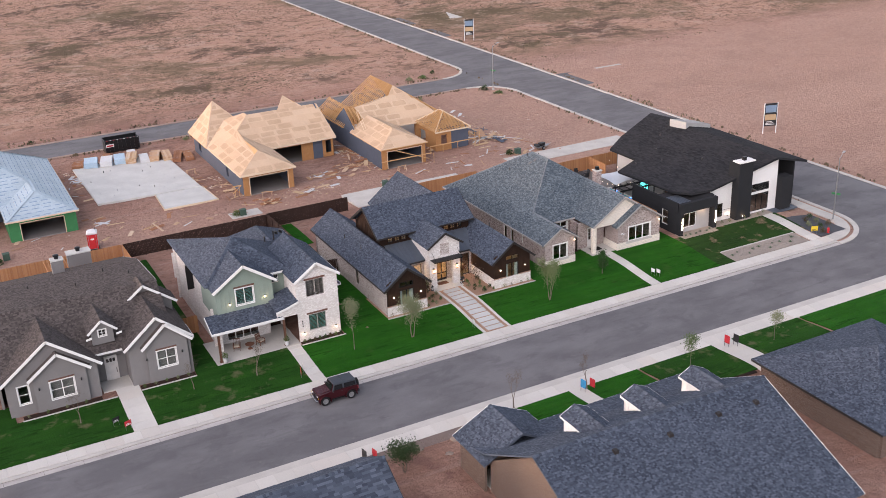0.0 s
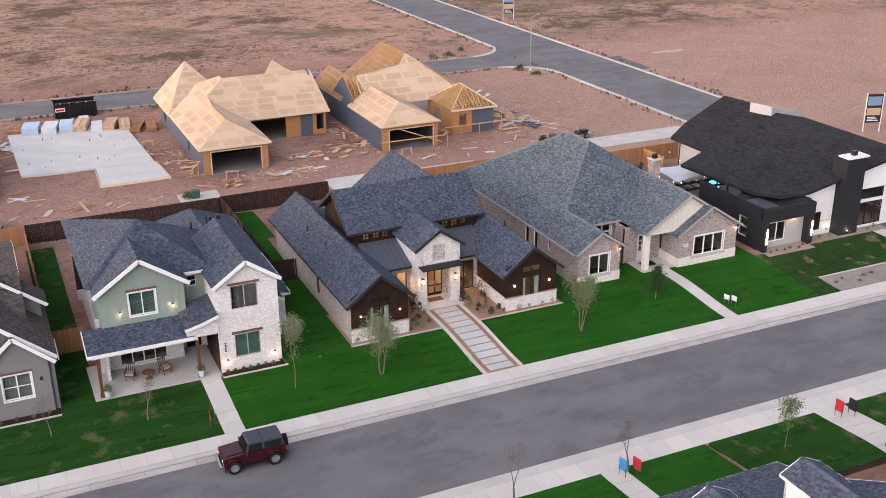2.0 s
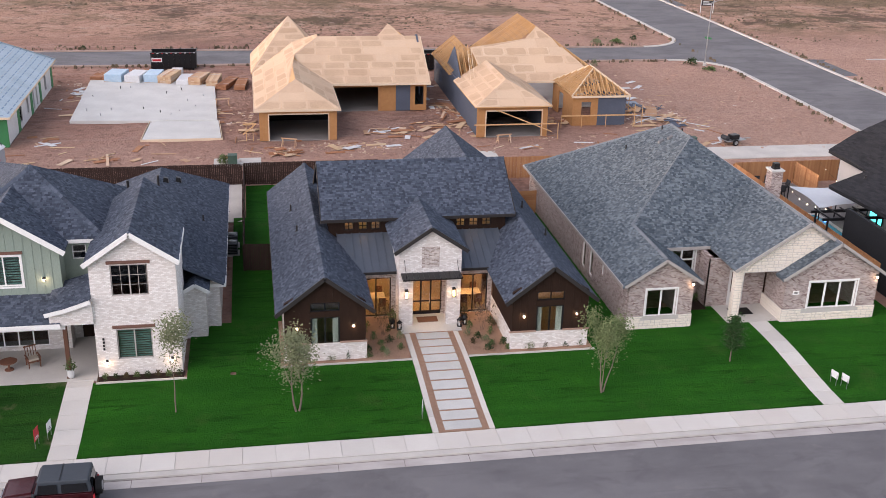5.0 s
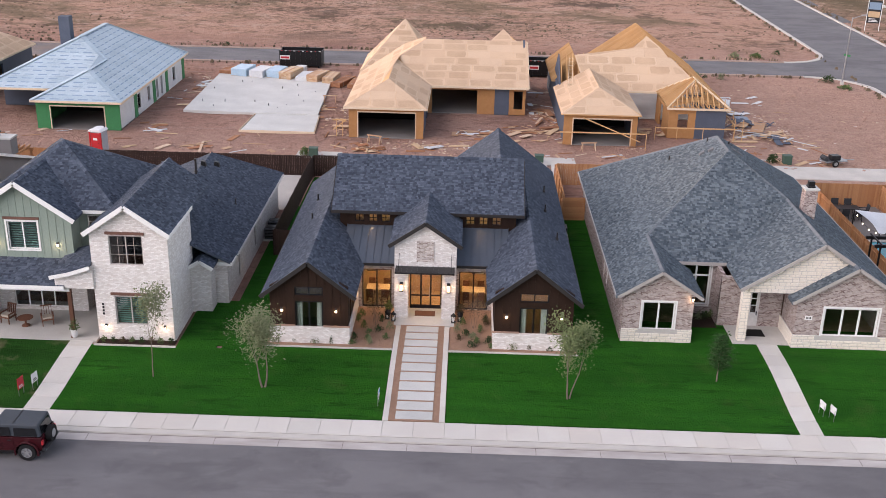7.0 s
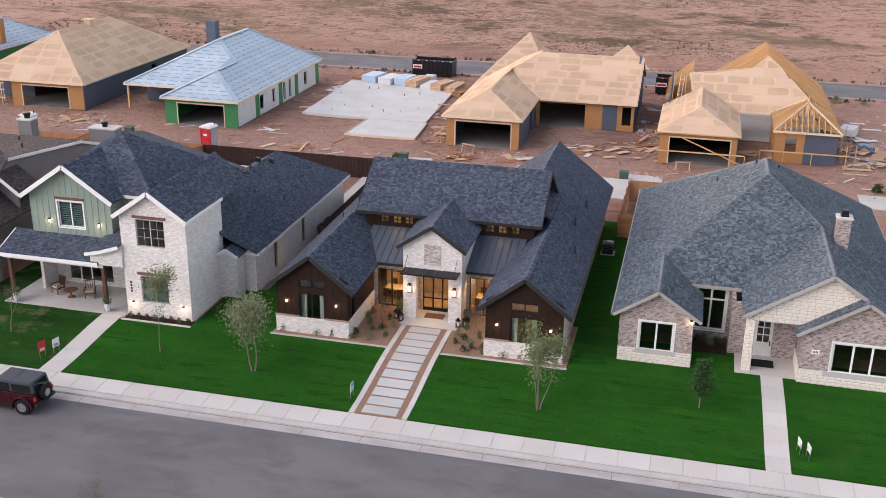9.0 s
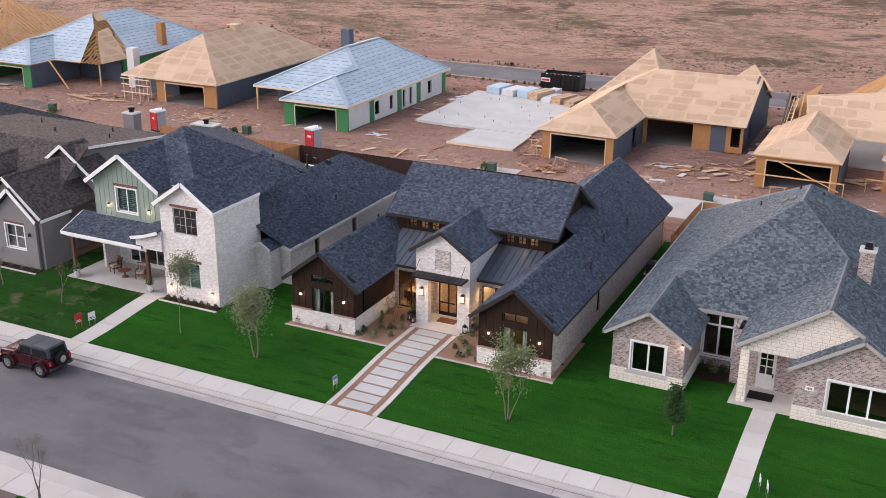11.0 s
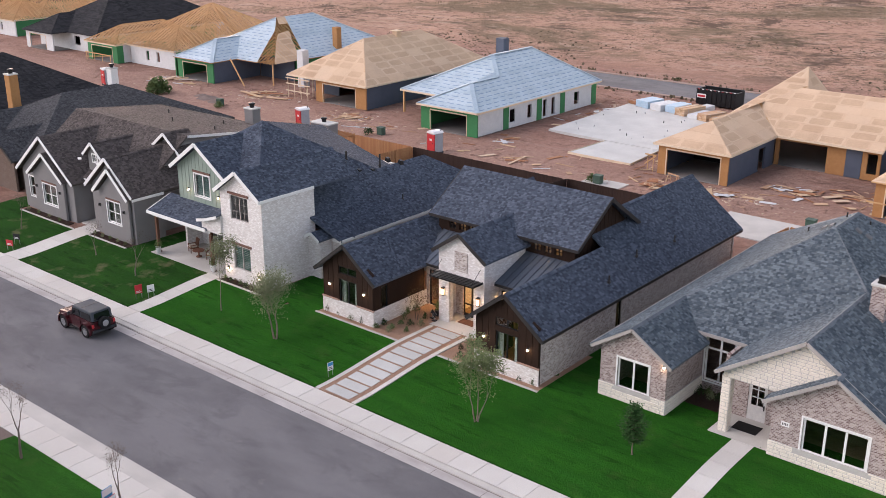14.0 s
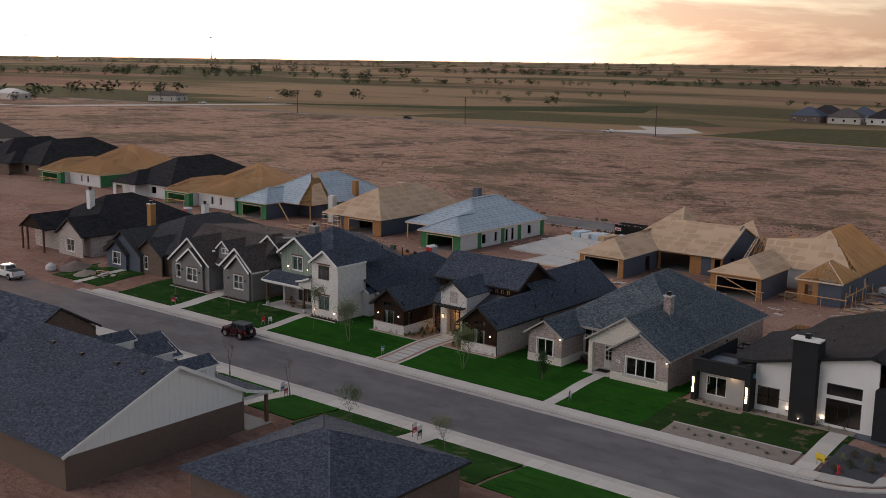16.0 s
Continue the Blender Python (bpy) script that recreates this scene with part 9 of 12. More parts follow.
def pot_plant(x, y, z, h, r, leaf, seed, pot="pot", label="round pale pot with a leafy plant on the porch"):
    t = thing("potted_plant", label, "potted plant", (x, y, z))
    part("pot", Build().lathe((x, y, z), [(r * 0.62, 0), (r * 0.9, 0.12), (r, h * 0.85), (r * 1.06, h), (r * 0.9, h), (r * 0.88, h * 0.9)], 16), pot, t)
    rng = random.Random(seed)
    b = Build()
    for i in range(150):
        a, k = rng.uniform(0, 6.28), rng.uniform(0, 1.2) ** 0.7
        leaf_quad(b, (x + r * 1.2 * k * math.cos(a), y + r * 1.2 * k * math.sin(a), z + h + rng.uniform(0, 0.55) * (1.25 - k * 0.7)), 0.13, rng)
    part("foliage", b, leaf, t)


for s in (-1, 1):
    lantern(s * 1.75, 10.45, 0.5)
    lantern(s * 2.12, 10.7, 0.5)
pot_plant(2.15, 11.15, 0.5, 0.4, 0.17, "leaf_red", 40, "black_metal", "dark pot with a reddish plant beside the entry")
pot_plant(-2.1, 11.15, 0.5, 0.4, 0.17, "leaf", 41, "black_metal", "dark pot with a green plant beside the entry")

# green house
bed(-17.8, -13.55, 6.3, 7.05, "mulch", "dark mulch bed below the white brick wall")
edging(-17.9, 6.24, -13.4, 6.24)
for i in range(8):
    shrub(-17.5 + 0.53 * i, 6.65 + 0.06 * math.sin(i * 3), 0.17, 0.26, ("leaf", "leaf_dark", "leaf_red")[i % 3], "small shrub in dark mulch", 340 + i)
pot_plant(-25.3, 6.75, 0.53, 0.5, 0.2, "leaf", 42)
pot_plant(-19.2, 6.95, 0.53, 0.5, 0.2, "leaf", 43)


def porch_chair(x, y, z, turn, label):
    t = thing("armchair", label, "chair", (0, 0, 0), "chairs on the porch")
    for sx in (-1, 1):
        for sy in (-1, 1):
            part("leg", Build().beam((sx * 0.29, sy * 0.28, 0), (sx * 0.28, sy * 0.27, 0.38), 0.05, 0.05), "wicker", t)
        bevelled(part("arm", Build().box(sx * 0.31 - 0.045, -0.3, 0.56, sx * 0.31 + 0.045, 0.3, 0.61), "wicker", t), 0.015)
        part("arm_post", Build().box(sx * 0.31 - 0.025, -0.29, 0.38, sx * 0.31 + 0.025, -0.24, 0.56), "wicker", t)
    part("seat", Build().box(-0.33, -0.32, 0.33, 0.33, 0.32, 0.4), "wicker", t)
    bevelled(part("cushion", Build().box(-0.27, -0.3, 0.4, 0.27, 0.24, 0.51), "cushion", t, "pale seat cushion"), 0.04)
    for i in range(5):
        u = -0.26 + 0.13 * i
        part("back_slat", Build().beam((u, 0.26, 0.4), (u, 0.4, 0.98), 0.09, 0.025, (1, 0, 0)), "wicker", t)
    part("top_rail", Build().beam((-0.32, 0.41, 0.98), (0.32, 0.41, 0.98), 0.05, 0.07), "wicker", t)
    t.location, t.rotation_euler = (x, y, z), (0, 0, radians(turn))


porch_chair(-23.6, 8.6, 0.53, -20, "brown wooden armchair with a pale cushion")
porch_chair(-21.3, 8.5, 0.53, 25, "brown wooden armchair with a pale cushion")
t_ = thing("side_table", "small round brown table between two porch armchairs", "table", (-22.45, 8.2, 0.53))
part("tabletop", Build().lathe((-22.45, 8.2, 0.53), [(0.42, 0.46), (0.44, 0.48), (0.44, 0.5), (0.42, 0.51)], 20), "wicker", t_)
part("pedestal", Build().lathe((-22.45, 8.2, 0.53), [(0.24, 0), (0.22, 0.04), (0.06, 0.08), (0.05, 0.44), (0.16, 0.46)], 14), "wicker", t_)

# stucco house
bed(-33.2, -28.3, 5.95, 6.7, "mulch", "dark mulch bed below the gray stucco wall")
edging(-33.25, 5.88, -28.25, 5.88)
bed(-43.2, -36.6, 5.95, 6.7, "mulch", "dark mulch bed below the gray stucco wall")
edging(-43.3, 5.88, -35.4, 5.88)
for i in range(9):
    x = (-32.9 + 1.0 * i) if i < 5 else (-42.8 + 1.6 * (i - 5))
    shrub(x, 6.3, 0.16, 0.24, ("leaf", "leaf_pale")[i % 2], "small shrub in dark mulch", 360 + i, 110)
# brick house
bed(15.25, 17.15, 10.9, 12.9, "mulch", "dark mulch bed in the recess of the brick house")
for i in range(5):
    shrub(15.5 + 0.38 * i, 12.2 + 0.2 * math.sin(2 * i), 0.26, 0.42, ("leaf_dark", "leaf", "leaf_pale")[i % 3], "rounded green shrub beside a brick wall", 380 + i, 220)
pot_plant(21.7, 10.2, 0.5, 0.4, 0.17, "leaf_red", 44)
# black house
bed(30.5, 41.5, 0.1, 2.55, "gravel_tan", "tan gravel strip with succulents beside the pavement", 0.04)
edging(30.5, 2.6, 41.5, 2.6)
bed(29.3, 34.4, 7.2, 8.9, "gravel_tan", "tan gravel bed before the gray house wing", 0.04)
bed(34.4, 43.6, 8.0, 9.4, "gravel_tan", "tan gravel bed before the black house", 0.04)
bed(43.6, 47.6, 0.3, 6.0, "gravel_dark", "dark slate gravel bed at the street corner", 0.04)
path("path", 41.8, 43.3, 0.0, 8.0, "pale concrete path to the black house")
for i in range(10):
    rosette(31.2 + 1.02 * i, 1.35 + 0.5 * math.sin(2.2 * i), 0.3 + 0.07 * math.sin(5 * i), "gray-green spiky succulent in tan gravel", 400 + i)
for i in range(6):
    rosette(30.0 + 0.75 * i, 7.9 + 0.3 * math.sin(3 * i), 0.28, "gray-green spiky succulent in tan gravel", 420 + i)
for i in range(8):
    shrub(35.0 + 1.1 * i, 8.6 + 0.25 * math.sin(3 * i), 0.22, 0.35, ("leaf_pale", "leaf")[i % 2], "small shrub in tan gravel", 430 + i, 120)
for i, (x, y) in enumerate([(44.6, 1.0), (45.4, 2.2), (46.2, 3.6), (45.0, 4.2), (46.6, 5.0), (44.4, 3.1), (46.9, 2.4)]):
    shrub(x, y, 0.36, 0.5, ("leaf_red", "leaf_dark", "leaf_pale")[i % 3], "low shrub in the corner gravel bed", 445 + i, 200)

# street trees
def oval_tree(x, y, h, label, seed):
    """A straight stem with short limbs and a dense oval crown."""
    rng = random.Random(seed)
    z = gz(x, y)
    t = thing("tree", label, "tree", (x, y, z))
    b = Build().tube((x, y, z - 0.05), (x, y, z + h * 0.9), 0.045, 0.012, 7)
    c = Build()
    for i in range(40):
        u = 0.3 + 0.68 * i / 40
        r = 0.66 * math.sin(math.pi * min(1.0, max(0.05, (u - 0.2) / 0.84))) ** 0.75 * (1.25 - 0.75 * u) / 0.8 * rng.uniform(0.7, 1.12)
        a = 2.4 * i
        p, q = Vector((x, y, z + h * u - 0.12)), Vector((x + r * math.cos(a), y + r * math.sin(a), z + h * u + 0.1))
        b.tube(p, q, 0.014, 0.006, 4, caps=False)
        for j in range(62):
            s = p.lerp(q, rng.uniform(0.15, 1.1))
            leaf_quad(c, s + Vector((rng.gauss(0, 0.085), rng.gauss(0, 0.085), rng.gauss(0, 0.09))), rng.uniform(0.09, 0.16), rng)
    part("trunk", b, "bark", t)
    part("crown", c, "leaf_fresh", t, "dense green crown")


tree(-13.8, 3.3, 4.8, "slim young street tree with sparse pale leaves", "leaf_pale", 640, 1, 21, 0.36, 0.04, 0.13, 0.45, 0.42)
tree(-7.9, 2.7, 4.3, "two-stemmed young tree with pale feathery leaves", "leaf_pale", 1500, 2, 22, 0.62, 0.075, 0.12, 0.4, 0.34, clump=0.3)
tree(7.8, 2.6, 4.4, "multi-stemmed young tree with green leaves", "leaf_mid", 1500, 3, 23, 0.25, 0.07, 0.12, 0.6, 0.34, clump=0.24)
oval_tree(15.8, 4.6, 2.75, "small dark oval young tree on the lawn", 24)
tree(-23.4, 3.4, 3.4, "nearly bare young tree on the lawn", "twig", 170, 1, 25, 0.5, 0.06, 0.06, 0.4, 0.36, clump=0.14)
tree(-29.1, 3.9, 2.9, "bare young tree on the lawn", "twig", 130, 1, 26, 0.5, 0.055, 0.06, 0.4, 0.36, clump=0.14)
tree(-39.0, 3.5, 3.0, "bare young tree on the lawn", "twig", 130, 1, 27, 0.5, 0.055, 0.06, 0.4, 0.36, clump=0.14)
tree(0.8, -13.9, 3.6, "bare twiggy young tree across the street", "twig", 210, 1, 28, 0.42, 0.085, 0.06, 0.6, 0.36, clump=0.13)
tree(-6.9, -14.4, 4.4, "bare twiggy young tree across the street", "twig", 210, 1, 29, 0.42, 0.09, 0.06, 0.6, 0.36, clump=0.13)
tree(10.5, -16.0, 3.4, "small young tree with thin leaves", "leaf", 420, 1, 30, 0.5, 0.04, 0.12, 0.35, 0.42)
tree(20.5, -16.0, 3.0, "small young tree with thin leaves", "leaf_pale", 300, 1, 31, 0.5, 0.04, 0.12, 0.35, 0.42)
tree(-18.5, -17.3, 2.6, "bushy dark multi-stem tree in brown gravel", "leaf_dark", 900, 4, 32, 0.6, 0.06, 0.14, 0.1, 0.35)


def grass_blades():
    """Tufts standing up from the lawns nearest the street."""
    rng = random.Random(77)
    b = Build()
    for x0, x1, y0, y1, n in ((-10.8, -1.7, 0.1, 6.6, 5200), (1.7, 9.8, 0.1, 6.6, 5000), (9.8, 18.8, 0.1, 9.5, 6000), (20.2, 28.3, 0.1, 9.5, 5000), (-18.0, -10.9, 0.1, 6.2, 4500), (-28.1, -19.4, 0.1, 6.3, 3500), (-43.5, -28.4, 0.1, 5.8, 3500), (28.6, 43.5, 2.7, 7.8, 2600)):
        for i in range(int(n * 0.14)):
            x, y = rng.uniform(x0, x1), rng.uniform(y0, y1)
            if -35.4 < x < -33.2:
                continue
            z = gz(x, y) + 0.02
            a, h, w = rng.uniform(0, 3.14), rng.uniform(0.03, 0.06), rng.uniform(0.03, 0.06)
            dx, dy = w * math.cos(a), w * math.sin(a)
            k = len(b.v)
            lx, ly = rng.uniform(-0.05, 0.05), rng.uniform(-0.05, 0.05)
            b.v += [(x - dx, y - dy, z), (x + dx, y + dy, z), (x + lx, y + ly, z + h)]
            b.f.append((k, k + 1, k + 2))
        # dense edge row, added to draw the dark shadow line beside the pavement
        x = x0
        while x < x1:
            x += rng.uniform(0.03, 0.07)
            y, h, w = y0 - 0.06 + rng.uniform(-0.02, 0.05), rng.uniform(0.04, 0.09), rng.uniform(0.03, 0.06)
            if y0 > 1 or -35.4 < x < -33.2:
                continue
            z, k = gz(x, y) + 0.02, len(b.v)
            b.v += [(x - w, y, z), (x + w, y + rng.uniform(-0.02, 0.02), z), (x + rng.uniform(-0.03, 0.03), y - rng.uniform(0.0, 0.05), z + h)]
            b.f.append((k, k + 1, k + 2))
    solid("grass", b, "grass_tuft", "short green grass tufts on the front lawns", "grass", kind="stuff", at=(0, 0, 0))


MAT["grass_tuft"] = pieces("grass_tuft", [(0.011, 0.07, 0.007), (0.014, 0.085, 0.009), (0.009, 0.055, 0.006), (0.016, 0.08, 0.01)], s2=20, rough=0.9)
grass_blades()

# ---- vehicles ----
def cut_profile(pts, y0, y1):
    """A side outline (along, up) given width."""
    return Build().prism([(p[0], y0, p[1]) for p in pts], (0, y1 - y0, 0))


def half_disc(cx, cz, r, n=10, a0=180, a1=0):
    return [(cx + r * math.cos(radians(a0 + (a1 - a0) * i / n)), cz + r * math.sin(radians(a0 + (a1 - a0) * i / n))) for i in range(n + 1)]


def wheel(t, x, y, r, w, side, spokes=5, rim_mat="rim"):
    """side: +1 or -1, the way the outer face looks along y."""
    def ring(prof, n=28):
        b = Build()
        for rr, d in prof:
            b.v += [(x + rr * math.cos(2 * math.pi * i / n), y + side * d, r + rr * math.sin(2 * math.pi * i / n)) for i in range(n)]
        for j in range(len(prof) - 1):
            b.f += [(j * n + i, j * n + (i + 1) % n, (j + 1) * n + (i + 1) % n, (j + 1) * n + i) for i in range(n)]
        return b
    h = w / 2
    ty = part("wheel", ring([(r * 0.6, -h), (r * 0.93, -h), (r, -h * 0.75), (r, h * 0.75), (r * 0.93, h), (r * 0.6, h), (r * 0.6, -h)]), "rubber", t, "black tyre")
    part("rim", ring([(r * 0.6, -h * 0.9), (r * 0.6, h * 0.95), (r * 0.54, h * 0.95), (r * 0.5, h * 0.3), (0.01, h * 0.25)]), rim_mat, ty, "silver rim")
    for i in range(spokes):
        a = 2 * math.pi * i / spokes + 0.3
        part("spoke", Build().beam((x, y + side * h * 0.6, r), (x + r * 0.55 * math.cos(a), y + side * h * 0.75, r + r * 0.55 * math.sin(a)), r * 0.2, r * 0.12, (0, 1, 0)), rim_mat, ty)
    part("hub", Build().tube((x, y + side * h * 0.3, r), (x, y + side * h * 0.85, r), r * 0.14, r * 0.1, 12), rim_mat, ty)


def off_roader(x, y, turn):
    """Built with its nose along +x, then turned."""
    t = thing("off_roader", "dark maroon two-door off-road car parked by the kerb", "car", (0, 0, 0))
    r, fx, rx, hw = 0.42, 1.2, -1.22, 0.78
    # tub with wheel openings
    tub = [(-1.86, 0.5)] + half_disc(rx, 0.42, 0.5) + half_disc(fx, 0.42, 0.5) + [(1.75, 0.5), (1.78, 0.92), (1.74, 1.06), (0.52, 1.16), (0.5, 1.14), (-1.9, 1.12), (-1.92, 0.6)]
    bevelled(part("body", cut_profile(tub, -hw, hw), "car_red", t, "dark maroon body"), 0.03)
    bevelled(part("hood", cut_profile([(0.56, 1.12), (1.72, 1.02), (1.7, 1.09), (1.2, 1.16), (0.58, 1.21)], -0.56, 0.56), "car_red", t), 0.03)
    for s in (-1, 1):
        for cx in (fx, rx):
            o = half_disc(cx, 0.42, 0.58, 9, 195, -15)
            i_ = half_disc(cx, 0.42, 0.5, 9, -15, 195)
            y0, y1 = sorted((s * 0.74, s * 0.95))
            bevelled(part("fender_flare", cut_profile(o + i_, y0, y1), "car_red", t), 0.02)
        y0, y1 = sorted((s * 0.785, s * 0.8))
        d = part("door", cut_profile([(-0.62, 0.58), (0.42, 0.58), (0.44, 1.1), (-0.6, 1.1)], y0, y1), "car_red", t)
        part("door_handle", Build().box(-0.5, min(s * 0.8, s * 0.83), 0.98, -0.36, max(s * 0.8, s * 0.83), 1.02), "black_metal", d)
        part("side_step", Build().beam((-0.62, s * 0.82, 0.42), (0.6, s * 0.82, 0.42), 0.12, 0.06), "black_metal", t)
        m = part("mirror", Build().box(0.4, min(s * 0.8, s * 1.0), 1.12, 0.5, max(s * 0.8, s * 1.0), 1.3), "soft_top", t)
        y0, y1 = sorted((s * 0.73, s * 0.745))
        part("door_window", cut_profile([(-0.5, 1.18), (0.32, 1.18), (0.22, 1.62), (-0.48, 1.62)], y0, y1), "car_glass", t)
        part("rear_window", cut_profile([(-1.72, 1.2), (-0.66, 1.2), (-0.66, 1.6), (-1.66, 1.6)], y0, y1), "car_glass", t)
        hl = part("headlight", Build().tube((1.74, s * 0.52, 0.86), (1.81, s * 0.52, 0.86), 0.105, 0.1, 16), "chrome", t)
        part("lens", Build().tube((1.81, s * 0.52, 0.86), (1.825, s * 0.52, 0.86), 0.085, 0.08, 16), "white_plastic", hl)
        part("indicator", Build().tube((1.8, s * 0.78, 0.8), (1.83, s * 0.78, 0.8), 0.045, 0.04, 10), "yellow", t)
        part("tail_light", Build().box(-1.96, min(s * 0.66, s * 0.8), 0.78, -1.9, max(s * 0.66, s * 0.8), 1.0), "sign_red", t)
    part("grille", Build().box(1.76, -0.62, 0.6, 1.8, 0.62, 1.0), "car_red", t)
    for i in range(7):
        part("grille_slot", Build().box(1.795, -0.33 + 0.105 * i - 0.03, 0.66, 1.806, -0.33 + 0.105 * i + 0.03, 0.94), "sign_black", t)
    bevelled(part("front_bumper", Build().box(1.84, -0.82, 0.46, 2.02, 0.82, 0.64), "chrome", t, "silver front bumper"), 0.03)
    part("bumper_bracket", Build().box(1.72, -0.45, 0.5, 1.85, 0.45, 0.6), "black_metal", t)
    bevelled(part("rear_bumper", Build().box(-2.06, -0.8, 0.46, -1.9, 0.8, 0.62), "soft_top", t), 0.03)
    ws = Build().hexa([(0.56, -0.72, 1.14), (0.56, 0.72, 1.14), (0.5, 0.72, 1.14), (0.5, -0.72, 1.14), (0.3, -0.64, 1.7), (0.3, 0.64, 1.7), (0.24, 0.64, 1.7), (0.24, -0.64, 1.7)])
    w_ = part("windscreen_frame", ws, "car_red", t)
    part("windscreen", Build().hexa([(0.57, -0.62, 1.2), (0.57, 0.62, 1.2), (0.53, 0.62, 1.2), (0.53, -0.62, 1.2), (0.345, -0.56, 1.66), (0.345, 0.56, 1.66), (0.3, 0.56, 1.66), (0.3, -0.56, 1.66)]), "car_glass", w_)
    top = Build().hexa([(0.5, -0.735, 1.13), (0.5, 0.735, 1.13), (-1.86, 0.735, 1.13), (-1.86, -0.735, 1.13), (0.28, -0.66, 1.76), (0.28, 0.66, 1.76), (-1.76, 0.66, 1.74), (-1.76, -0.66, 1.74)])
    bevelled(part("hard_top", top, "jeep_top", t, "charcoal hard top"), 0.07, 3)
    part("roof_seam", Build().box(-0.62, -0.63, 1.75, -0.58, 0.63, 1.765), "black_metal", t)
    part("rear_glass", Build().hexa([(-1.86, -0.55, 1.2), (-1.86, 0.55, 1.2), (-1.83, 0.55, 1.2), (-1.83, -0.55, 1.2), (-1.8, -0.5, 1.62), (-1.8, 0.5, 1.62), (-1.77, 0.5, 1.62), (-1.77, -0.5, 1.62)]), "car_glass", t)
    for cx in (fx, rx):
        for s in (-1, 1):
            wheel(t, cx, s * 0.8, r, 0.25, s)
    sp = part("spare_wheel", Build().tube((-1.94, 0.0, 0.98), (-2.18, 0.0, 0.98), 0.38, 0.38, 26), "rubber", t, "black spare tyre on the rear")
    part("rim", Build().tube((-2.17, 0.0, 0.98), (-2.2, 0.0, 0.98), 0.22, 0.18, 20), "rim", sp)
    part("underbody", Build().box(-1.8, -0.6, 0.35, 1.7, 0.6, 0.55), "black_metal", t)
    t.location, t.rotation_euler = (x, y, -0.1), (0, 0, radians(turn))


off_roader(-18.6, -3.45, 180)


def pickup(x, y, turn):
    t = thing("pickup", "white crew-cab pickup with a black bed cover", "truck", (0, 0, 0))
    r, fx, rx, hw = 0.41, 1.85, -1.85, 0.95
    low = [(-2.95, 0.55)] + half_disc(rx, 0.44, 0.52) + half_disc(fx, 0.44, 0.52) + [(2.75, 0.5), (2.9, 0.7), (2.86, 1.08), (1.3, 1.24), (-2.95, 1.24)]
    bevelled(part("body", cut_profile(low, -hw, hw), "car_white", t, "white painted body"), 0.05)
    cab = Build().hexa([(1.35, -0.9, 1.22), (1.35, 0.9, 1.22), (-1.02, 0.9, 1.22), (-1.02, -0.9, 1.22), (0.55, -0.76, 1.9), (0.55, 0.76, 1.9), (-0.85, 0.76, 1.9), (-0.85, -0.76, 1.9)])
    bevelled(part("cab", cab, "car_white", t), 0.06, 3)
    part("windscreen", Build().hexa([(1.27, -0.78, 1.29), (1.27, 0.78, 1.29), (1.23, 0.78, 1.29), (1.23, -0.78, 1.29), (0.66, -0.68, 1.84), (0.66, 0.68, 1.84), (0.6, 0.68, 1.84), (0.6, -0.68, 1.84)]), "car_glass", t)
    part("rear_glass", Build().hexa([(-1.04, -0.7, 1.35), (-1.04, 0.7, 1.35), (-0.98, 0.7, 1.35), (-0.98, -0.7, 1.35), (-0.9, -0.62, 1.78), (-0.9, 0.62, 1.78), (-0.86, 0.62, 1.78), (-0.86, -0.62, 1.78)]), "car_glass", t)
    for s in (-1, 1):
        for u0, u1, k0, k1 in ((0.18, 1.0, 0.14, 0.52), (-0.82, 0.08, -0.74, 0.06)):
            part("side_window", Build().hexa([(u0, s * 0.9, 1.3), (u1, s * 0.9, 1.3), (u1, s * 0.86, 1.3), (u0, s * 0.86, 1.3), (k0, s * 0.79, 1.8), (k1, s * 0.79, 1.8), (k1, s * 0.75, 1.8), (k0, s * 0.75, 1.8)]), "car_glass", t)
        for cx in (fx, rx):
            wheel(t, cx, s * 0.84, r, 0.27, s, 6)
            y0, y1 = sorted((s * 0.9, s * 0.98))
            bevelled(part("wheel_arch", cut_profile(half_disc(cx, 0.44, 0.6, 9) + half_disc(cx, 0.44, 0.52, 9, 0, 180), y0, y1), "car_white", t), 0.02)
        part("headlight", Build().box(2.82, min(s * 0.62, s * 0.93), 0.86, 2.92, max(s * 0.62, s * 0.93), 1.04), "chrome", t)
        part("tail_light", Build().box(-2.98, min(s * 0.82, s * 0.94), 0.85, -2.93, max(s * 0.82, s * 0.94), 1.18), "sign_red", t)
        part("mirror", Build().box(1.0, min(s * 0.92, s * 1.14), 1.25, 1.12, max(s * 0.92, s * 1.14), 1.45), "soft_top", t)
    part("grille", Build().box(2.86, -0.58, 0.72, 2.92, 0.58, 1.04), "black_metal", t)
    bevelled(part("front_bumper", Build().box(2.78, -0.95, 0.42, 3.0, 0.95, 0.66), "chrome", t), 0.04)
    bevelled(part("rear_bumper", Build().box(-3.12, -0.9, 0.46, -2.95, 0.9, 0.66), "chrome", t), 0.03)
    bevelled(part("bed_cover", Build().box(-2.9, -0.86, 1.235, -1.08, 0.86, 1.29), "soft_top", t, "black soft bed cover"), 0.02)
    t.location, t.rotation_euler = (x, y, -0.1), (0, 0, radians(turn))


pickup(-65.5, -4.3, 180)


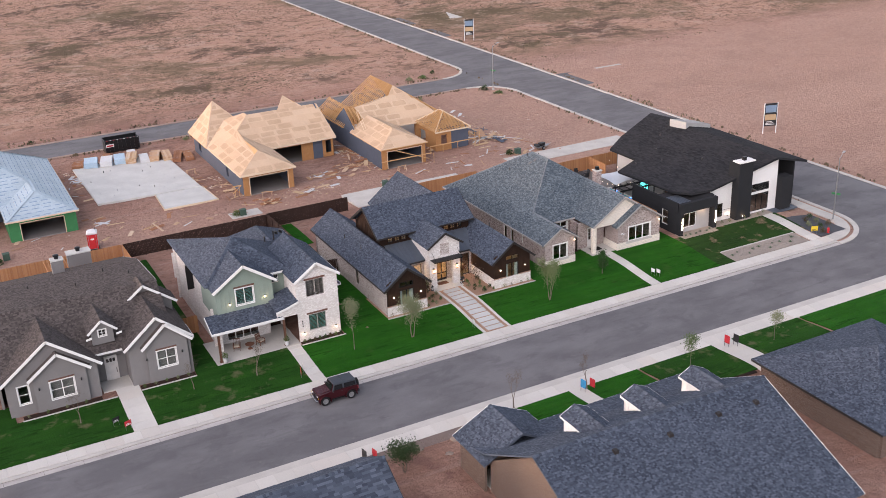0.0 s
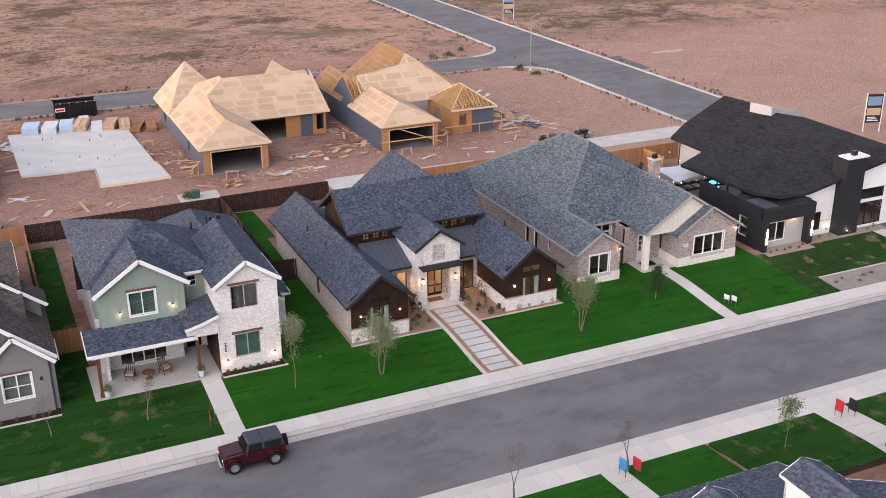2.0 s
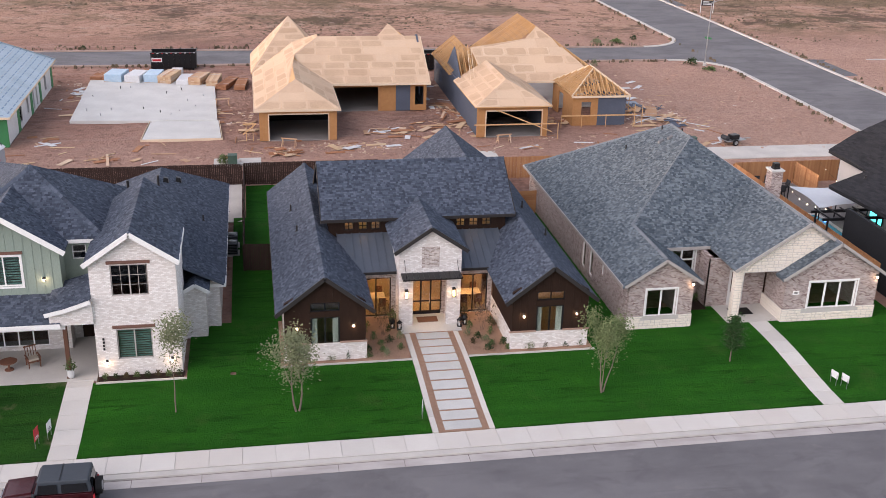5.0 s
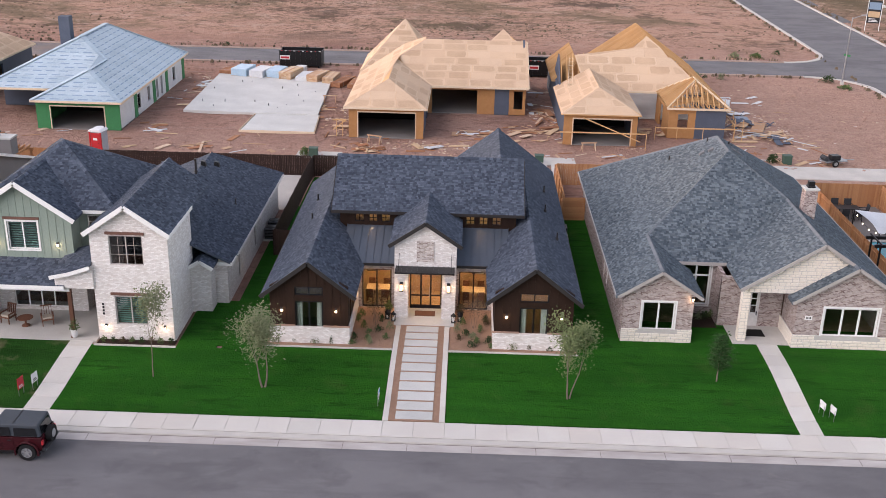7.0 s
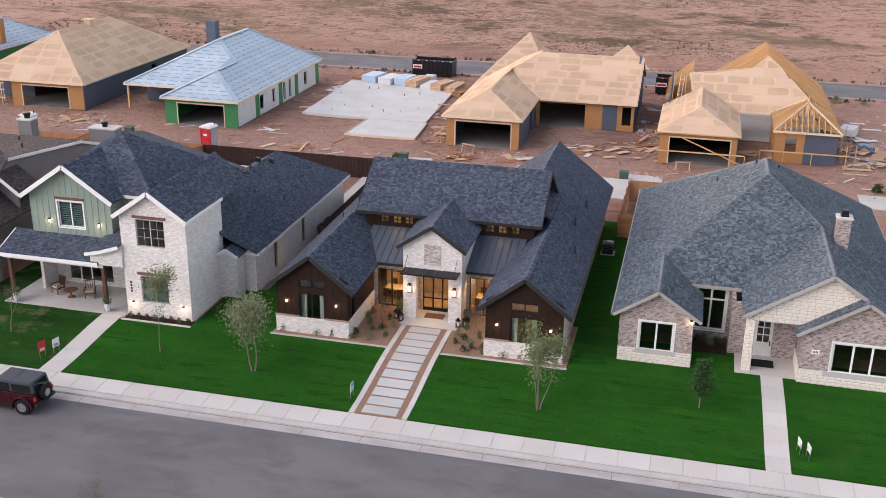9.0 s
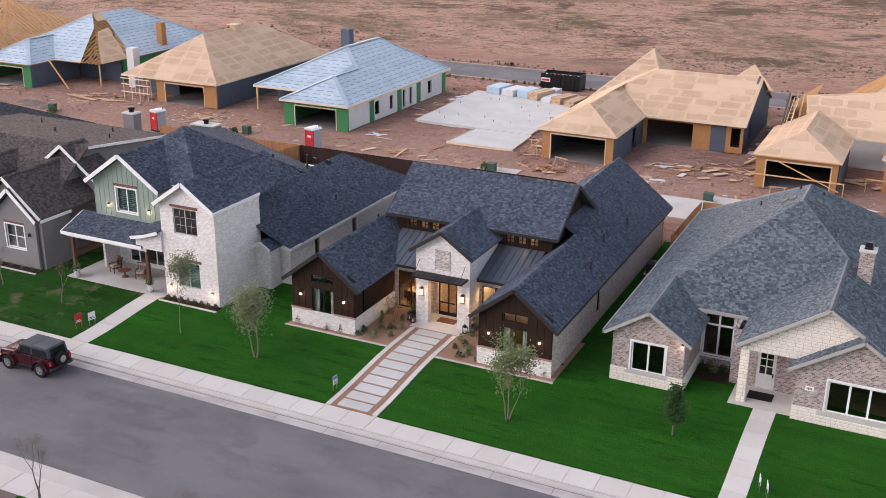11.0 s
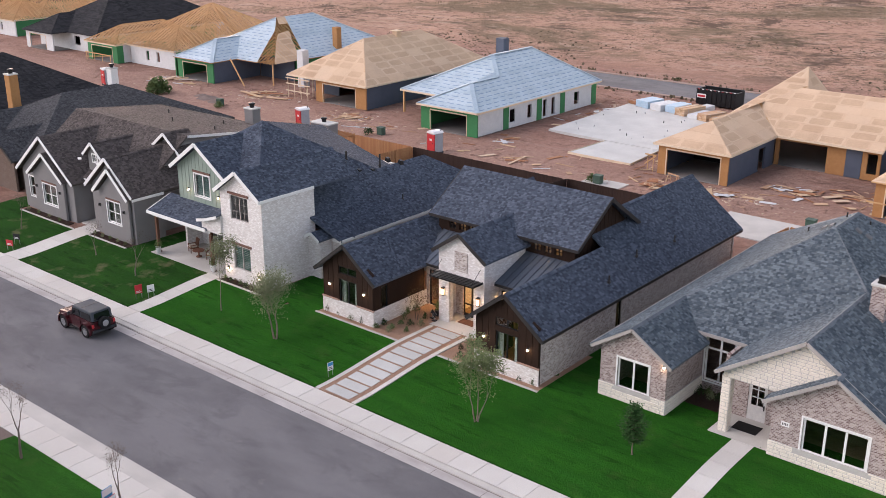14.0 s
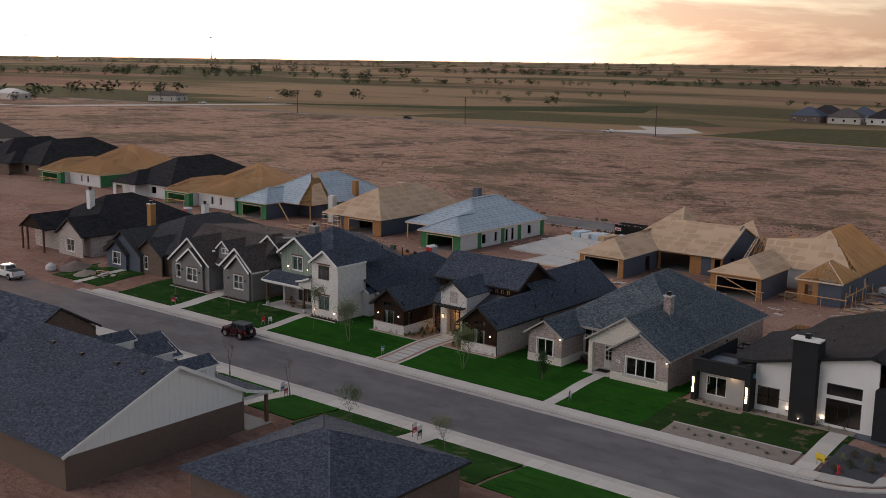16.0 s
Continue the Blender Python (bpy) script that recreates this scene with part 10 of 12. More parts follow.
# ---- signs ----
def yard_sign(x, y, turn, face, second=None, w=0.62, h=0.46, label="", z=None, stake="gray_metal"):
    """Printed board on two wire stakes."""
    z = gz(x, y) if z is None else z
    t = thing("yard_sign", label or "small printed yard sign on wire stakes", "sign", (x, y, z), "yard signs")
    f = Wall(x, y, turn)
    for s in (-1, 1):
        part("stake", Build().beam(f.p(s * w * 0.4, 0, z - 0.05), f.p(s * w * 0.4, 0, z + 0.62), 0.025, 0.025), stake, t)
    bd = part("board", f.box(Build(), -w / 2, w / 2, 0.01, 0.03, z + 0.4, z + 0.4 + h), face, t)
    if second:
        part("panel", f.box(Build(), -w / 2 + 0.02, w / 2 - 0.02, 0.03, 0.036, z + 0.4 + h * 0.55, z + 0.38 + h), second, bd)
    bar = "sign_white" if face in ("sign_red", "sign_black", "sign_blue") else "sign_black"
    for i in range(2):
        part("print_bar", f.box(Build(), -w * 0.36, w * (0.36 - 0.12 * i), 0.03, 0.036, z + 0.46 + 0.09 * i, z + 0.505 + 0.09 * i), bar, bd)


yard_sign(-19.95, 1.3, 78, "sign_red", None, 0.5, 0.62, label="small red yard sign on wire stakes")
yard_sign(-19.5, 1.95, 78, "sign_white", None, 0.5, 0.5, label="small white and black yard sign")
yard_sign(-1.85, 1.5, 85, "sign_white", "sign_blue", 0.4, 0.5, label="small white and blue sign beside the walkway")
yard_sign(20.5, 1.9, 105, "sign_white", "sign_black", 0.5, 0.4, label="small white yard sign on the lawn")
yard_sign(20.9, 1.5, 105, "sign_white", None, 0.5, 0.4, label="small white yard sign on the lawn")
yard_sign(-35.6, 0.7, 20, "sign_red", None, label="small red yard sign on wire stakes")
yard_sign(-36.4, 1.7, 20, "sign_black", None, label="small black yard sign on wire stakes")
for x, y, a, c, l in ((0.2, -14.2, "sign_blue", "sign_white", "bright blue yard sign across the street"), (0.95, -14.5, "sign_red", "sign_white", "red yard sign across the street"), (16.1, -14.5, "sign_red", "sign_white", "red yard sign across the street"),
                      (16.9, -14.8, "sign_black", "sign_white", "black yard sign across the street"), (-20.5, -14.2, "sign_black", "sign_red", "black and red yard sign in gravel"), (-19.8, -14.6, "sign_red", None, "red yard sign in gravel"), (-38.7, -14.8, "sign_black", "sign_white", "black yard sign on the lawn")):
    yard_sign(x, y, 102 if x < 10 else 96, a, c, 0.62, 0.8, label=l, stake="black_metal")
yard_sign(43.4, 1.2, -20, "yellow", None, 0.8, 0.6, label="bright yellow yard sign by the corner")


def hydrant(x, y):
    z = gz(x, y)
    t = thing("hydrant", "red fire hydrant on the street corner", "hydrant", (x, y, z))
    part("barrel", Build().lathe((x, y, z), [(0.17, 0), (0.17, 0.05), (0.11, 0.07), (0.11, 0.5), (0.15, 0.52), (0.15, 0.56), (0.12, 0.62), (0.05, 0.7), (0.03, 0.74)], 14), "red_plastic", t)
    for a in (0, 90, 180):
        f = Wall(x, y, a)
        part("outlet", Build().tube(f.p(0, 0.08, z + 0.4), f.p(0, 0.2, z + 0.4), 0.055, 0.05, 10), "red_plastic", t)


hydrant(45.0, 0.6)


def street_lamp(x, y, h, turn, label):
    t = thing("street_lamp", label, "street lamp", (x, y, 0), "street lamps")
    f = Wall(x, y, turn)
    part("base", Build().lathe((x, y, 0), [(0.24, -0.1), (0.24, 0.25), (0.2, 0.3), (0.12, 0.32)], 12), "concrete", t)
    part("pole", Build().tube((x, y, 0.3), (x, y, h), 0.09, 0.05, 12), "gray_metal", t)
    part("arm", Build().tube((x, y, h - 0.15), f.p(0, 1.7, h + 0.15), 0.04, 0.03, 8), "gray_metal", t)
    hd = part("head", f.box(Build(), -0.13, 0.13, 1.6, 2.25, h + 0.1, h + 0.2), "gray_metal", t)
    bevelled(hd, 0.03)
    part("lens", f.box(Build(), -0.09, 0.09, 1.68, 2.17, h + 0.075, h + 0.1), "white_plastic", hd)
    sg = part("street_name_sign", f.box(Build(), -0.5, 0.5, 0.1, 0.12, h * 0.42, h * 0.42 + 0.24), "green_sheath", t, "green street sign")
    part("print_bar", f.box(Build(), -0.38, 0.38, 0.12, 0.126, h * 0.42 + 0.08, h * 0.42 + 0.16), "sign_white", sg)


street_lamp(47.5, 81.8, 8.0, 120, "tall gray street lamp with a green street sign")
street_lamp(48.2, 2.9, 8.0, 120, "tall gray street lamp with a green street sign")


def banner_board(x, y, turn, label):
    t = thing("banner_sign", label, "sign", (x, y, -0.1), "tall banner signs")
    f = Wall(x, y, turn)
    for s in (-1, 1):
        part("post", f.box(Build(), s * 1.02 - 0.05, s * 1.02 + 0.05, -0.05, 0.05, -0.2, 4.7), "white_plastic", t)
    bd = part("board", f.box(Build(), -0.97, 0.97, -0.03, 0.03, 1.1, 4.6), "sign_black", t, "dark printed panel")
    part("picture", f.box(Build(), -0.85, 0.85, 0.03, 0.036, 3.2, 4.3), "print_blue", bd)
    part("picture", f.box(Build(), -0.85, 0.85, 0.03, 0.036, 2.0, 2.9), "interior", bd)
    for i in range(3):
        part("print_bar", f.box(Build(), -0.7, 0.7 - 0.2 * i, 0.03, 0.036, 1.3 + 0.2 * i, 1.4 + 0.2 * i), "sign_white", bd)


banner_board(65.4, 122.7, -20, "tall dark banner sign beside the cross street")
banner_board(68.0, 34.0, -20, "tall dark banner sign beside the cross street")

# ---- fences ----
def fence(pts, mat, label, h=1.83, board=0.145, flip=False, level=False):
    """Upright boards on rails and posts; level: the boards lie across instead."""
    x, y = pts[0]
    t = thing("fence", label, "fence", (x, y, gz(x, y)))
    lum = "cedar_piece" if mat == "cedar_piece" else "stained_piece"
    me = mesh_of("fence_board", Build().hexa([(0.004, -0.009, 0), (board - 0.004, -0.009, 0), (board - 0.004, 0.009, 0), (0.004, 0.009, 0), (0.004, -0.009, h), (board - 0.004, -0.009, h), (board - 0.004, 0.009, h), (0.004, 0.009, h)]), MAT[mat])
    rng = random.Random(int(abs(x * 7 + y * 3)))
    for (ax, ay), (bx, by) in zip(pts[:-1], pts[1:]):
        L = math.hypot(bx - ax, by - ay)
        ux, uy = (bx - ax) / L, (by - ay) / L
        nx, ny = (-uy, ux) if not flip else (uy, -ux)
        k = max(1, round(L / 2.4))
        for i in range(k + 1):
            px, py = ax + ux * L * i / k + nx * 0.06, ay + uy * L * i / k + ny * 0.06
            z = gz(px, py)
            part("post", Build().box(px - 0.045, py - 0.045, z - 0.2, px + 0.045, py + 0.045, z + h - 0.04), lum, t)
        for i in range(k):
            p, q = (ax + ux * L * i / k, ay + uy * L * i / k), (ax + ux * L * (i + 1) / k, ay + uy * L * (i + 1) / k)
            for zz in (0.3, h * 0.52, h - 0.25):
                part("rail", Build().beam((p[0] + nx * 0.032, p[1] + ny * 0.032, gz(*p) + zz), (q[0] + nx * 0.032, q[1] + ny * 0.032, gz(*q) + zz), 0.04, 0.085), lum, t)
        if level:
            for j in range(int(h / 0.15)):
                part("fence_board", Build().beam((ax, ay, gz(ax, ay) + 0.09 + 0.15 * j), (bx, by, gz(bx, by) + 0.09 + 0.15 * j), 0.02, 0.14), mat, t)
            continue
        for i in range(int(L / board)):
            o = new("fence_board", me)
            o.parent = t
            px, py = ax + ux * board * i, ay + uy * board * i
            o.location = (px - x, py - y, gz(px, py) - gz(x, y) + rng.uniform(0.02, 0.05))
            o.rotation_euler = (0, 0, math.atan2(uy, ux))


DARK_F, CEDAR_F = "dark-stained upright board fence", "golden cedar upright board fence"
fence([(-10.4, 20.1), (-8.55, 19.95)], "stained_piece", "dark-stained board gate between two houses", 1.83)
fence([(-10.4, 20.1), (-10.4, 38.1)], "stained_piece", DARK_F + " between two back yards")
fence([(-10.4, 38.2), (0.4, 38.2)], "stained_piece", DARK_F + " along the rear lot line")
fence([(-27.9, 37.9), (-10.6, 37.9)], "stained_piece", DARK_F + " along the rear lot line")
fence([(-28.0, 14.4), (-28.0, 37.8)], "cedar_piece", CEDAR_F + " between two back yards", flip=True)
fence([(-27.9, 14.4), (-25.7, 14.4)], "cedar_piece", "golden cedar board gate beside the green house")
fence([(-44.4, 37.9), (-28.1, 37.9)], "cedar_piece", CEDAR_F + " along the rear lot line")
fence([(9.5, 28.7), (11.1, 28.8)], "cedar_piece", "golden cedar fence of level boards", level=True)
fence([(9.6, 28.8), (9.6, 37.7)], "cedar_piece", CEDAR_F + " between two back yards")
fence([(9.7, 37.8), (19.1, 37.8)], "cedar_piece", CEDAR_F + " along the rear lot line")
fence([(29.3, 12.4), (29.3, 33.9)], "cedar_piece", CEDAR_F + " between two back yards")
fence([(29.4, 34.0), (39.5, 34.0)], "cedar_piece", CEDAR_F + " behind the black house")

fence([(34.7, 30.0), (34.7, 33.9)], "cedar_piece", "golden cedar board fence dividing a side yard")

# ---- back yards ----
for pts, lab in (([(-13.0, 29.2), (-10.6, 29.2), (-10.6, 37.7), (-13.0, 37.7)], "pale concrete pad behind the green house"), ([(2.0, 38.6), (9.3, 38.6), (9.3, 44.2), (2.0, 44.2)], "pale concrete driveway behind the dark house"), ([(9.7, 38.7), (19.0, 38.7), (19.0, 43.6), (9.7, 43.6)], "pale concrete driveway behind the brick house"),
                 ([(-13.0, 44.2), (-9.0, 44.2), (-9.0, 46.4), (-13.0, 46.4)], "pale concrete pad on the rear alley"), ([(28.2, 42.3), (48.5, 42.3), (48.5, 46.0), (28.2, 46.0)], "pale concrete alley behind the houses"), ([(8.8, 44.3), (12.0, 44.3), (12.0, 46.6), (8.8, 46.6)], "pale concrete pad on the rear alley")):
    flat("pavement_pad", pts, max(gz(*p) for p in pts) + 0.03, "concrete", lab, "pavement", 0.5)


def ac_unit(x, y):
    z = gz(x, y)
    t = thing("air_conditioner", "gray outdoor air-conditioning unit on a pad", "air conditioner", (x, y, z), "air conditioners")
    part("pad", Build().box(x - 0.5, y - 0.5, z - 0.05, x + 0.5, y + 0.5, z + 0.06), "concrete", t)
    bd = bevelled(part("cabinet", Build().box(x - 0.38, y - 0.38, z + 0.06, x + 0.38, y + 0.38, z + 0.85), "ac_metal", t), 0.03)
    part("fan_guard", Build().lathe((x, y, z + 0.85), [(0.33, 0), (0.32, 0.03), (0.1, 0.05), (0.05, 0.05)], 18), "black_metal", bd)
    for i in range(6):
        part("louvre", Build().box(x - 0.35, y - 0.392, z + 0.14 + 0.11 * i, x + 0.35, y - 0.38, z + 0.2 + 0.11 * i), "black_metal", bd)


for p in ((-11.25, 23.2), (-11.25, 24.6), (9.15, 25.2)):
    ac_unit(*p)


def shade_sail():
    t = thing("shade_sail", "pale gray shade sail stretched over the side yard", "shade sail", (29.5, 23, gz(29, 23)))
    c = [Vector((29.6, 25.4, 3.1)), Vector((33.7, 25.4, 2.9)), Vector((33.8, 21.5, 3.0)), Vector((29.9, 21.3, 2.8))]
    b, n = Build(), 10
    for k in (0.0, 0.02):
        for j in range(n + 1):
            for i in range(n + 1):
                u, v = i / n, j / n
                p = (c[0] * (1 - u) + c[1] * u) * (1 - v) + (c[3] * (1 - u) + c[2] * u) * v
                m = (c[0] + c[1] + c[2] + c[3]) / 4
                pull = 0.14 * (math.sin(math.pi * u) * (1 - math.sin(math.pi * v)) + math.sin(math.pi * v) * (1 - math.sin(math.pi * u)))
                p = p + (m - p) * pull
                b.v.append((p.x, p.y, p.z - 0.25 * math.sin(math.pi * u) * math.sin(math.pi * v) + k))
    s = (n + 1) ** 2
    for k in (0, 1):
        b.f += [(k * s + j * (n + 1) + i, k * s + j * (n + 1) + i + 1, k * s + (j + 1) * (n + 1) + i + 1, k * s + (j + 1) * (n + 1) + i) for j in range(n) for i in range(n)]
    part("cloth", b, "sail", t)
    for q in c:
        part("post", Build().tube((q.x, q.y, gz(q.x, q.y) - 0.1), (q.x, q.y, q.z + 0.05), 0.05, 0.045, 8), "black_metal", t)


shade_sail()


def pool():
    """A narrow sunk pool with a coping, still water and small lamps in its wall."""
    z = gz(31, 22)
    t = thing("pool", "narrow blue pool with a pale coping in the side yard", "pool", (31.2, 21.5, z))
    for a in ((30.2, 16.8, 30.5, 26.2), (32.5, 16.8, 32.8, 26.2), (30.5, 16.8, 32.5, 17.1), (30.5, 25.9, 32.5, 26.2)):
        part("coping", Build().box(a[0], a[1], z - 0.1, a[2], a[3], z + 0.14), "slab", t)
    part("water", Build().box(30.5, 17.1, z - 0.08, 32.5, 25.9, z + 0.09), "pool_blue", t)
    for y in (18.5, 21.5, 24.5):
        part("pool_lamp", Build().tube((32.48, y, z + 0.1), (32.48, y, z + 0.14), 0.09, 0.09, 12), "pool_lamp", t, "small lit blue pool lamp")


pool()
t_ = thing("outdoor_screen", "wall screen with a lit cyan picture on the patio", "screen", (34.55, 21.5, 1.5))
part("case", Build().box(34.5, 20.6, 1.5, 34.59, 22.2, 2.5), "black_metal", t_)
MAT["screen_glow"] = glow("screen_glow", (0.05, 0.75, 0.7), 0.7)
part("picture", Build().box(34.485, 20.65, 1.55, 34.5, 22.15, 2.45), "screen_glow", t_, "lit cyan picture")


def string_lights(pts):
    t = thing("string_lights", "string of small warm bulbs over the side yard", "string lights", pts[0])
    b, bulbs = Build(), []
    for p, q in zip(pts[:-1], pts[1:]):
        p, q = Vector(p), Vector(q)
        last = p
        for i in range(1, 9):
            u = i / 8
            r = p.lerp(q, u) - Vector((0, 0, 0.35 * math.sin(math.pi * u)))
            b.tube(last, r, 0.008, 0.008, 4)
            bulbs.append(r)
            last = r
    part("cord", b, "black_metal", t)
    for r in bulbs[::2]:
        part("bulb", Build().lathe((r.x, r.y, r.z - 0.12), [(0.01, 0), (0.028, 0.03), (0.026, 0.06), (0.012, 0.1)], 8), "lamp_dim", t)


string_lights([(29.6, 25.4, 3.1), (29.9, 21.3, 2.9), (33.8, 21.5, 3.05), (34.6, 30.0, 3.4)])
for i, (x, y) in enumerate([(-12.2, 45.1), (30.0, 47.2), (-64.8, 43.6), (-41.0, 45.2)]):
    shrub(x, y, 0.55, 0.6, ("leaf", "leaf_dark")[i % 2], "rounded weedy green bush by the alley", 460 + i, 420)


shrub(-78.1, 44.2, 1.5, 1.5, "leaf", "large rounded green bush by the rear fence", 470, 1400)


def utility_box(x, y):
    z = gz(x, y)
    t = thing("utility_box", "dull green metal utility box by the alley", "utility box", (x, y, z), "utility boxes")
    bevelled(part("cabinet", Build().box(x - 0.38, y - 0.32, z - 0.05, x + 0.38, y + 0.32, z + 0.75), "teal_box", t), 0.03)
    bevelled(part("lid", Build().box(x - 0.41, y - 0.35, z + 0.75, x + 0.41, y + 0.35, z + 0.82), "teal_box", t), 0.02)


for p in ((-11.4, 44.9), (31.2, 46.9), (8.7, 44.7), (-40.0, 46.2), (-65.7, 44.6)):
    utility_box(*p)
for x, y in ((-26.5, -14.8), (-16.0, -14.7), (-12.8, -15.0), (-14.3, -16.8), (-24.2, -17.2), (-28.2, -16.5)):
    rng = random.Random(int(x * 31))
    b = Build().lathe((x, y, 0.0), [(0.34, -0.05), (0.42, 0.1), (0.34, 0.28), (0.14, 0.38)], 9)
    b.v = [(p[0] + rng.uniform(-0.08, 0.08), p[1] + rng.uniform(-0.08, 0.08), p[2] + rng.uniform(-0.03, 0.03)) for p in b.v]
    bevelled(solid("boulder", b, "rock", "brown boulder in a gravel yard", "boulder", "boulders in the gravel yard"), 0.04)


def pergola():
    t = thing("pergola", "black steel pergola beams over the side patio", "pergola", (31, 19, gz(31, 19)))
    for x in (29.0, 33.8):
        for y in (18.6, 20.2):
            part("post", Build().box(x - 0.05, y - 0.05, gz(x, y) - 0.1, x + 0.05, y + 0.05, 2.9), "black_metal", t)
    for y in (18.6, 20.2):
        part("beam", Build().box(28.6, y - 0.06, 2.9, 34.4, y + 0.06, 3.1), "black_metal", t)
    for i in range(6):
        x = 29.0 + 0.96 * i
        part("rafter", Build().box(x - 0.03, 18.3, 3.1, x + 0.03, 20.5, 3.2), "black_metal", t)


pergola()
flat("pavement_patio", [(29.4, 17.6), (34.5, 17.6), (34.5, 33.9), (29.4, 33.9)], gz(30, 22) + 0.04, "garage_floor", "gray concrete patio beside the black house", "pavement", 0.4)


def lounge_chair(x, y, turn):
    t = thing("patio_chair", "black metal patio chair on the side patio", "chair", (0, 0, 0), "patio chairs")
    for sx in (-1, 1):
        for sy in (-1, 1):
            part("leg", Build().beam((sx * 0.27, sy * 0.27, 0), (sx * 0.25, sy * 0.25, 0.42), 0.04, 0.04), "black_metal", t)
        part("arm", Build().beam((sx * 0.3, -0.28, 0.62), (sx * 0.3, 0.28, 0.62), 0.05, 0.04), "black_metal", t)
    bevelled(part("seat", Build().box(-0.28, -0.28, 0.4, 0.28, 0.28, 0.48), "soft_top", t), 0.02)
    bevelled(part("backrest", Build().hexa([(-0.28, 0.24, 0.45), (0.28, 0.24, 0.45), (0.28, 0.3, 0.45), (-0.28, 0.3, 0.45), (-0.28, 0.34, 0.98), (0.28, 0.34, 0.98), (0.28, 0.4, 0.98), (-0.28, 0.4, 0.98)]), "soft_top", t), 0.02)
    t.location, t.rotation_euler = (x, y, gz(x, y) + 0.03), (0, 0, radians(turn))


for i, (dx, dy) in enumerate(((-1.3, 0), (1.3, 0), (-0.5, 1.0), (0.5, 1.0), (-0.5, -1.0), (0.5, -1.0))):
    lounge_chair(31.4 + dx, 31.6 + dy, (90, -90, 0, 0, 180, 180)[i])
t_ = thing("patio_table", "long black patio table with black chairs round it", "table", (31.4, 31.6, gz(31.4, 31.6)))
part("tabletop", Build().box(30.5, 31.1, gz(31.4, 31.6) + 0.72, 32.3, 32.1, gz(31.4, 31.6) + 0.77), "black_metal", t_)
for sx in (-0.8, 0.8):
    for sy in (-0.4, 0.4):
        part("leg", Build().box(31.4 + sx - 0.03, 31.6 + sy - 0.03, gz(31.4, 31.6), 31.4 + sx + 0.03, 31.6 + sy + 0.03, gz(31.4, 31.6) + 0.72), "black_metal", t_)

# ---- building site ----
def dumpster(x0, x1, y0, y1, label):
    t = thing("dumpster", label, "dumpster", ((x0 + x1) / 2, (y0 + y1) / 2, 0), "site dumpsters")
    h, w = 1.9, 0.06
    part("floor", Build().box(x0, y0, 0.1, x1, y1, 0.2), "black_metal", t)
    for a in ((x0, y0, x1, y0 + w), (x0, y1 - w, x1, y1), (x0, y0 + w, x0 + w, y1 - w), (x1 - w, y0 + w, x1, y1 - w)):
        part("side", Build().box(a[0], a[1], 0.2, a[2], a[3], h), "black_metal", t)
    n = 8
    for i in range(n + 1):
        x = x0 + 0.06 + (x1 - x0 - 0.12) * i / n
        part("rib", Build().box(x - 0.05, y0 - 0.07, 0.15, x + 0.05, y0, h - 0.1), "black_metal", t)
        part("rib", Build().box(x - 0.05, y1, 0.15, x + 0.05, y1 + 0.07, h - 0.1), "black_metal", t)
    for a in ((x0 - 0.05, y0 - 0.08, x1 + 0.05, y0 + 0.06), (x0 - 0.05, y1 - 0.06, x1 + 0.05, y1 + 0.08)):
        part("top_rail", Build().box(a[0], a[1], h, a[2], a[3], h + 0.1), "black_metal", t)
    for i in range(10):
        x = x0 + 0.2 + (x1 - x0 - 0.5) * i / 9
        part("marking", Build().box(x, y0 - 0.086, h + 0.01, x + 0.22, y0 - 0.08, h + 0.08), "sign_white" if i % 2 else "sign_red", t)
    p = part("plate", Build().box(x0 + 0.1, y0 - 0.09, 0.9, x0 + 1.3, y0 - 0.075, 1.4), "sign_white", t, "white and red maker plate")
    part("emblem", Build().box(x0 + 0.2, y0 - 0.097, 1.0, x0 + 1.2, y0 - 0.09, 1.25), "sign_red", p)
    for dx in (0.4, x1 - x0 - 0.4):
        part("skid", Build().box(x0 + dx - 0.1, y0 + 0.1, -0.1, x0 + dx + 0.1, y1 - 0.1, 0.1), "black_metal", t)


dumpster(-21.1, -15.9, 83.0, 85.3, "long black open-topped steel dumpster by the road")
dumpster(9.4, 14.0, 81.0, 83.2, "long black open-topped steel dumpster between two frames")


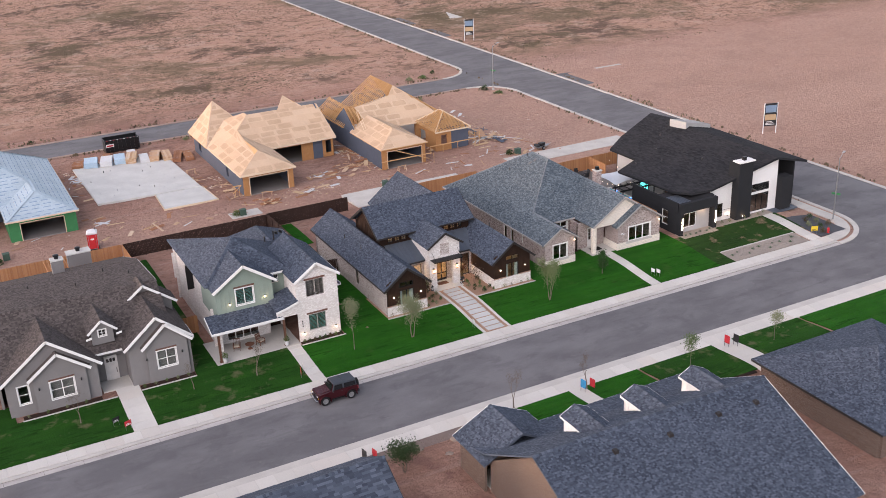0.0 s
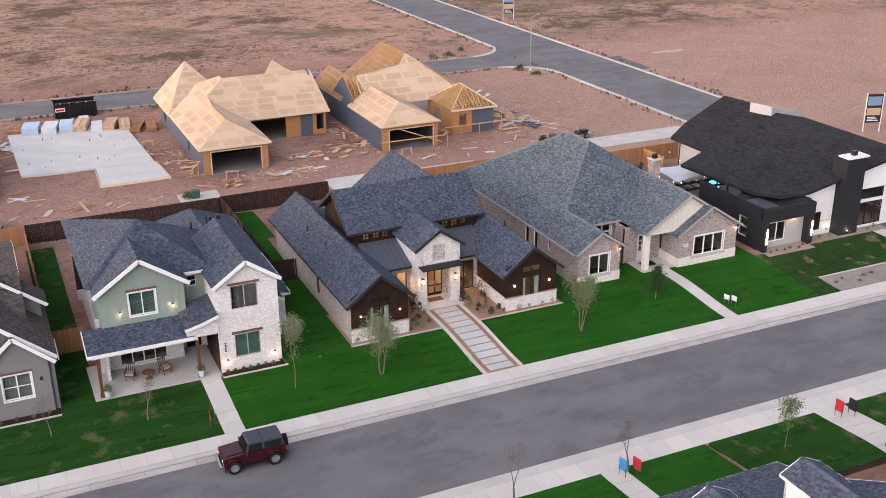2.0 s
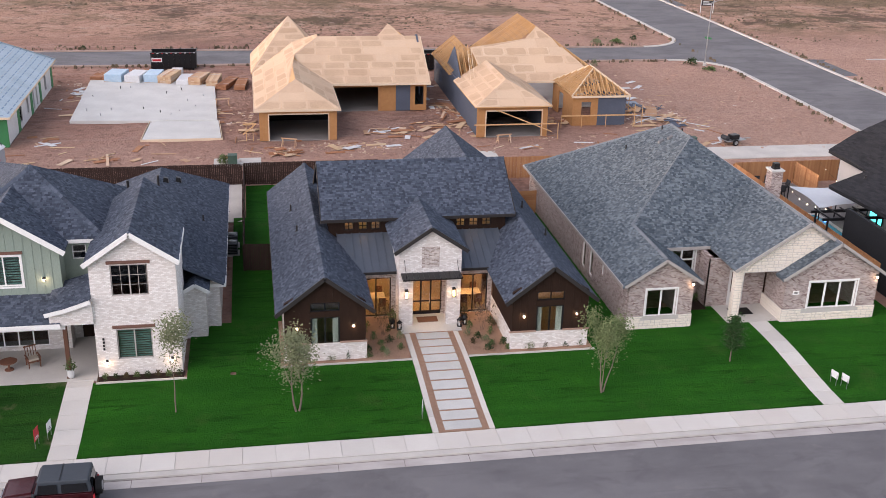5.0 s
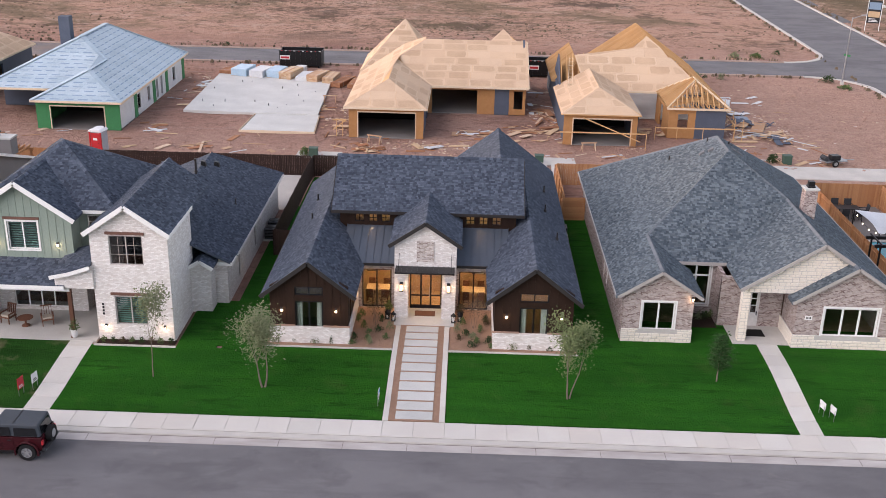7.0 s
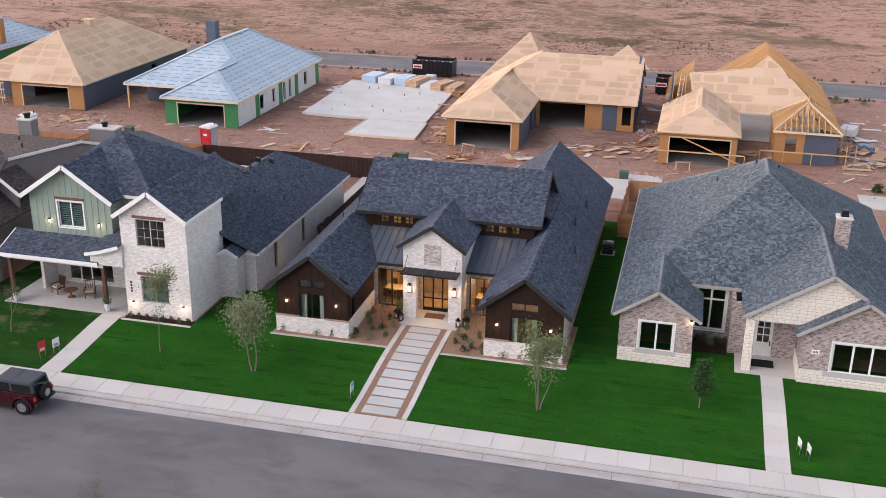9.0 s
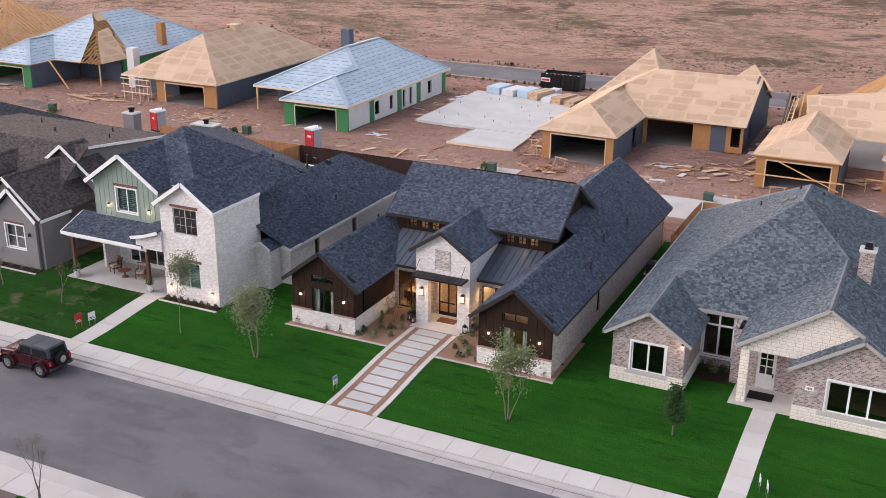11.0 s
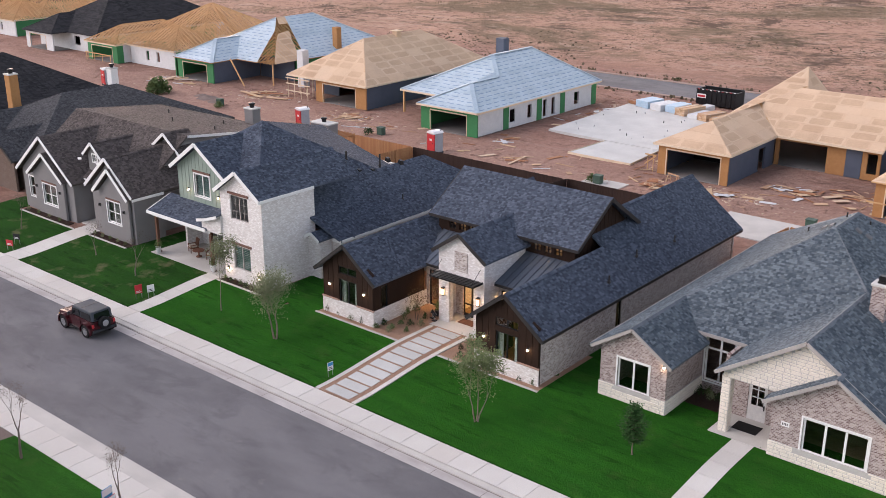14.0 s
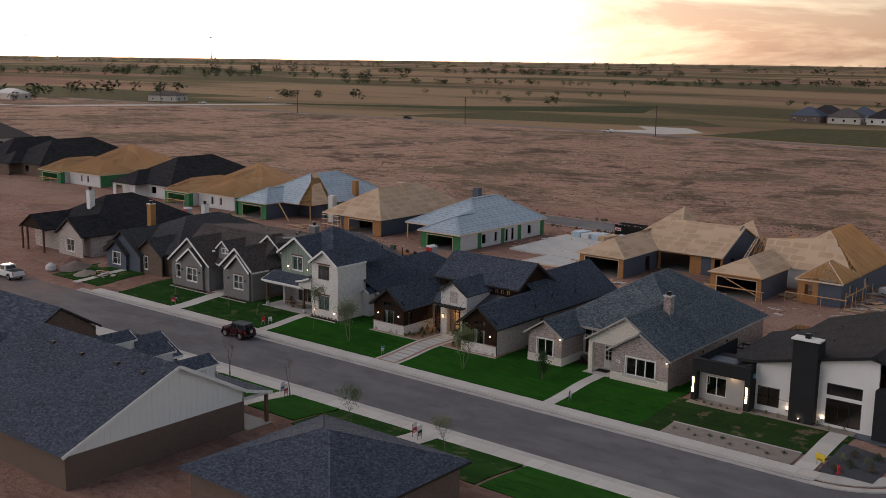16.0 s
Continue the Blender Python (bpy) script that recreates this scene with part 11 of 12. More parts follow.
def toilet_cabin(x, y, turn, label="portable toilet with a red door and pale roof"):
    z = gz(x, y)
    t = thing("portable_toilet", label, "portable toilet", (x, y, z), "portable toilets")
    f = Wall(x, y, turn)
    part("skid", f.box(Build(), -0.6, 0.6, -0.6, 0.6, z - 0.05, z + 0.12), "soft_top", t)
    bevelled(part("cabin", f.box(Build(), -0.56, 0.56, -0.56, 0.56, z + 0.12, z + 2.05), "gray_plastic", t, "silver-gray cabin sides"), 0.05)
    d = part("door", f.box(Build(), -0.42, 0.42, 0.56, 0.6, z + 0.2, z + 1.95), "red_plastic", t, "red door")
    part("emblem", f.box(Build(), -0.2, 0.2, 0.6, 0.606, z + 1.3, z + 1.5), "sign_white", d)
    part("latch", f.box(Build(), 0.3, 0.36, 0.6, 0.63, z + 1.0, z + 1.12), "black_metal", d)
    for s in (-1, 1):
        part("corner_post", f.box(Build(), s * 0.52 - 0.06, s * 0.52 + 0.06, 0.5, 0.62, z + 0.12, z + 2.0), "red_plastic", t)
    r = Build()
    prof = [(0.64, 2.05), (0.64, 2.1), (0.45, 2.26), (0.0, 2.32), (-0.45, 2.26), (-0.64, 2.1), (-0.64, 2.05)]
    r.prism([f.p(u, 0.66, z + q) for u, q in prof], f.n * -1.3)
    bevelled(part("roof", r, "white_plastic", t, "domed pale roof"), 0.03)
    part("vent_pipe", Build().tube(f.p(0.4, -0.4, z + 2.1), f.p(0.4, -0.4, z + 2.5), 0.05, 0.05, 8), "soft_top", t)


for p in ((-30.3, 44.0, -12), (-49.0, 43.0, -15), (-88.2, 43.4, -12)):
    toilet_cabin(*p)


def bundle(x, y, w, l, h, turn, material, label, wrap=None):
    """Stacked boards on bearers, tied with bands, sometimes wrapped."""
    t = thing("material_stack", label, "material stack", (0, 0, 0), "stacks of building materials")
    for d in (-0.35, 0.0, 0.35):
        part("bearer", Build().box(-w / 2, d * l - 0.05, -0.03, w / 2, d * l + 0.05, 0.09), "board_piece", t)
    n = max(3, int(h / 0.13))
    k = max(1, int(w / 0.3))
    rng = random.Random(int(x * 13 + y))
    for j in range(n):
        for i in range(k):
            e = rng.uniform(-0.05, 0.05) if not wrap else 0
            part("board", Build().box(-w / 2 + w * i / k + 0.004, -l / 2 + e, 0.09 + h * j / n + 0.004, -w / 2 + w * (i + 1) / k - 0.004, l / 2 + e, 0.09 + h * (j + 1) / n), material, t)
    if wrap:
        bevelled(part("wrapping", Build().hexa([(-w / 2 - 0.02, -l / 2 - 0.02, 0.3 * h), (w / 2 + 0.02, -l / 2 - 0.02, 0.25 * h), (w / 2 + 0.02, l / 2 + 0.02, 0.3 * h), (-w / 2 - 0.02, l / 2 + 0.02, 0.2 * h),
                                            (-w / 2 - 0.01, -l / 2 - 0.01, h + 0.12), (w / 2 + 0.01, -l / 2 - 0.01, h + 0.12), (w / 2 + 0.01, l / 2 + 0.01, h + 0.13), (-w / 2 - 0.01, l / 2 + 0.01, h + 0.12)]), wrap, t, "plastic wrapping"), 0.05)
    else:
        for d in (-0.3, 0.3):
            part("band", Build().box(-w / 2 - 0.012, d * l - 0.015, 0.09, w / 2 + 0.012, d * l + 0.015, h + 0.1), "gray_metal", t)
    t.location, t.rotation_euler = (x, y, rough_ground(x, y)), (0, 0, radians(turn))


MAT["wrap_blue"] = plain("wrap_blue", (0.36, 0.5, 0.62), (0.52, 0.6, 0.66), 0.5, s1=2.0, s2=8, relief=0.2)
MAT["red_board"] = pieces("red_board", [(0.3, 0.13, 0.07), (0.36, 0.18, 0.1), (0.25, 0.11, 0.065)], island=False, s2=20)
MAT["wrap_sheet"] = pieces("wrap_sheet", [(0.2, 0.24, 0.3), (0.27, 0.31, 0.37), (0.16, 0.19, 0.25)], island=False, s2=12, rough=0.7)
BUNDLES = [(-26.2, 78.3, 1.6, 2.6, 0.5, "red_board", None), (-24.4, 77.4, 1.9, 3.0, 1.0, "board_piece", "wrap_blue"), (-22.2, 77.0, 1.7, 3.2, 0.9, "board_piece", "wrap_white"), (-20.3, 76.9, 1.6, 3.0, 1.0, "board_piece", "wrap_blue"),
           (-18.6, 76.6, 1.5, 3.6, 1.0, "board_piece", None), (-16.9, 75.9, 1.3, 3.4, 0.6, "board_piece", "wrap_white"), (-15.3, 75.6, 1.4, 3.4, 0.9, "board_piece", None), (-13.7, 75.2, 1.3, 3.8, 0.8, "board_piece", None), (-12.2, 74.4, 1.2, 4.4, 0.5, "red_board", None), (-10.7, 74.0, 1.2, 4.2, 0.4, "red_board", None),
           (29.6, 66.6, 1.5, 2.4, 0.9, "board_piece", "wrap_white"), (30.8, 61.8, 1.3, 3.2, 0.12, "wrap_sheet", None), (31.6, 58.8, 1.2, 3.8, 0.2, "board_piece", None), (-18.0, 79.4, 1.2, 2.2, 0.7, "board_piece", "wrap_white"), (-21.8, 80.2, 1.2, 3.6, 0.3, "red_board", None)]
for i, (x, y, w, l, h, m, wr) in enumerate(BUNDLES):
    what = "plastic-wrapped stack of sheet material" if wr else ("stack of reddish timber boards" if m == "red_board" else "low stack of blue-gray sheathing sheets" if m == "wrap_sheet" else "stack of pale timber boards")
    bundle(x, y, w, l, h, -12 + 7 * math.sin(3 * i), m, what + " on bare dirt", wr)


def loose_board(x, y, l, w, turn, material="board_piece", tip=0.0, label="loose scrap board lying on the dirt"):
    b = Build().box(-l / 2, -w / 2, 0, l / 2, w / 2, 0.04)
    ob = solid("board", b, material, label, "board", "loose boards", at=(0, 0, 0))
    ob.location, ob.rotation_euler = (x, y, rough_ground(x, y) + 0.03), (0, radians(tip), radians(turn))
    return ob


def scrap_pile(x, y, rx, ry, n, label, seed, h=0.4, lmax=3.0, mats=("board_piece", "board_piece", "red_board")):
    rng = random.Random(seed)
    t = thing("scrap_pile", label, "scrap pile", (x, y, rough_ground(x, y)), "piles of scrap")
    z0 = rough_ground(x, y)
    for i in range(n):
        a, k = rng.uniform(0, 6.28), rng.uniform(0, 1) ** 0.6
        cx, cy = x + rx * k * math.cos(a), y + ry * k * math.sin(a)
        d, l = rng.gauss(0.3, 0.9), rng.uniform(0.5, lmax)
        z = rough_ground(cx, cy) + 0.05 + h * (1 - k) * rng.uniform(0, 1)
        dx, dy = 0.5 * l * math.cos(d), 0.5 * l * math.sin(d)
        part("board", Build().beam((cx - dx, cy - dy, z + rng.uniform(-0.03, 0.1)), (cx + dx, cy + dy, z + rng.uniform(-0.03, 0.1)), rng.choice((0.09, 0.14, 0.24, 0.6)), 0.04), rng.choice(mats), t)


scrap_pile(-23.8, 47.0, 2.0, 0.7, 5, "pale sheathing boards lying on the dirt", 1, 0.1, 3.8)
scrap_pile(-7.2, 47.6, 1.6, 0.9, 26, "heap of short timber offcuts", 2, 0.5, 1.6)
scrap_pile(-1.0, 48.8, 1.6, 0.7, 9, "scattered pale offcuts on the dirt", 3, 0.15, 1.8, ("board_piece", "wrap_white"))
scrap_pile(31.5, 55.5, 3.4, 2.4, 34, "wide heap of pale scrap boards and sheets", 4, 0.6, 3.8, ("board_piece", "board_piece", "wrap_white", "wrap_gray"))
scrap_pile(30.6, 60.5, 3.0, 1.6, 20, "heap of sheathing scraps and boards", 5, 0.4, 3.2, ("board_piece", "wrap_gray", "wrap_gray"))
scrap_pile(29.5, 65.5, 2.6, 1.4, 16, "scattered scraps beside the timber frame", 6, 0.3, 2.6, ("board_piece", "wrap_white", "wrap_gray"))
scrap_pile(7.5, 54.5, 3.6, 3.0, 24, "scattered offcuts between two unfinished houses", 7, 0.15, 2.4)
scrap_pile(3.0, 53.8, 3.0, 1.4, 14, "scattered pale offcuts on the dirt", 8, 0.1, 2.0, ("board_piece", "wrap_white"))
scrap_pile(10.4, 60.0, 1.2, 5.0, 24, "heap of boards beside the timber frame", 9, 0.6, 3.2)
scrap_pile(20.6, 56.8, 2.2, 1.4, 14, "offcuts in front of the timber frame", 10, 0.1, 2.2)
scrap_pile(-9.9, 54.5, 0.9, 4.0, 14, "offcuts along the sheathed wall", 11, 0.2, 2.6)
scrap_pile(-13.6, 62.0, 0.8, 4.0, 12, "offcuts beside the foundation slab", 12, 0.1, 3.0)
scrap_pile(-27.4, 72.0, 1.2, 3.0, 12, "offcuts and wrap beside the slab", 13, 0.2, 2.4, ("board_piece", "wrap_white"))
scrap_pile(-48.5, 50.0, 3.0, 2.0, 16, "scattered boards before an unfinished house", 14, 0.15, 3.0)
scrap_pile(-66.0, 52.5, 3.6, 2.2, 22, "heap of boards before an unfinished house", 15, 0.4, 3.4)
scrap_pile(-84.0, 51.0, 4.0, 2.4, 22, "scattered boards before a truss-framed house", 16, 0.3, 3.2, ("board_piece", "wrap_white"))
rng_ = random.Random(5)
for i in range(130):
    x, y = rng_.uniform(-50, 37), rng_.uniform(45.8, 52.5)
    if i % 3 == 0:
        x, y = rng_.choice([rng_.uniform(-29.5, -27.0), rng_.uniform(8.9, 11.6), rng_.uniform(27.5, 36.0)]), rng_.uniform(52, 74)
    loose_board(x, y, rng_.uniform(0.4, 2.4), rng_.choice((0.1, 0.15, 0.25, 0.5)), rng_.gauss(20, 50), rng_.choice(("board_piece", "board_piece", "red_board", "wrap_white")))


def sawhorse(x, y, turn):
    t = thing("sawhorse", "rough timber sawhorse on the site dirt", "sawhorse", (0, 0, 0))
    part("beam", Build().box(-0.75, -0.05, 0.72, 0.75, 0.05, 0.82), "board_piece", t)
    for sx in (-1, 1):
        for sy in (-1, 1):
            part("leg", Build().beam((sx * 0.62, sy * 0.3, 0), (sx * 0.58, sy * 0.05, 0.74), 0.05, 0.09), "board_piece", t)
        part("brace", Build().beam((sx * 0.6, -0.22, 0.25), (sx * 0.6, 0.22, 0.25), 0.03, 0.08), "board_piece", t)
    t.location, t.rotation_euler = (x, y, rough_ground(x, y)), (0, 0, radians(turn))


sawhorse(13.6, 49.6, 10)
sawhorse(-12.6, 65.4, 10)
sawhorse(-6.4, 49.9, -20)


def metal_trailer(x, y, turn):
    t = thing("trailer", "small metal equipment trailer on the dirt", "trailer", (0, 0, 0))
    part("frame", Build().box(-1.1, -0.55, 0.42, 1.1, 0.55, 0.5), "gray_metal", t)
    part("tongue", Build().beam((1.1, 0, 0.45), (2.1, 0, 0.4), 0.08, 0.08), "gray_metal", t)
    bevelled(part("motor", Build().box(-0.4, -0.35, 0.5, 0.5, 0.35, 0.95), "black_metal", t), 0.05)
    part("tank", Build().tube((-0.95, -0.4, 0.72), (-0.95, 0.4, 0.72), 0.22, 0.22, 14), "soft_top", t)
    for s in (-1, 1):
        wheel(t, -0.2, s * 0.66, 0.3, 0.18, s, 5)
    t.location, t.rotation_euler = (x, y, rough_ground(x, y)), (0, 0, radians(turn))


metal_trailer(35.4, 47.0, 15)


def heap(x, y, r, h, material, label, seed):
    """A heaped cone with a ragged edge."""
    b, n, m = Build(), 26, 9
    for j in range(m + 1):
        for i in range(n):
            a, k = 6.283 * i / n, 1 - j / m
            rr = r * k * (1 + 0.22 * noise.noise(Vector((math.cos(a) * 1.6, math.sin(a) * 1.6, seed))))
            zz = h * (1 - k) ** 0.8 * (1 + 0.3 * noise.noise(Vector((math.cos(a) * k * 3, math.sin(a) * k * 3, seed + 4)))) + 0.08 * noise.noise(Vector((rr * math.cos(a) * 2, rr * math.sin(a) * 2, seed)))
            b.v.append((x + rr * math.cos(a), y + rr * math.sin(a), rough_ground(x, y) + zz - 0.1))
    for j in range(m):
        b.f += [(j * n + i, j * n + (i + 1) % n, (j + 1) * n + (i + 1) % n, (j + 1) * n + i) for i in range(n)]
    ob = solid("earth_mound", b, material, label, "mound", "mounds of earth")
    for p in ob.data.polygons:
        p.use_smooth = True


for i_, (x_, y_, r_, h_) in enumerate(((-70.5, 46.4, 1.6, 0.5), (-68.2, 45.6, 1.1, 0.4), (-72.6, 47.0, 1.2, 0.35))):
    heap(x_, y_, r_, h_, "gravel_brown", "low mound of dark dug earth beside the alley", 30 + i_)
heap(-63.0, 4.5, 2.6, 1.1, "gravel_brown", "heap of brown earth and rubble", 1)
heap(-58.6, 3.4, 1.8, 0.7, "gravel_tan", "heap of pale sand and rubble", 2)
heap(-60.5, 8.6, 2.2, 0.8, "dirt", "heap of reddish dirt", 3)
heap(-66.8, 6.2, 1.6, 0.7, "dirt", "heap of reddish dirt", 5)
scrap_pile(-56.4, 4.2, 2.4, 1.8, 26, "pile of broken boards and bags", 17, 0.5, 1.6, ("board_piece", "wrap_white", "red_board"))
b_ = Build().lathe((-64.6, 1.6, rough_ground(-64.6, 1.6)), [(0.55, 0), (0.75, 0.3), (0.7, 0.8), (0.4, 1.05), (0.2, 1.15)], 12)
bevelled(solid("bulk_bag", b_, "wrap_white", "full white bulk bag standing by the kerb", "bulk bag"), 0.05)


def wheeled_bin(x, y):
    z = rough_ground(x, y)
    t = thing("wheeled_bin", "blue plastic wheeled bin by the pavement", "bin", (x, y, z))
    bevelled(part("body", Build().hexa([(x - 0.24, y - 0.28, z), (x + 0.24, y - 0.28, z), (x + 0.24, y + 0.28, z), (x - 0.24, y + 0.28, z), (x - 0.31, y - 0.36, z + 0.95), (x + 0.31, y - 0.36, z + 0.95), (x + 0.31, y + 0.36, z + 0.95), (x - 0.31, y + 0.36, z + 0.95)]), "blue_plastic", t), 0.03)
    bevelled(part("lid", Build().box(x - 0.33, y - 0.38, z + 0.95, x + 0.33, y + 0.4, z + 1.03), "blue_plastic", t), 0.03)
    for s in (-1, 1):
        part("wheel", Build().tube((x + s * 0.25, y + 0.32, z + 0.12), (x + s * 0.31, y + 0.32, z + 0.12), 0.12, 0.12, 12), "rubber", t)


wheeled_bin(-64.0, -13.4)
for i, (x, y) in enumerate([(30.0, 82.5), (31.2, 83.0), (33.0, 82.4), (47.0, 79.0), (46.0, 82.5), (-8.6, 83.4), (-50.0, 96.5), (-30.5, 96.0), (38.0, 97.0), (41.0, 97.4), (44.5, 100.0), (-62.0, -15.6), (-60.0, 12.0)]):
    shrub(x, y, 0.6 + 0.25 * math.sin(5 * i), 0.5 + 0.2 * math.cos(3 * i), ("leaf", "leaf_dark", "leaf_pale")[i % 3], "weedy green bush beside the road", 480 + i, 260, rough_ground(x, y))


def ground_litter():
    """Clods, stones and chips trodden into the site."""
    rng = random.Random(9)
    for name, mat, lab, n, smin, smax in (("clods", "dirt", "clods of reddish earth strewn over the site", 4200, 0.05, 0.2), ("chips", "board_piece_island", "pale wood chips and litter strewn over the site", 1700, 0.06, 0.3)):
        b = Build()
        for i in range(n):
            if mat == "dirt" or rng.random() < 0.14:
                x, y = rng.uniform(-100, 48), rng.uniform(45, 84)
            else:
                cx, cy = rng.choice(((0, 50), (5, 56), (20, 53), (31, 57), (31, 63), (-10, 60), (-26, 74), (-48, 50), (-66, 52), (10, 62), (-84, 51)))
                x, y = cx + rng.gauss(0, 2.6), cy + rng.gauss(0, 2.0)
            if any(a < x < c and e < y < g for a, c, e, g in ((-30.5, -12.0, 49, 75), (-9.6, 8.5, 51, 79), (12, 27, 51, 79), (-46, -30.5, 51, 77))):
                continue
            s = rng.uniform(smin, smax)
            a = rng.uniform(0, 6.28)
            z = rough_ground(x, y)
            hgt = s * 0.6 if mat == "dirt" else 0.03
            w = s * (0.8 if mat == "dirt" else rng.uniform(0.2, 0.7))
            c, d = math.cos(a), math.sin(a)
            P = lambda u, v, q: (x + u * c - v * d, y + u * d + v * c, z + q)
            b.hexa([P(-s, -w, -0.03), P(s, -w, -0.03), P(s, w, -0.03), P(-s, w, -0.03), P(-s * 0.6, -w * 0.6, hgt), P(s * 0.6, -w * 0.6, hgt), P(s * 0.5, w * 0.7, hgt), P(-s * 0.7, w * 0.5, hgt)])
        solid(name, b, mat, lab, name, kind="stuff", at=(0, 0, 0))


MAT["board_piece_island"] = pieces("board_piece_island", [(0.52, 0.36, 0.22), (0.62, 0.52, 0.42), (0.42, 0.24, 0.14), (0.7, 0.66, 0.62)], s2=20, rough=0.85)
ground_litter()

# ---- open land, highway and distance ----
MAT["pole_wood"] = plain("pole_wood", (0.1, 0.075, 0.06), None, 0.9)
MAT["far_wall"] = plain("far_wall", (0.55, 0.5, 0.46), (0.46, 0.42, 0.39), 0.9)
MAT["far_white"] = plain("far_white", (0.68, 0.66, 0.64), None, 0.8)
MAT["roof_red"] = plain("roof_red", (0.2, 0.075, 0.05), (0.15, 0.06, 0.045), 0.8)
MAT["field"] = grass_mat("field", (0.1, 0.105, 0.05), (0.2, 0.15, 0.1), 0.8)
MAT["field_dark"] = grass_mat("field_dark", (0.05, 0.07, 0.03), (0.1, 0.09, 0.055), 0.5)
MAT["bush_leaf"] = pieces("bush_leaf", [(0.028, 0.042, 0.02), (0.042, 0.058, 0.026), (0.06, 0.07, 0.035)], s2=4)
MAT["scrub_leaf"] = pieces("scrub_leaf", [(0.13, 0.1, 0.07), (0.17, 0.125, 0.088), (0.1, 0.085, 0.055), (0.24, 0.165, 0.12)], s2=4)


def far_tree(x, y, r, h, seed, label="dark round-crowned tree in dry grassland"):
    """A short trunk and a crown of leaf clumps."""
    rng = random.Random(seed)
    t = thing("tree", label, "tree", (x, y, 0))
    b = Build()
    for i in range(3):
        a = 2.1 * i + seed
        b.tube((x, y, -0.2), (x + 0.35 * r * math.cos(a), y + 0.35 * r * math.sin(a), h * 0.55), 0.05 * r + 0.05, 0.03 * r, 6)
    part("trunk", b, "bark", t)
    c = Build()
    lobes = [(rng.uniform(-0.55, 0.55) * r, rng.uniform(-0.55, 0.55) * r, rng.uniform(0.4, 0.8) * h, rng.uniform(0.35, 0.6)) for _ in range(7)]
    for i in range(330):
        lx, ly, lz, k = rng.choice(lobes)
        d = Vector((rng.gauss(0, 1), rng.gauss(0, 1), rng.gauss(0, 1))).normalized() * rng.uniform(0.6, 1.0) ** 0.5
        leaf_quad(c, (x + lx + d.x * k * r, y + ly + d.y * k * r, max(0.15, lz + d.z * k * h * 0.55)), 0.2 * r + 0.25, rng)
    part("crown", c, "bush_leaf", t)


GRASSLAND_TREES = [(-1, 682, 7, 6), (36, 625, 6, 5), (33, 465, 3.5, 4), (73, 605, 8, 6), (84, 600, 6, 5), (117, 655, 4, 4), (141, 486, 5, 6), (143, 555, 4, 4), (364, 845, 5, 5), (757, 1010, 8, 8), (1119, 1010, 9, 8), (506, 436, 6, 6), (1214, 1010, 8, 7), (1270, 1010, 8, 7), (1360, 1010, 10, 8), (250, 700, 5, 5), (300, 560, 4, 4), (430, 620, 5, 5), (560, 700, 6, 6), (210, 430, 2.5, 3)]
for i, (x, y, r, h) in enumerate(GRASSLAND_TREES):
    far_tree(x, y, r, h, 600 + i)


def power_pole(x, y, h=11.0, turn=0):
    t = thing("utility_pole", "tall weathered timber utility pole beside the highway", "utility pole", (x, y, 0), "utility poles")
    f = Wall(x, y, turn)
    part("pole", Build().tube((x, y, -0.3), (x, y, h), 0.2, 0.13, 8), "pole_wood", t)
    for z in (h - 0.5, h - 1.7):
        arm = part("crossarm", f.box(Build(), -1.4, 1.4, -0.08, 0.08, z, z + 0.2), "pole_wood", t)
        for u in (-1.25, 0.0, 1.25):
            part("insulator", Build().lathe(f.p(u, 0, z + 0.2), [(0.07, 0), (0.09, 0.08), (0.04, 0.2)], 6), "gray_metal", arm)


POLES = [(-445, 299), (-330, 299), (-221, 299), (-126, 299), (-28, 299), (77, 312), (202, 318), (353, 330), (490, 345), (620, 360)]
for x, y in POLES:
    power_pole(x, y, 12.0, 90)


def wire(b, p, q, sag=1.4):
    p, q = Vector(p), Vector(q)
    last = p
    for i in range(1, 9):
        u = i / 8
        r = p.lerp(q, u) - Vector((0, 0, sag * 4 * u * (1 - u)))
        b.tube(last, r, 0.025, 0.025, 3, caps=False)
        last = r


b_ = Build()
for (x0, y0), (x1, y1) in zip(POLES[:-1], POLES[1:]):
    for u in (-1.25, 1.25):
        wire(b_, (x0, y0 + u, 11.75), (x1, y1 + u, 11.75))
solid("power_lines", b_, "black_metal", "thin power lines strung between the poles", "power lines", kind="stuff", at=(0, 0, 0))


def gate_pier(x, y):
    t = thing("gate_pier", "pale stone entrance pier with a planter", "gate pier", (x, y, 0), "entrance piers")
    part("shaft", Build().box(x - 0.9, y - 0.9, -0.1, x + 0.9, y + 0.9, 2.6), "stone", t)
    part("cap", Build().box(x - 1.1, y - 1.1, 2.6, x + 1.1, y + 1.1, 2.85), "slab", t)
    part("wing_wall", Build().box(x - 5.0 if x < 57 else x + 0.9, y - 0.4, -0.1, x - 0.9 if x < 57 else x + 5.0, y + 0.4, 1.5), "stone", t)


gate_pier(44.5, 298.0)
gate_pier(69.0, 298.0)
for i, (x, y) in enumerate([(40.0, 296.0), (74.0, 296.5), (72.0, 299.5)]):
    far_tree(x, y, 2.0, 2.4, 640 + i, "low dark bush beside the entrance pier")


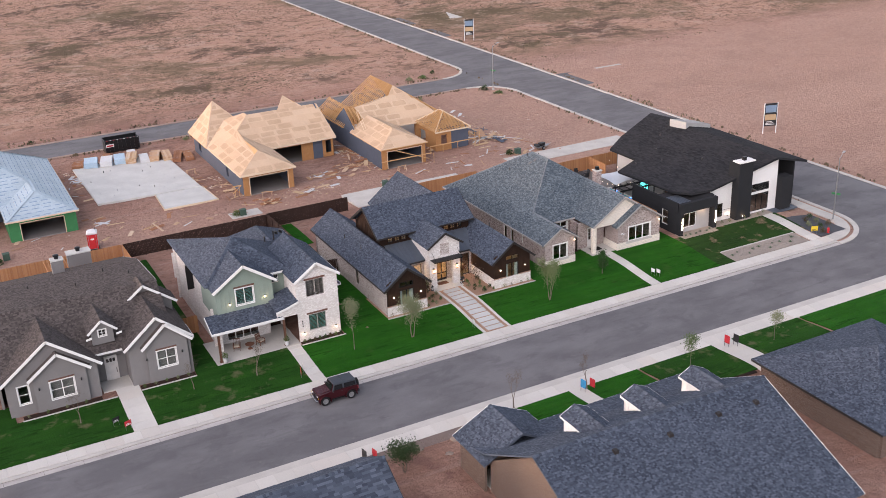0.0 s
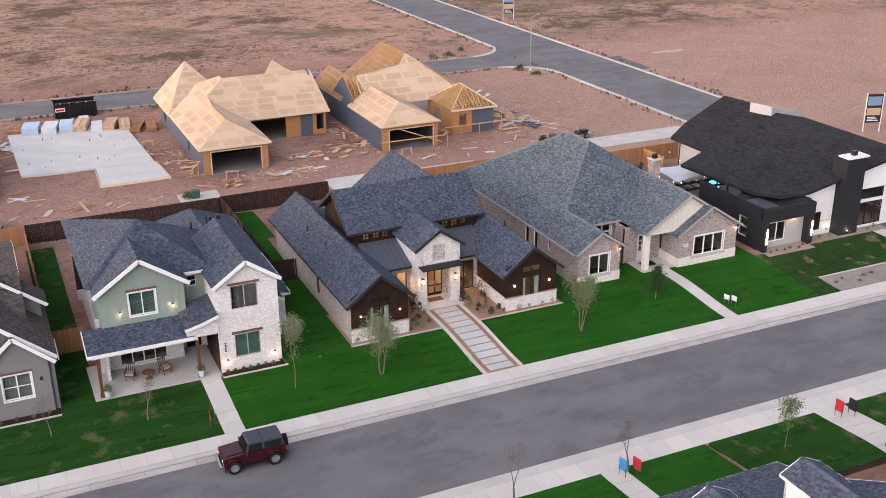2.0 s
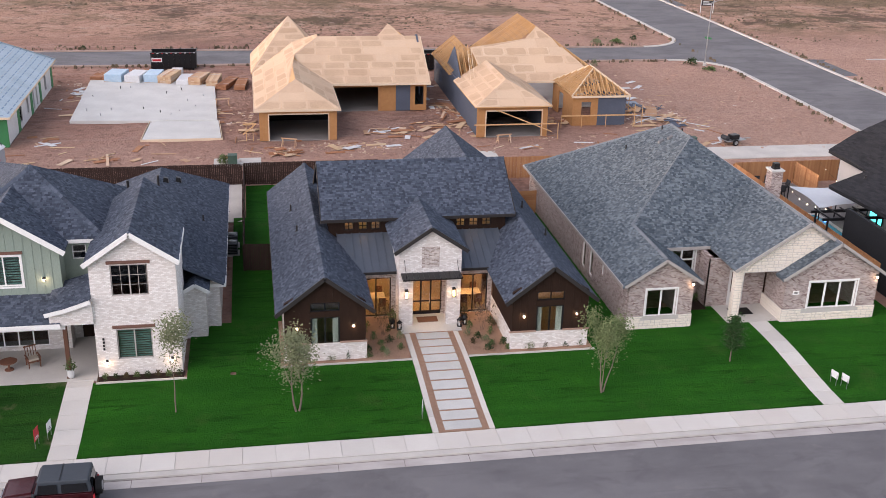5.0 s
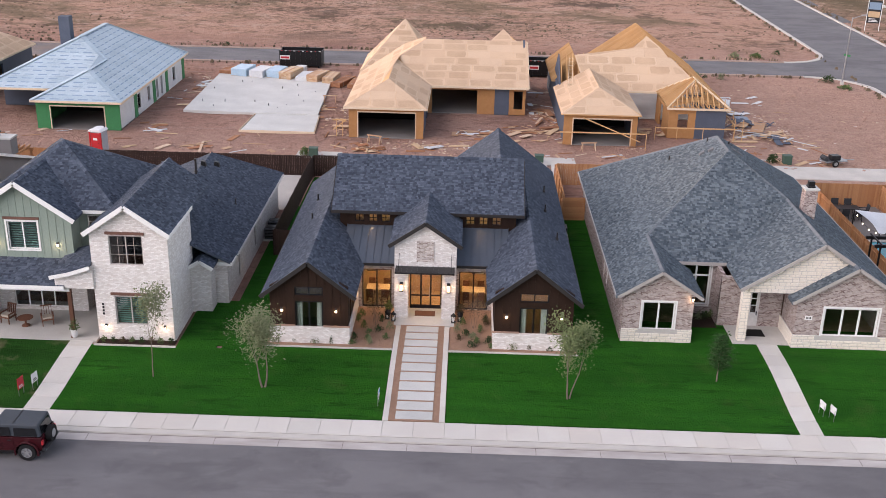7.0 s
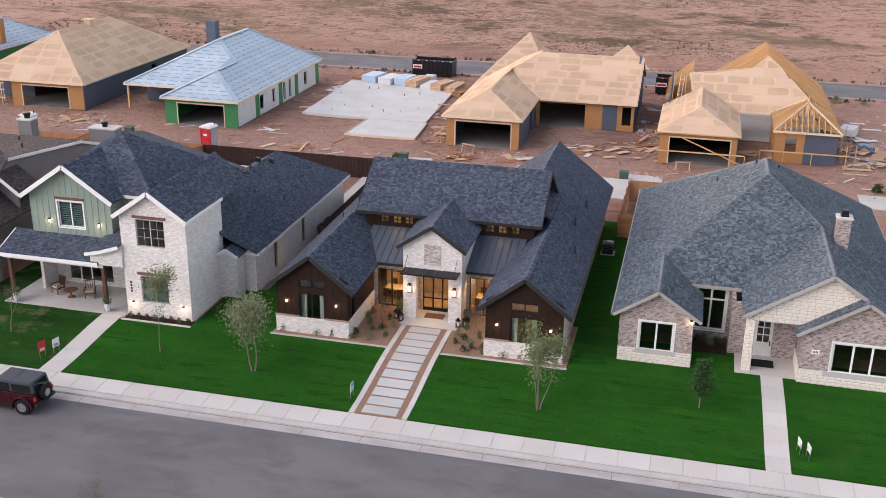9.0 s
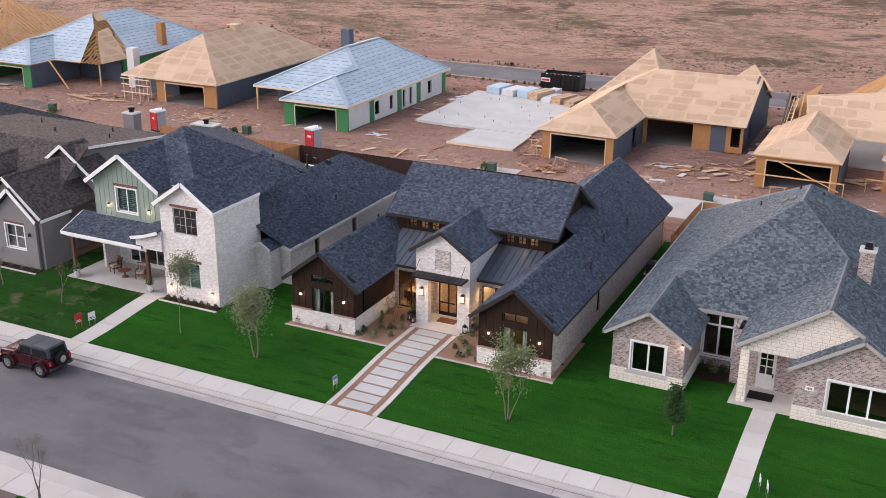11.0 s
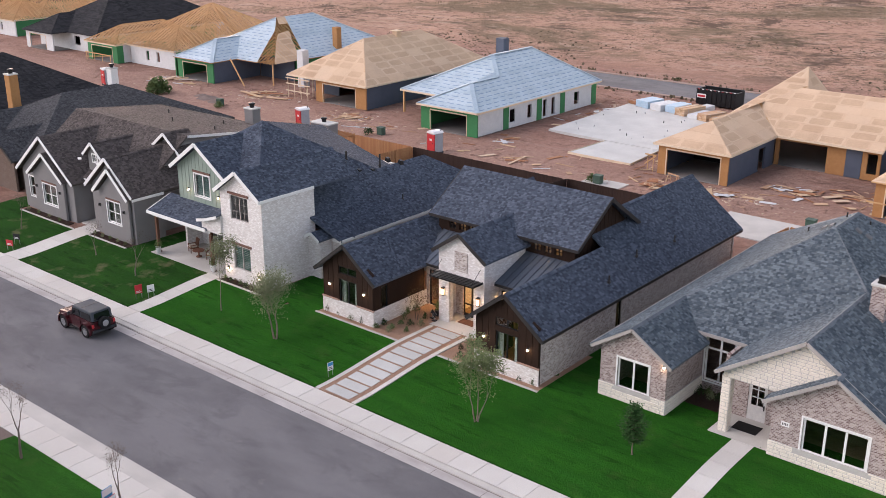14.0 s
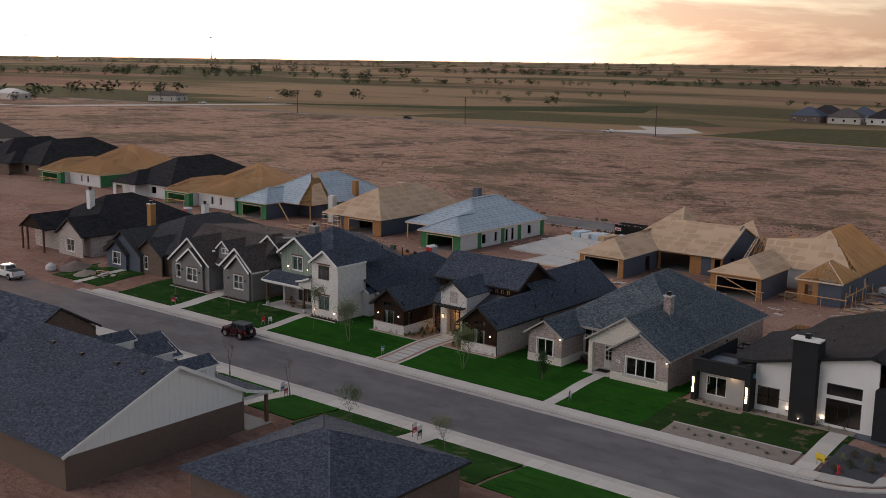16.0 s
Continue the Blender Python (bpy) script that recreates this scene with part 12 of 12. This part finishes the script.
def saloon(x, y, turn, paint, label):
    t = thing("car", label, "car", (0, 0, 0), "cars on the far roads")
    side = [(-2.2, 0.4)] + half_disc(-1.35, 0.36, 0.38, 6) + half_disc(1.35, 0.36, 0.38, 6) + [(2.2, 0.42), (2.25, 0.75), (1.1, 0.95), (0.5, 1.42), (-1.1, 1.45), (-1.9, 1.0), (-2.25, 0.95)]
    bevelled(part("body", cut_profile(side, -0.88, 0.88), paint, t), 0.06)
    for s in (-1, 1):
        y0, y1 = sorted((s * 0.882, s * 0.895))
        part("side_window", cut_profile([(-1.5, 1.0), (0.85, 1.0), (0.42, 1.36), (-1.02, 1.38)], y0, y1), "car_glass", t)
        for wx in (-1.35, 1.35):
            part("wheel", Build().tube((wx, s * 0.68, 0.33), (wx, s * 0.9, 0.33), 0.33, 0.33, 14), "rubber", t)
    t.location, t.rotation_euler = (x, y, -0.06), (0, 0, radians(turn))


saloon(39.0, 306.8, 0, "car_white", "white car on the highway")
saloon(-150.0, 304.0, 180, "car_white", "pale car on the highway")
saloon(-262.0, 307.0, 0, "soft_top", "dark car on the highway")
saloon(-441.0, 326.0, 40, "car_white", "white car on a far road")
saloon(-470.0, 405.0, 40, "car_white", "white car on a far road")


def far_house(x, y, w, d, h, slope, wallm, roofm, label, turn=0, openings=4):
    """A house of the distance: hip roof, walls with windows and a door."""
    t = thing("house", label, "house", (0, 0, 0), "far houses")
    planes, lines, zr = hip_roof(-w / 2 - 0.4, w / 2 + 0.4, -d / 2 - 0.4, d / 2 + 0.4, h, slope)
    deck(t, planes, roofm)
    part("wall", Build().box(-w / 2, -d / 2, -0.2, w / 2, d / 2, h), wallm, t)
    for s in (-1, 1):
        for i in range(openings):
            u = -w / 2 + w * (i + 0.5) / openings
            wd = part("window", Build().box(u - 0.6, min(s * d / 2, s * (d / 2 + 0.04)), 0.9, u + 0.6, max(s * d / 2, s * (d / 2 + 0.04)), 2.2), "white_trim", t)
            part("pane", Build().box(u - 0.52, min(s * (d / 2 + 0.04), s * (d / 2 + 0.05)), 0.98, u + 0.52, max(s * (d / 2 + 0.04), s * (d / 2 + 0.05)), 2.12), "car_glass", wd)
        for i in range(2):
            u = -d / 4 + d / 2 * i
            part("window", Build().box(min(s * w / 2, s * (w / 2 + 0.04)), u - 0.6, 0.9, max(s * w / 2, s * (w / 2 + 0.04)), u + 0.6, 2.2), "car_glass", t)
    t.location, t.rotation_euler = (x, y, 0), (0, 0, radians(turn))


far_house(614, 328, 22, 14, 4.0, 0.5, "far_wall", "roof_red", "red-roofed farmhouse among dark trees")
far_house(690, 318, 16, 10, 3.5, 0.45, "far_white", "shingle_gray", "pale farm outbuilding behind a rail fence")
rng_ = random.Random(31)
for i in range(24):
    u = rng_.random()
    far_tree(470 + 230 * u, 338 - 12 * u + rng_.uniform(-10, 16), rng_.uniform(5, 9), rng_.uniform(5, 12) * (1.2 if 0.35 < u < 0.7 else 0.8), 660 + i, "dense dark tree round a farmstead")


def rail_fence(p, q, label):
    t = thing("rail_fence", label, "fence", (p[0], p[1], 0))
    L = math.hypot(q[0] - p[0], q[1] - p[1])
    n = int(L / 6)
    me = mesh_of("post", Build().box(-0.09, -0.09, -0.2, 0.09, 0.09, 1.5), MAT["white_plastic"])
    for i in range(n + 1):
        o = new("post", me)
        o.parent = t
        o.location = ((q[0] - p[0]) * i / n, (q[1] - p[1]) * i / n, 0)
    for z in (0.5, 0.95, 1.4):
        part("rail", Build().beam((p[0], p[1], z), (q[0], q[1], z), 0.07, 0.16), "white_plastic", t)


rail_fence((474, 366), (600, 300), "long white rail fence round a farmstead")
rail_fence((600, 300), (760, 240), "long white rail fence round a farmstead")

# fields and roadworks west of the highway junction
flat("field", [(-285, 322), (-272, 394), (-168, 416), (-130, 376), (-165, 356)], 0.0, "field", "green field past the highway", "field", 0.3)
flat("field", [(-115, 318), (-104, 392), (-19, 436), (-12, 372), (-42, 314), (-85, 314)], 0.0, "field", "green field past the highway", "field", 0.3)
flat("field", [(-470, 340), (-330, 420), (-245, 530), (-212, 450), (-290, 405)], 0.0, "field_dark", "dark green crop field in the distance", "field", 0.3)
flat("field", [(-900, 240), (-560, 300), (-500, 420), (-760, 420)], 0.0, "field", "pale green pasture in the distance", "field", 0.3)
flat("road_new", [(-160, 311), (-128, 311), (-120, 330), (-138, 352), (-160, 348), (-146, 330)], 0.02, "concrete", "newly paved pale road under construction", "road", 0.3)
flat("road_far", [(-1200, 120), (-470, 225), (-400, 362), (-412, 366), (-482, 234), (-1200, 130)], 0.0, "concrete", "pale road across the far pasture", "road", 0.3)

# finished houses farther along the rear street
for x, y, w, d, tn, wm, rm, lab in ((-235, 60, 26, 16, 15, "far_white", "shingle_black", "long white house with a dark hip roof"), (-272, 56, 24, 16, 10, "brick_brown", "shingle_black", "brown brick house with a dark hip roof"), (-292, 84, 22, 15, 0, "far_wall", "shingle_slate", "pale house with a dark roof"),
                                    (-255, 96, 20, 14, 0, "far_wall", "shingle_brown", "pale house with a brown roof"), (-320, 60, 22, 15, 0, "brick_brown", "shingle_black", "brown house with a dark roof")):
    far_house(x, y, w, d, 3.2, 0.62, wm, rm, lab, tn)
for i, (x, y, w) in enumerate([(-537, 135, 26), (-523, 150, 18), (-494, 184, 30), (-560, 185, 22), (-552, 224, 24), (-561, 272, 30), (-620, 240, 26), (-480, 330, 20), (-700, 300, 30)]):
    far_house(x, y, w, 13, 3.6, 0.4, ("far_white", "far_wall")[i % 2], ("shingle_gray", "shingle_brown", "far_white")[i % 3], ("pale low farm building in the distance", "low house among trees in the distance")[i % 2], 20 * math.sin(i * 2), 3)
k_ = 0
for i in range(9):
    for j in range(2):
        x, y = -118 + 17 * i, 446 + 26 * j + 4 * i
        far_house(x, y, 15 + 2 * math.sin(i * 3 + j), 13, 3.3, 0.62, ("brick_brown", "far_wall", "far_white")[(i + j) % 3], ("shingle_slate", "shingle_black", "shingle_brown")[(i * 2 + j) % 3], "dark-roofed house in a distant subdivision", 8 * math.sin(i), 3)


def tree_belt(name, spots, label, seed, n):
    """Far woods: clumps of leaves with an uneven top."""
    rng = random.Random(seed)
    b = Build()
    for x0, y0, x1, y1, k, hmin, hmax in spots:
        for i in range(k):
            u = rng.random()
            cx, cy = x0 + (x1 - x0) * u + rng.gauss(0, 12), y0 + (y1 - y0) * u + rng.gauss(0, 12)
            h = rng.uniform(hmin, hmax)
            r = h * rng.uniform(0.5, 0.9)
            b.tube((cx, cy, -0.3), (cx, cy, h * 0.5), 0.25, 0.15, 4, caps=False)
            for j in range(n):
                d = Vector((rng.gauss(0, 1), rng.gauss(0, 1), rng.gauss(0, 1))).normalized() * rng.uniform(0.5, 1.0)
                leaf_quad(b, (cx + d.x * r, cy + d.y * r, max(0.4, h * 0.55 + d.z * h * 0.45)), r * 0.55, rng)
    solid(name, b, "bush_leaf", label, "woods", kind="stuff", at=(0, 0, 0))


tree_belt("far_trees", [(-700, 720, -470, 940, 32, 4, 7), (-470, 940, -200, 1380, 50, 5, 9), (-200, 1380, 200, 1300, 60, 6, 11), (-580, 130, -520, 300, 26, 5, 9), (-640, 180, -600, 420, 20, 5, 9), (-480, 560, -330, 650, 10, 3, 5), (-1500, 500, -800, 900, 70, 6, 11), (-1400, 900, -700, 1500, 90, 6, 11), (-190, 625, 10, 730, 12, 3, 4), (-330, 480, -300, 500, 4, 4, 6), (-500, 430, -420, 440, 10, 4, 6)], "scattered dark tree belts in the distance", 41, 34)
tree_belt("horizon_trees", [(-3600, 1500, -1200, 3200, 130, 9, 15), (-1200, 3200, 900, 3600, 130, 9, 15), (-2400, 1300, -900, 2200, 90, 8, 13), (-900, 2000, 400, 2300, 90, 8, 13), (500, 1700, 2200, 1500, 50, 7, 12)], "thin dark woods along the horizon", 42, 16)


def wind_turbine(x, y, h, turn):
    t = thing("wind_turbine", "white three-bladed wind turbine on the horizon", "wind turbine", (x, y, 0), "wind turbines")
    f = Wall(x, y, turn)
    part("tower", Build().tube((x, y, 0), (x, y, h), h * 0.025, h * 0.014, 10), "far_white", t)
    part("nacelle", f.box(Build(), -h * 0.02, h * 0.02, -h * 0.05, h * 0.06, h, h * 1.04), "far_white", t)
    for i in range(3):
        a = 2.094 * i + 0.4
        c = Vector(f.p(0, h * 0.07, h * 1.02))
        e = Vector(f.p(math.sin(a) * h * 0.55, h * 0.07, h * 1.02 + math.cos(a) * h * 0.55))
        part("blade", Build().tube(c, e, h * 0.012, h * 0.003, 6), "far_white", t)


for x, y in ((-3300, 1850), (-3200, 1900), (-2700, 2150)):
    wind_turbine(x, y, 75, -50)


def dry_scrub():
    """Low weeds and tufts over the open land, thicker in bands."""
    rng = random.Random(13)
    b = Build()
    n = 0
    while n < 3800:
        x, y = rng.uniform(-150, 130), 97 + 190 * rng.random() ** 1.6
        if 48 < x < 66:
            continue
        v = noise.noise(Vector((x * 0.02, y * 0.05, 7))) + 0.5 * noise.noise(Vector((x * 0.07, y * 0.15, 2)))
        if v < rng.uniform(-0.1, 0.45):
            continue
        n += 1
        s = rng.uniform(0.08, 0.28)
        for j in range(2):
            a = rng.uniform(0, 6.28)
            k = len(b.v)
            dx, dy = s * math.cos(a), s * math.sin(a)
            b.v += [(x - dx, y - dy, -0.12), (x + dx, y + dy, -0.12), (x + dx * 0.5 + rng.uniform(-0.1, 0.1), y + dy * 0.5 + 0.3 * s, s * 0.4), (x - dx * 0.6, y - dy * 0.6 + 0.3 * s, s * 0.3)]
            b.f.append((k, k + 1, k + 2, k + 3))
    # weeds along the kerbs of the rear street and the cross street
    for i in range(1500):
        if i % 2:
            x, y = rng.uniform(-120, 44), rng.choice((95.3 + abs(rng.gauss(0, 0.7)), 85.2 - abs(rng.gauss(0, 0.5))))
        else:
            x, y = rng.choice((50.2 - abs(rng.gauss(0, 0.5)), 63.3 + abs(rng.gauss(0, 0.6)))), rng.uniform(10, 290)
        s = rng.uniform(0.08, 0.3)
        a = rng.uniform(0, 6.28)
        k = len(b.v)
        dx, dy = s * math.cos(a), s * math.sin(a)
        b.v += [(x - dx, y - dy, -0.12), (x + dx, y + dy, -0.12), (x + dx * 0.5, y + dy * 0.5, s), (x - dx * 0.6, y - dy * 0.6, s * 0.8)]
        b.f.append((k, k + 1, k + 2, k + 3))
    solid("scrub", b, "scrub_leaf", "low dry weeds scattered over the bare land", "scrub", kind="stuff", at=(0, 0, 0))


dry_scrub()
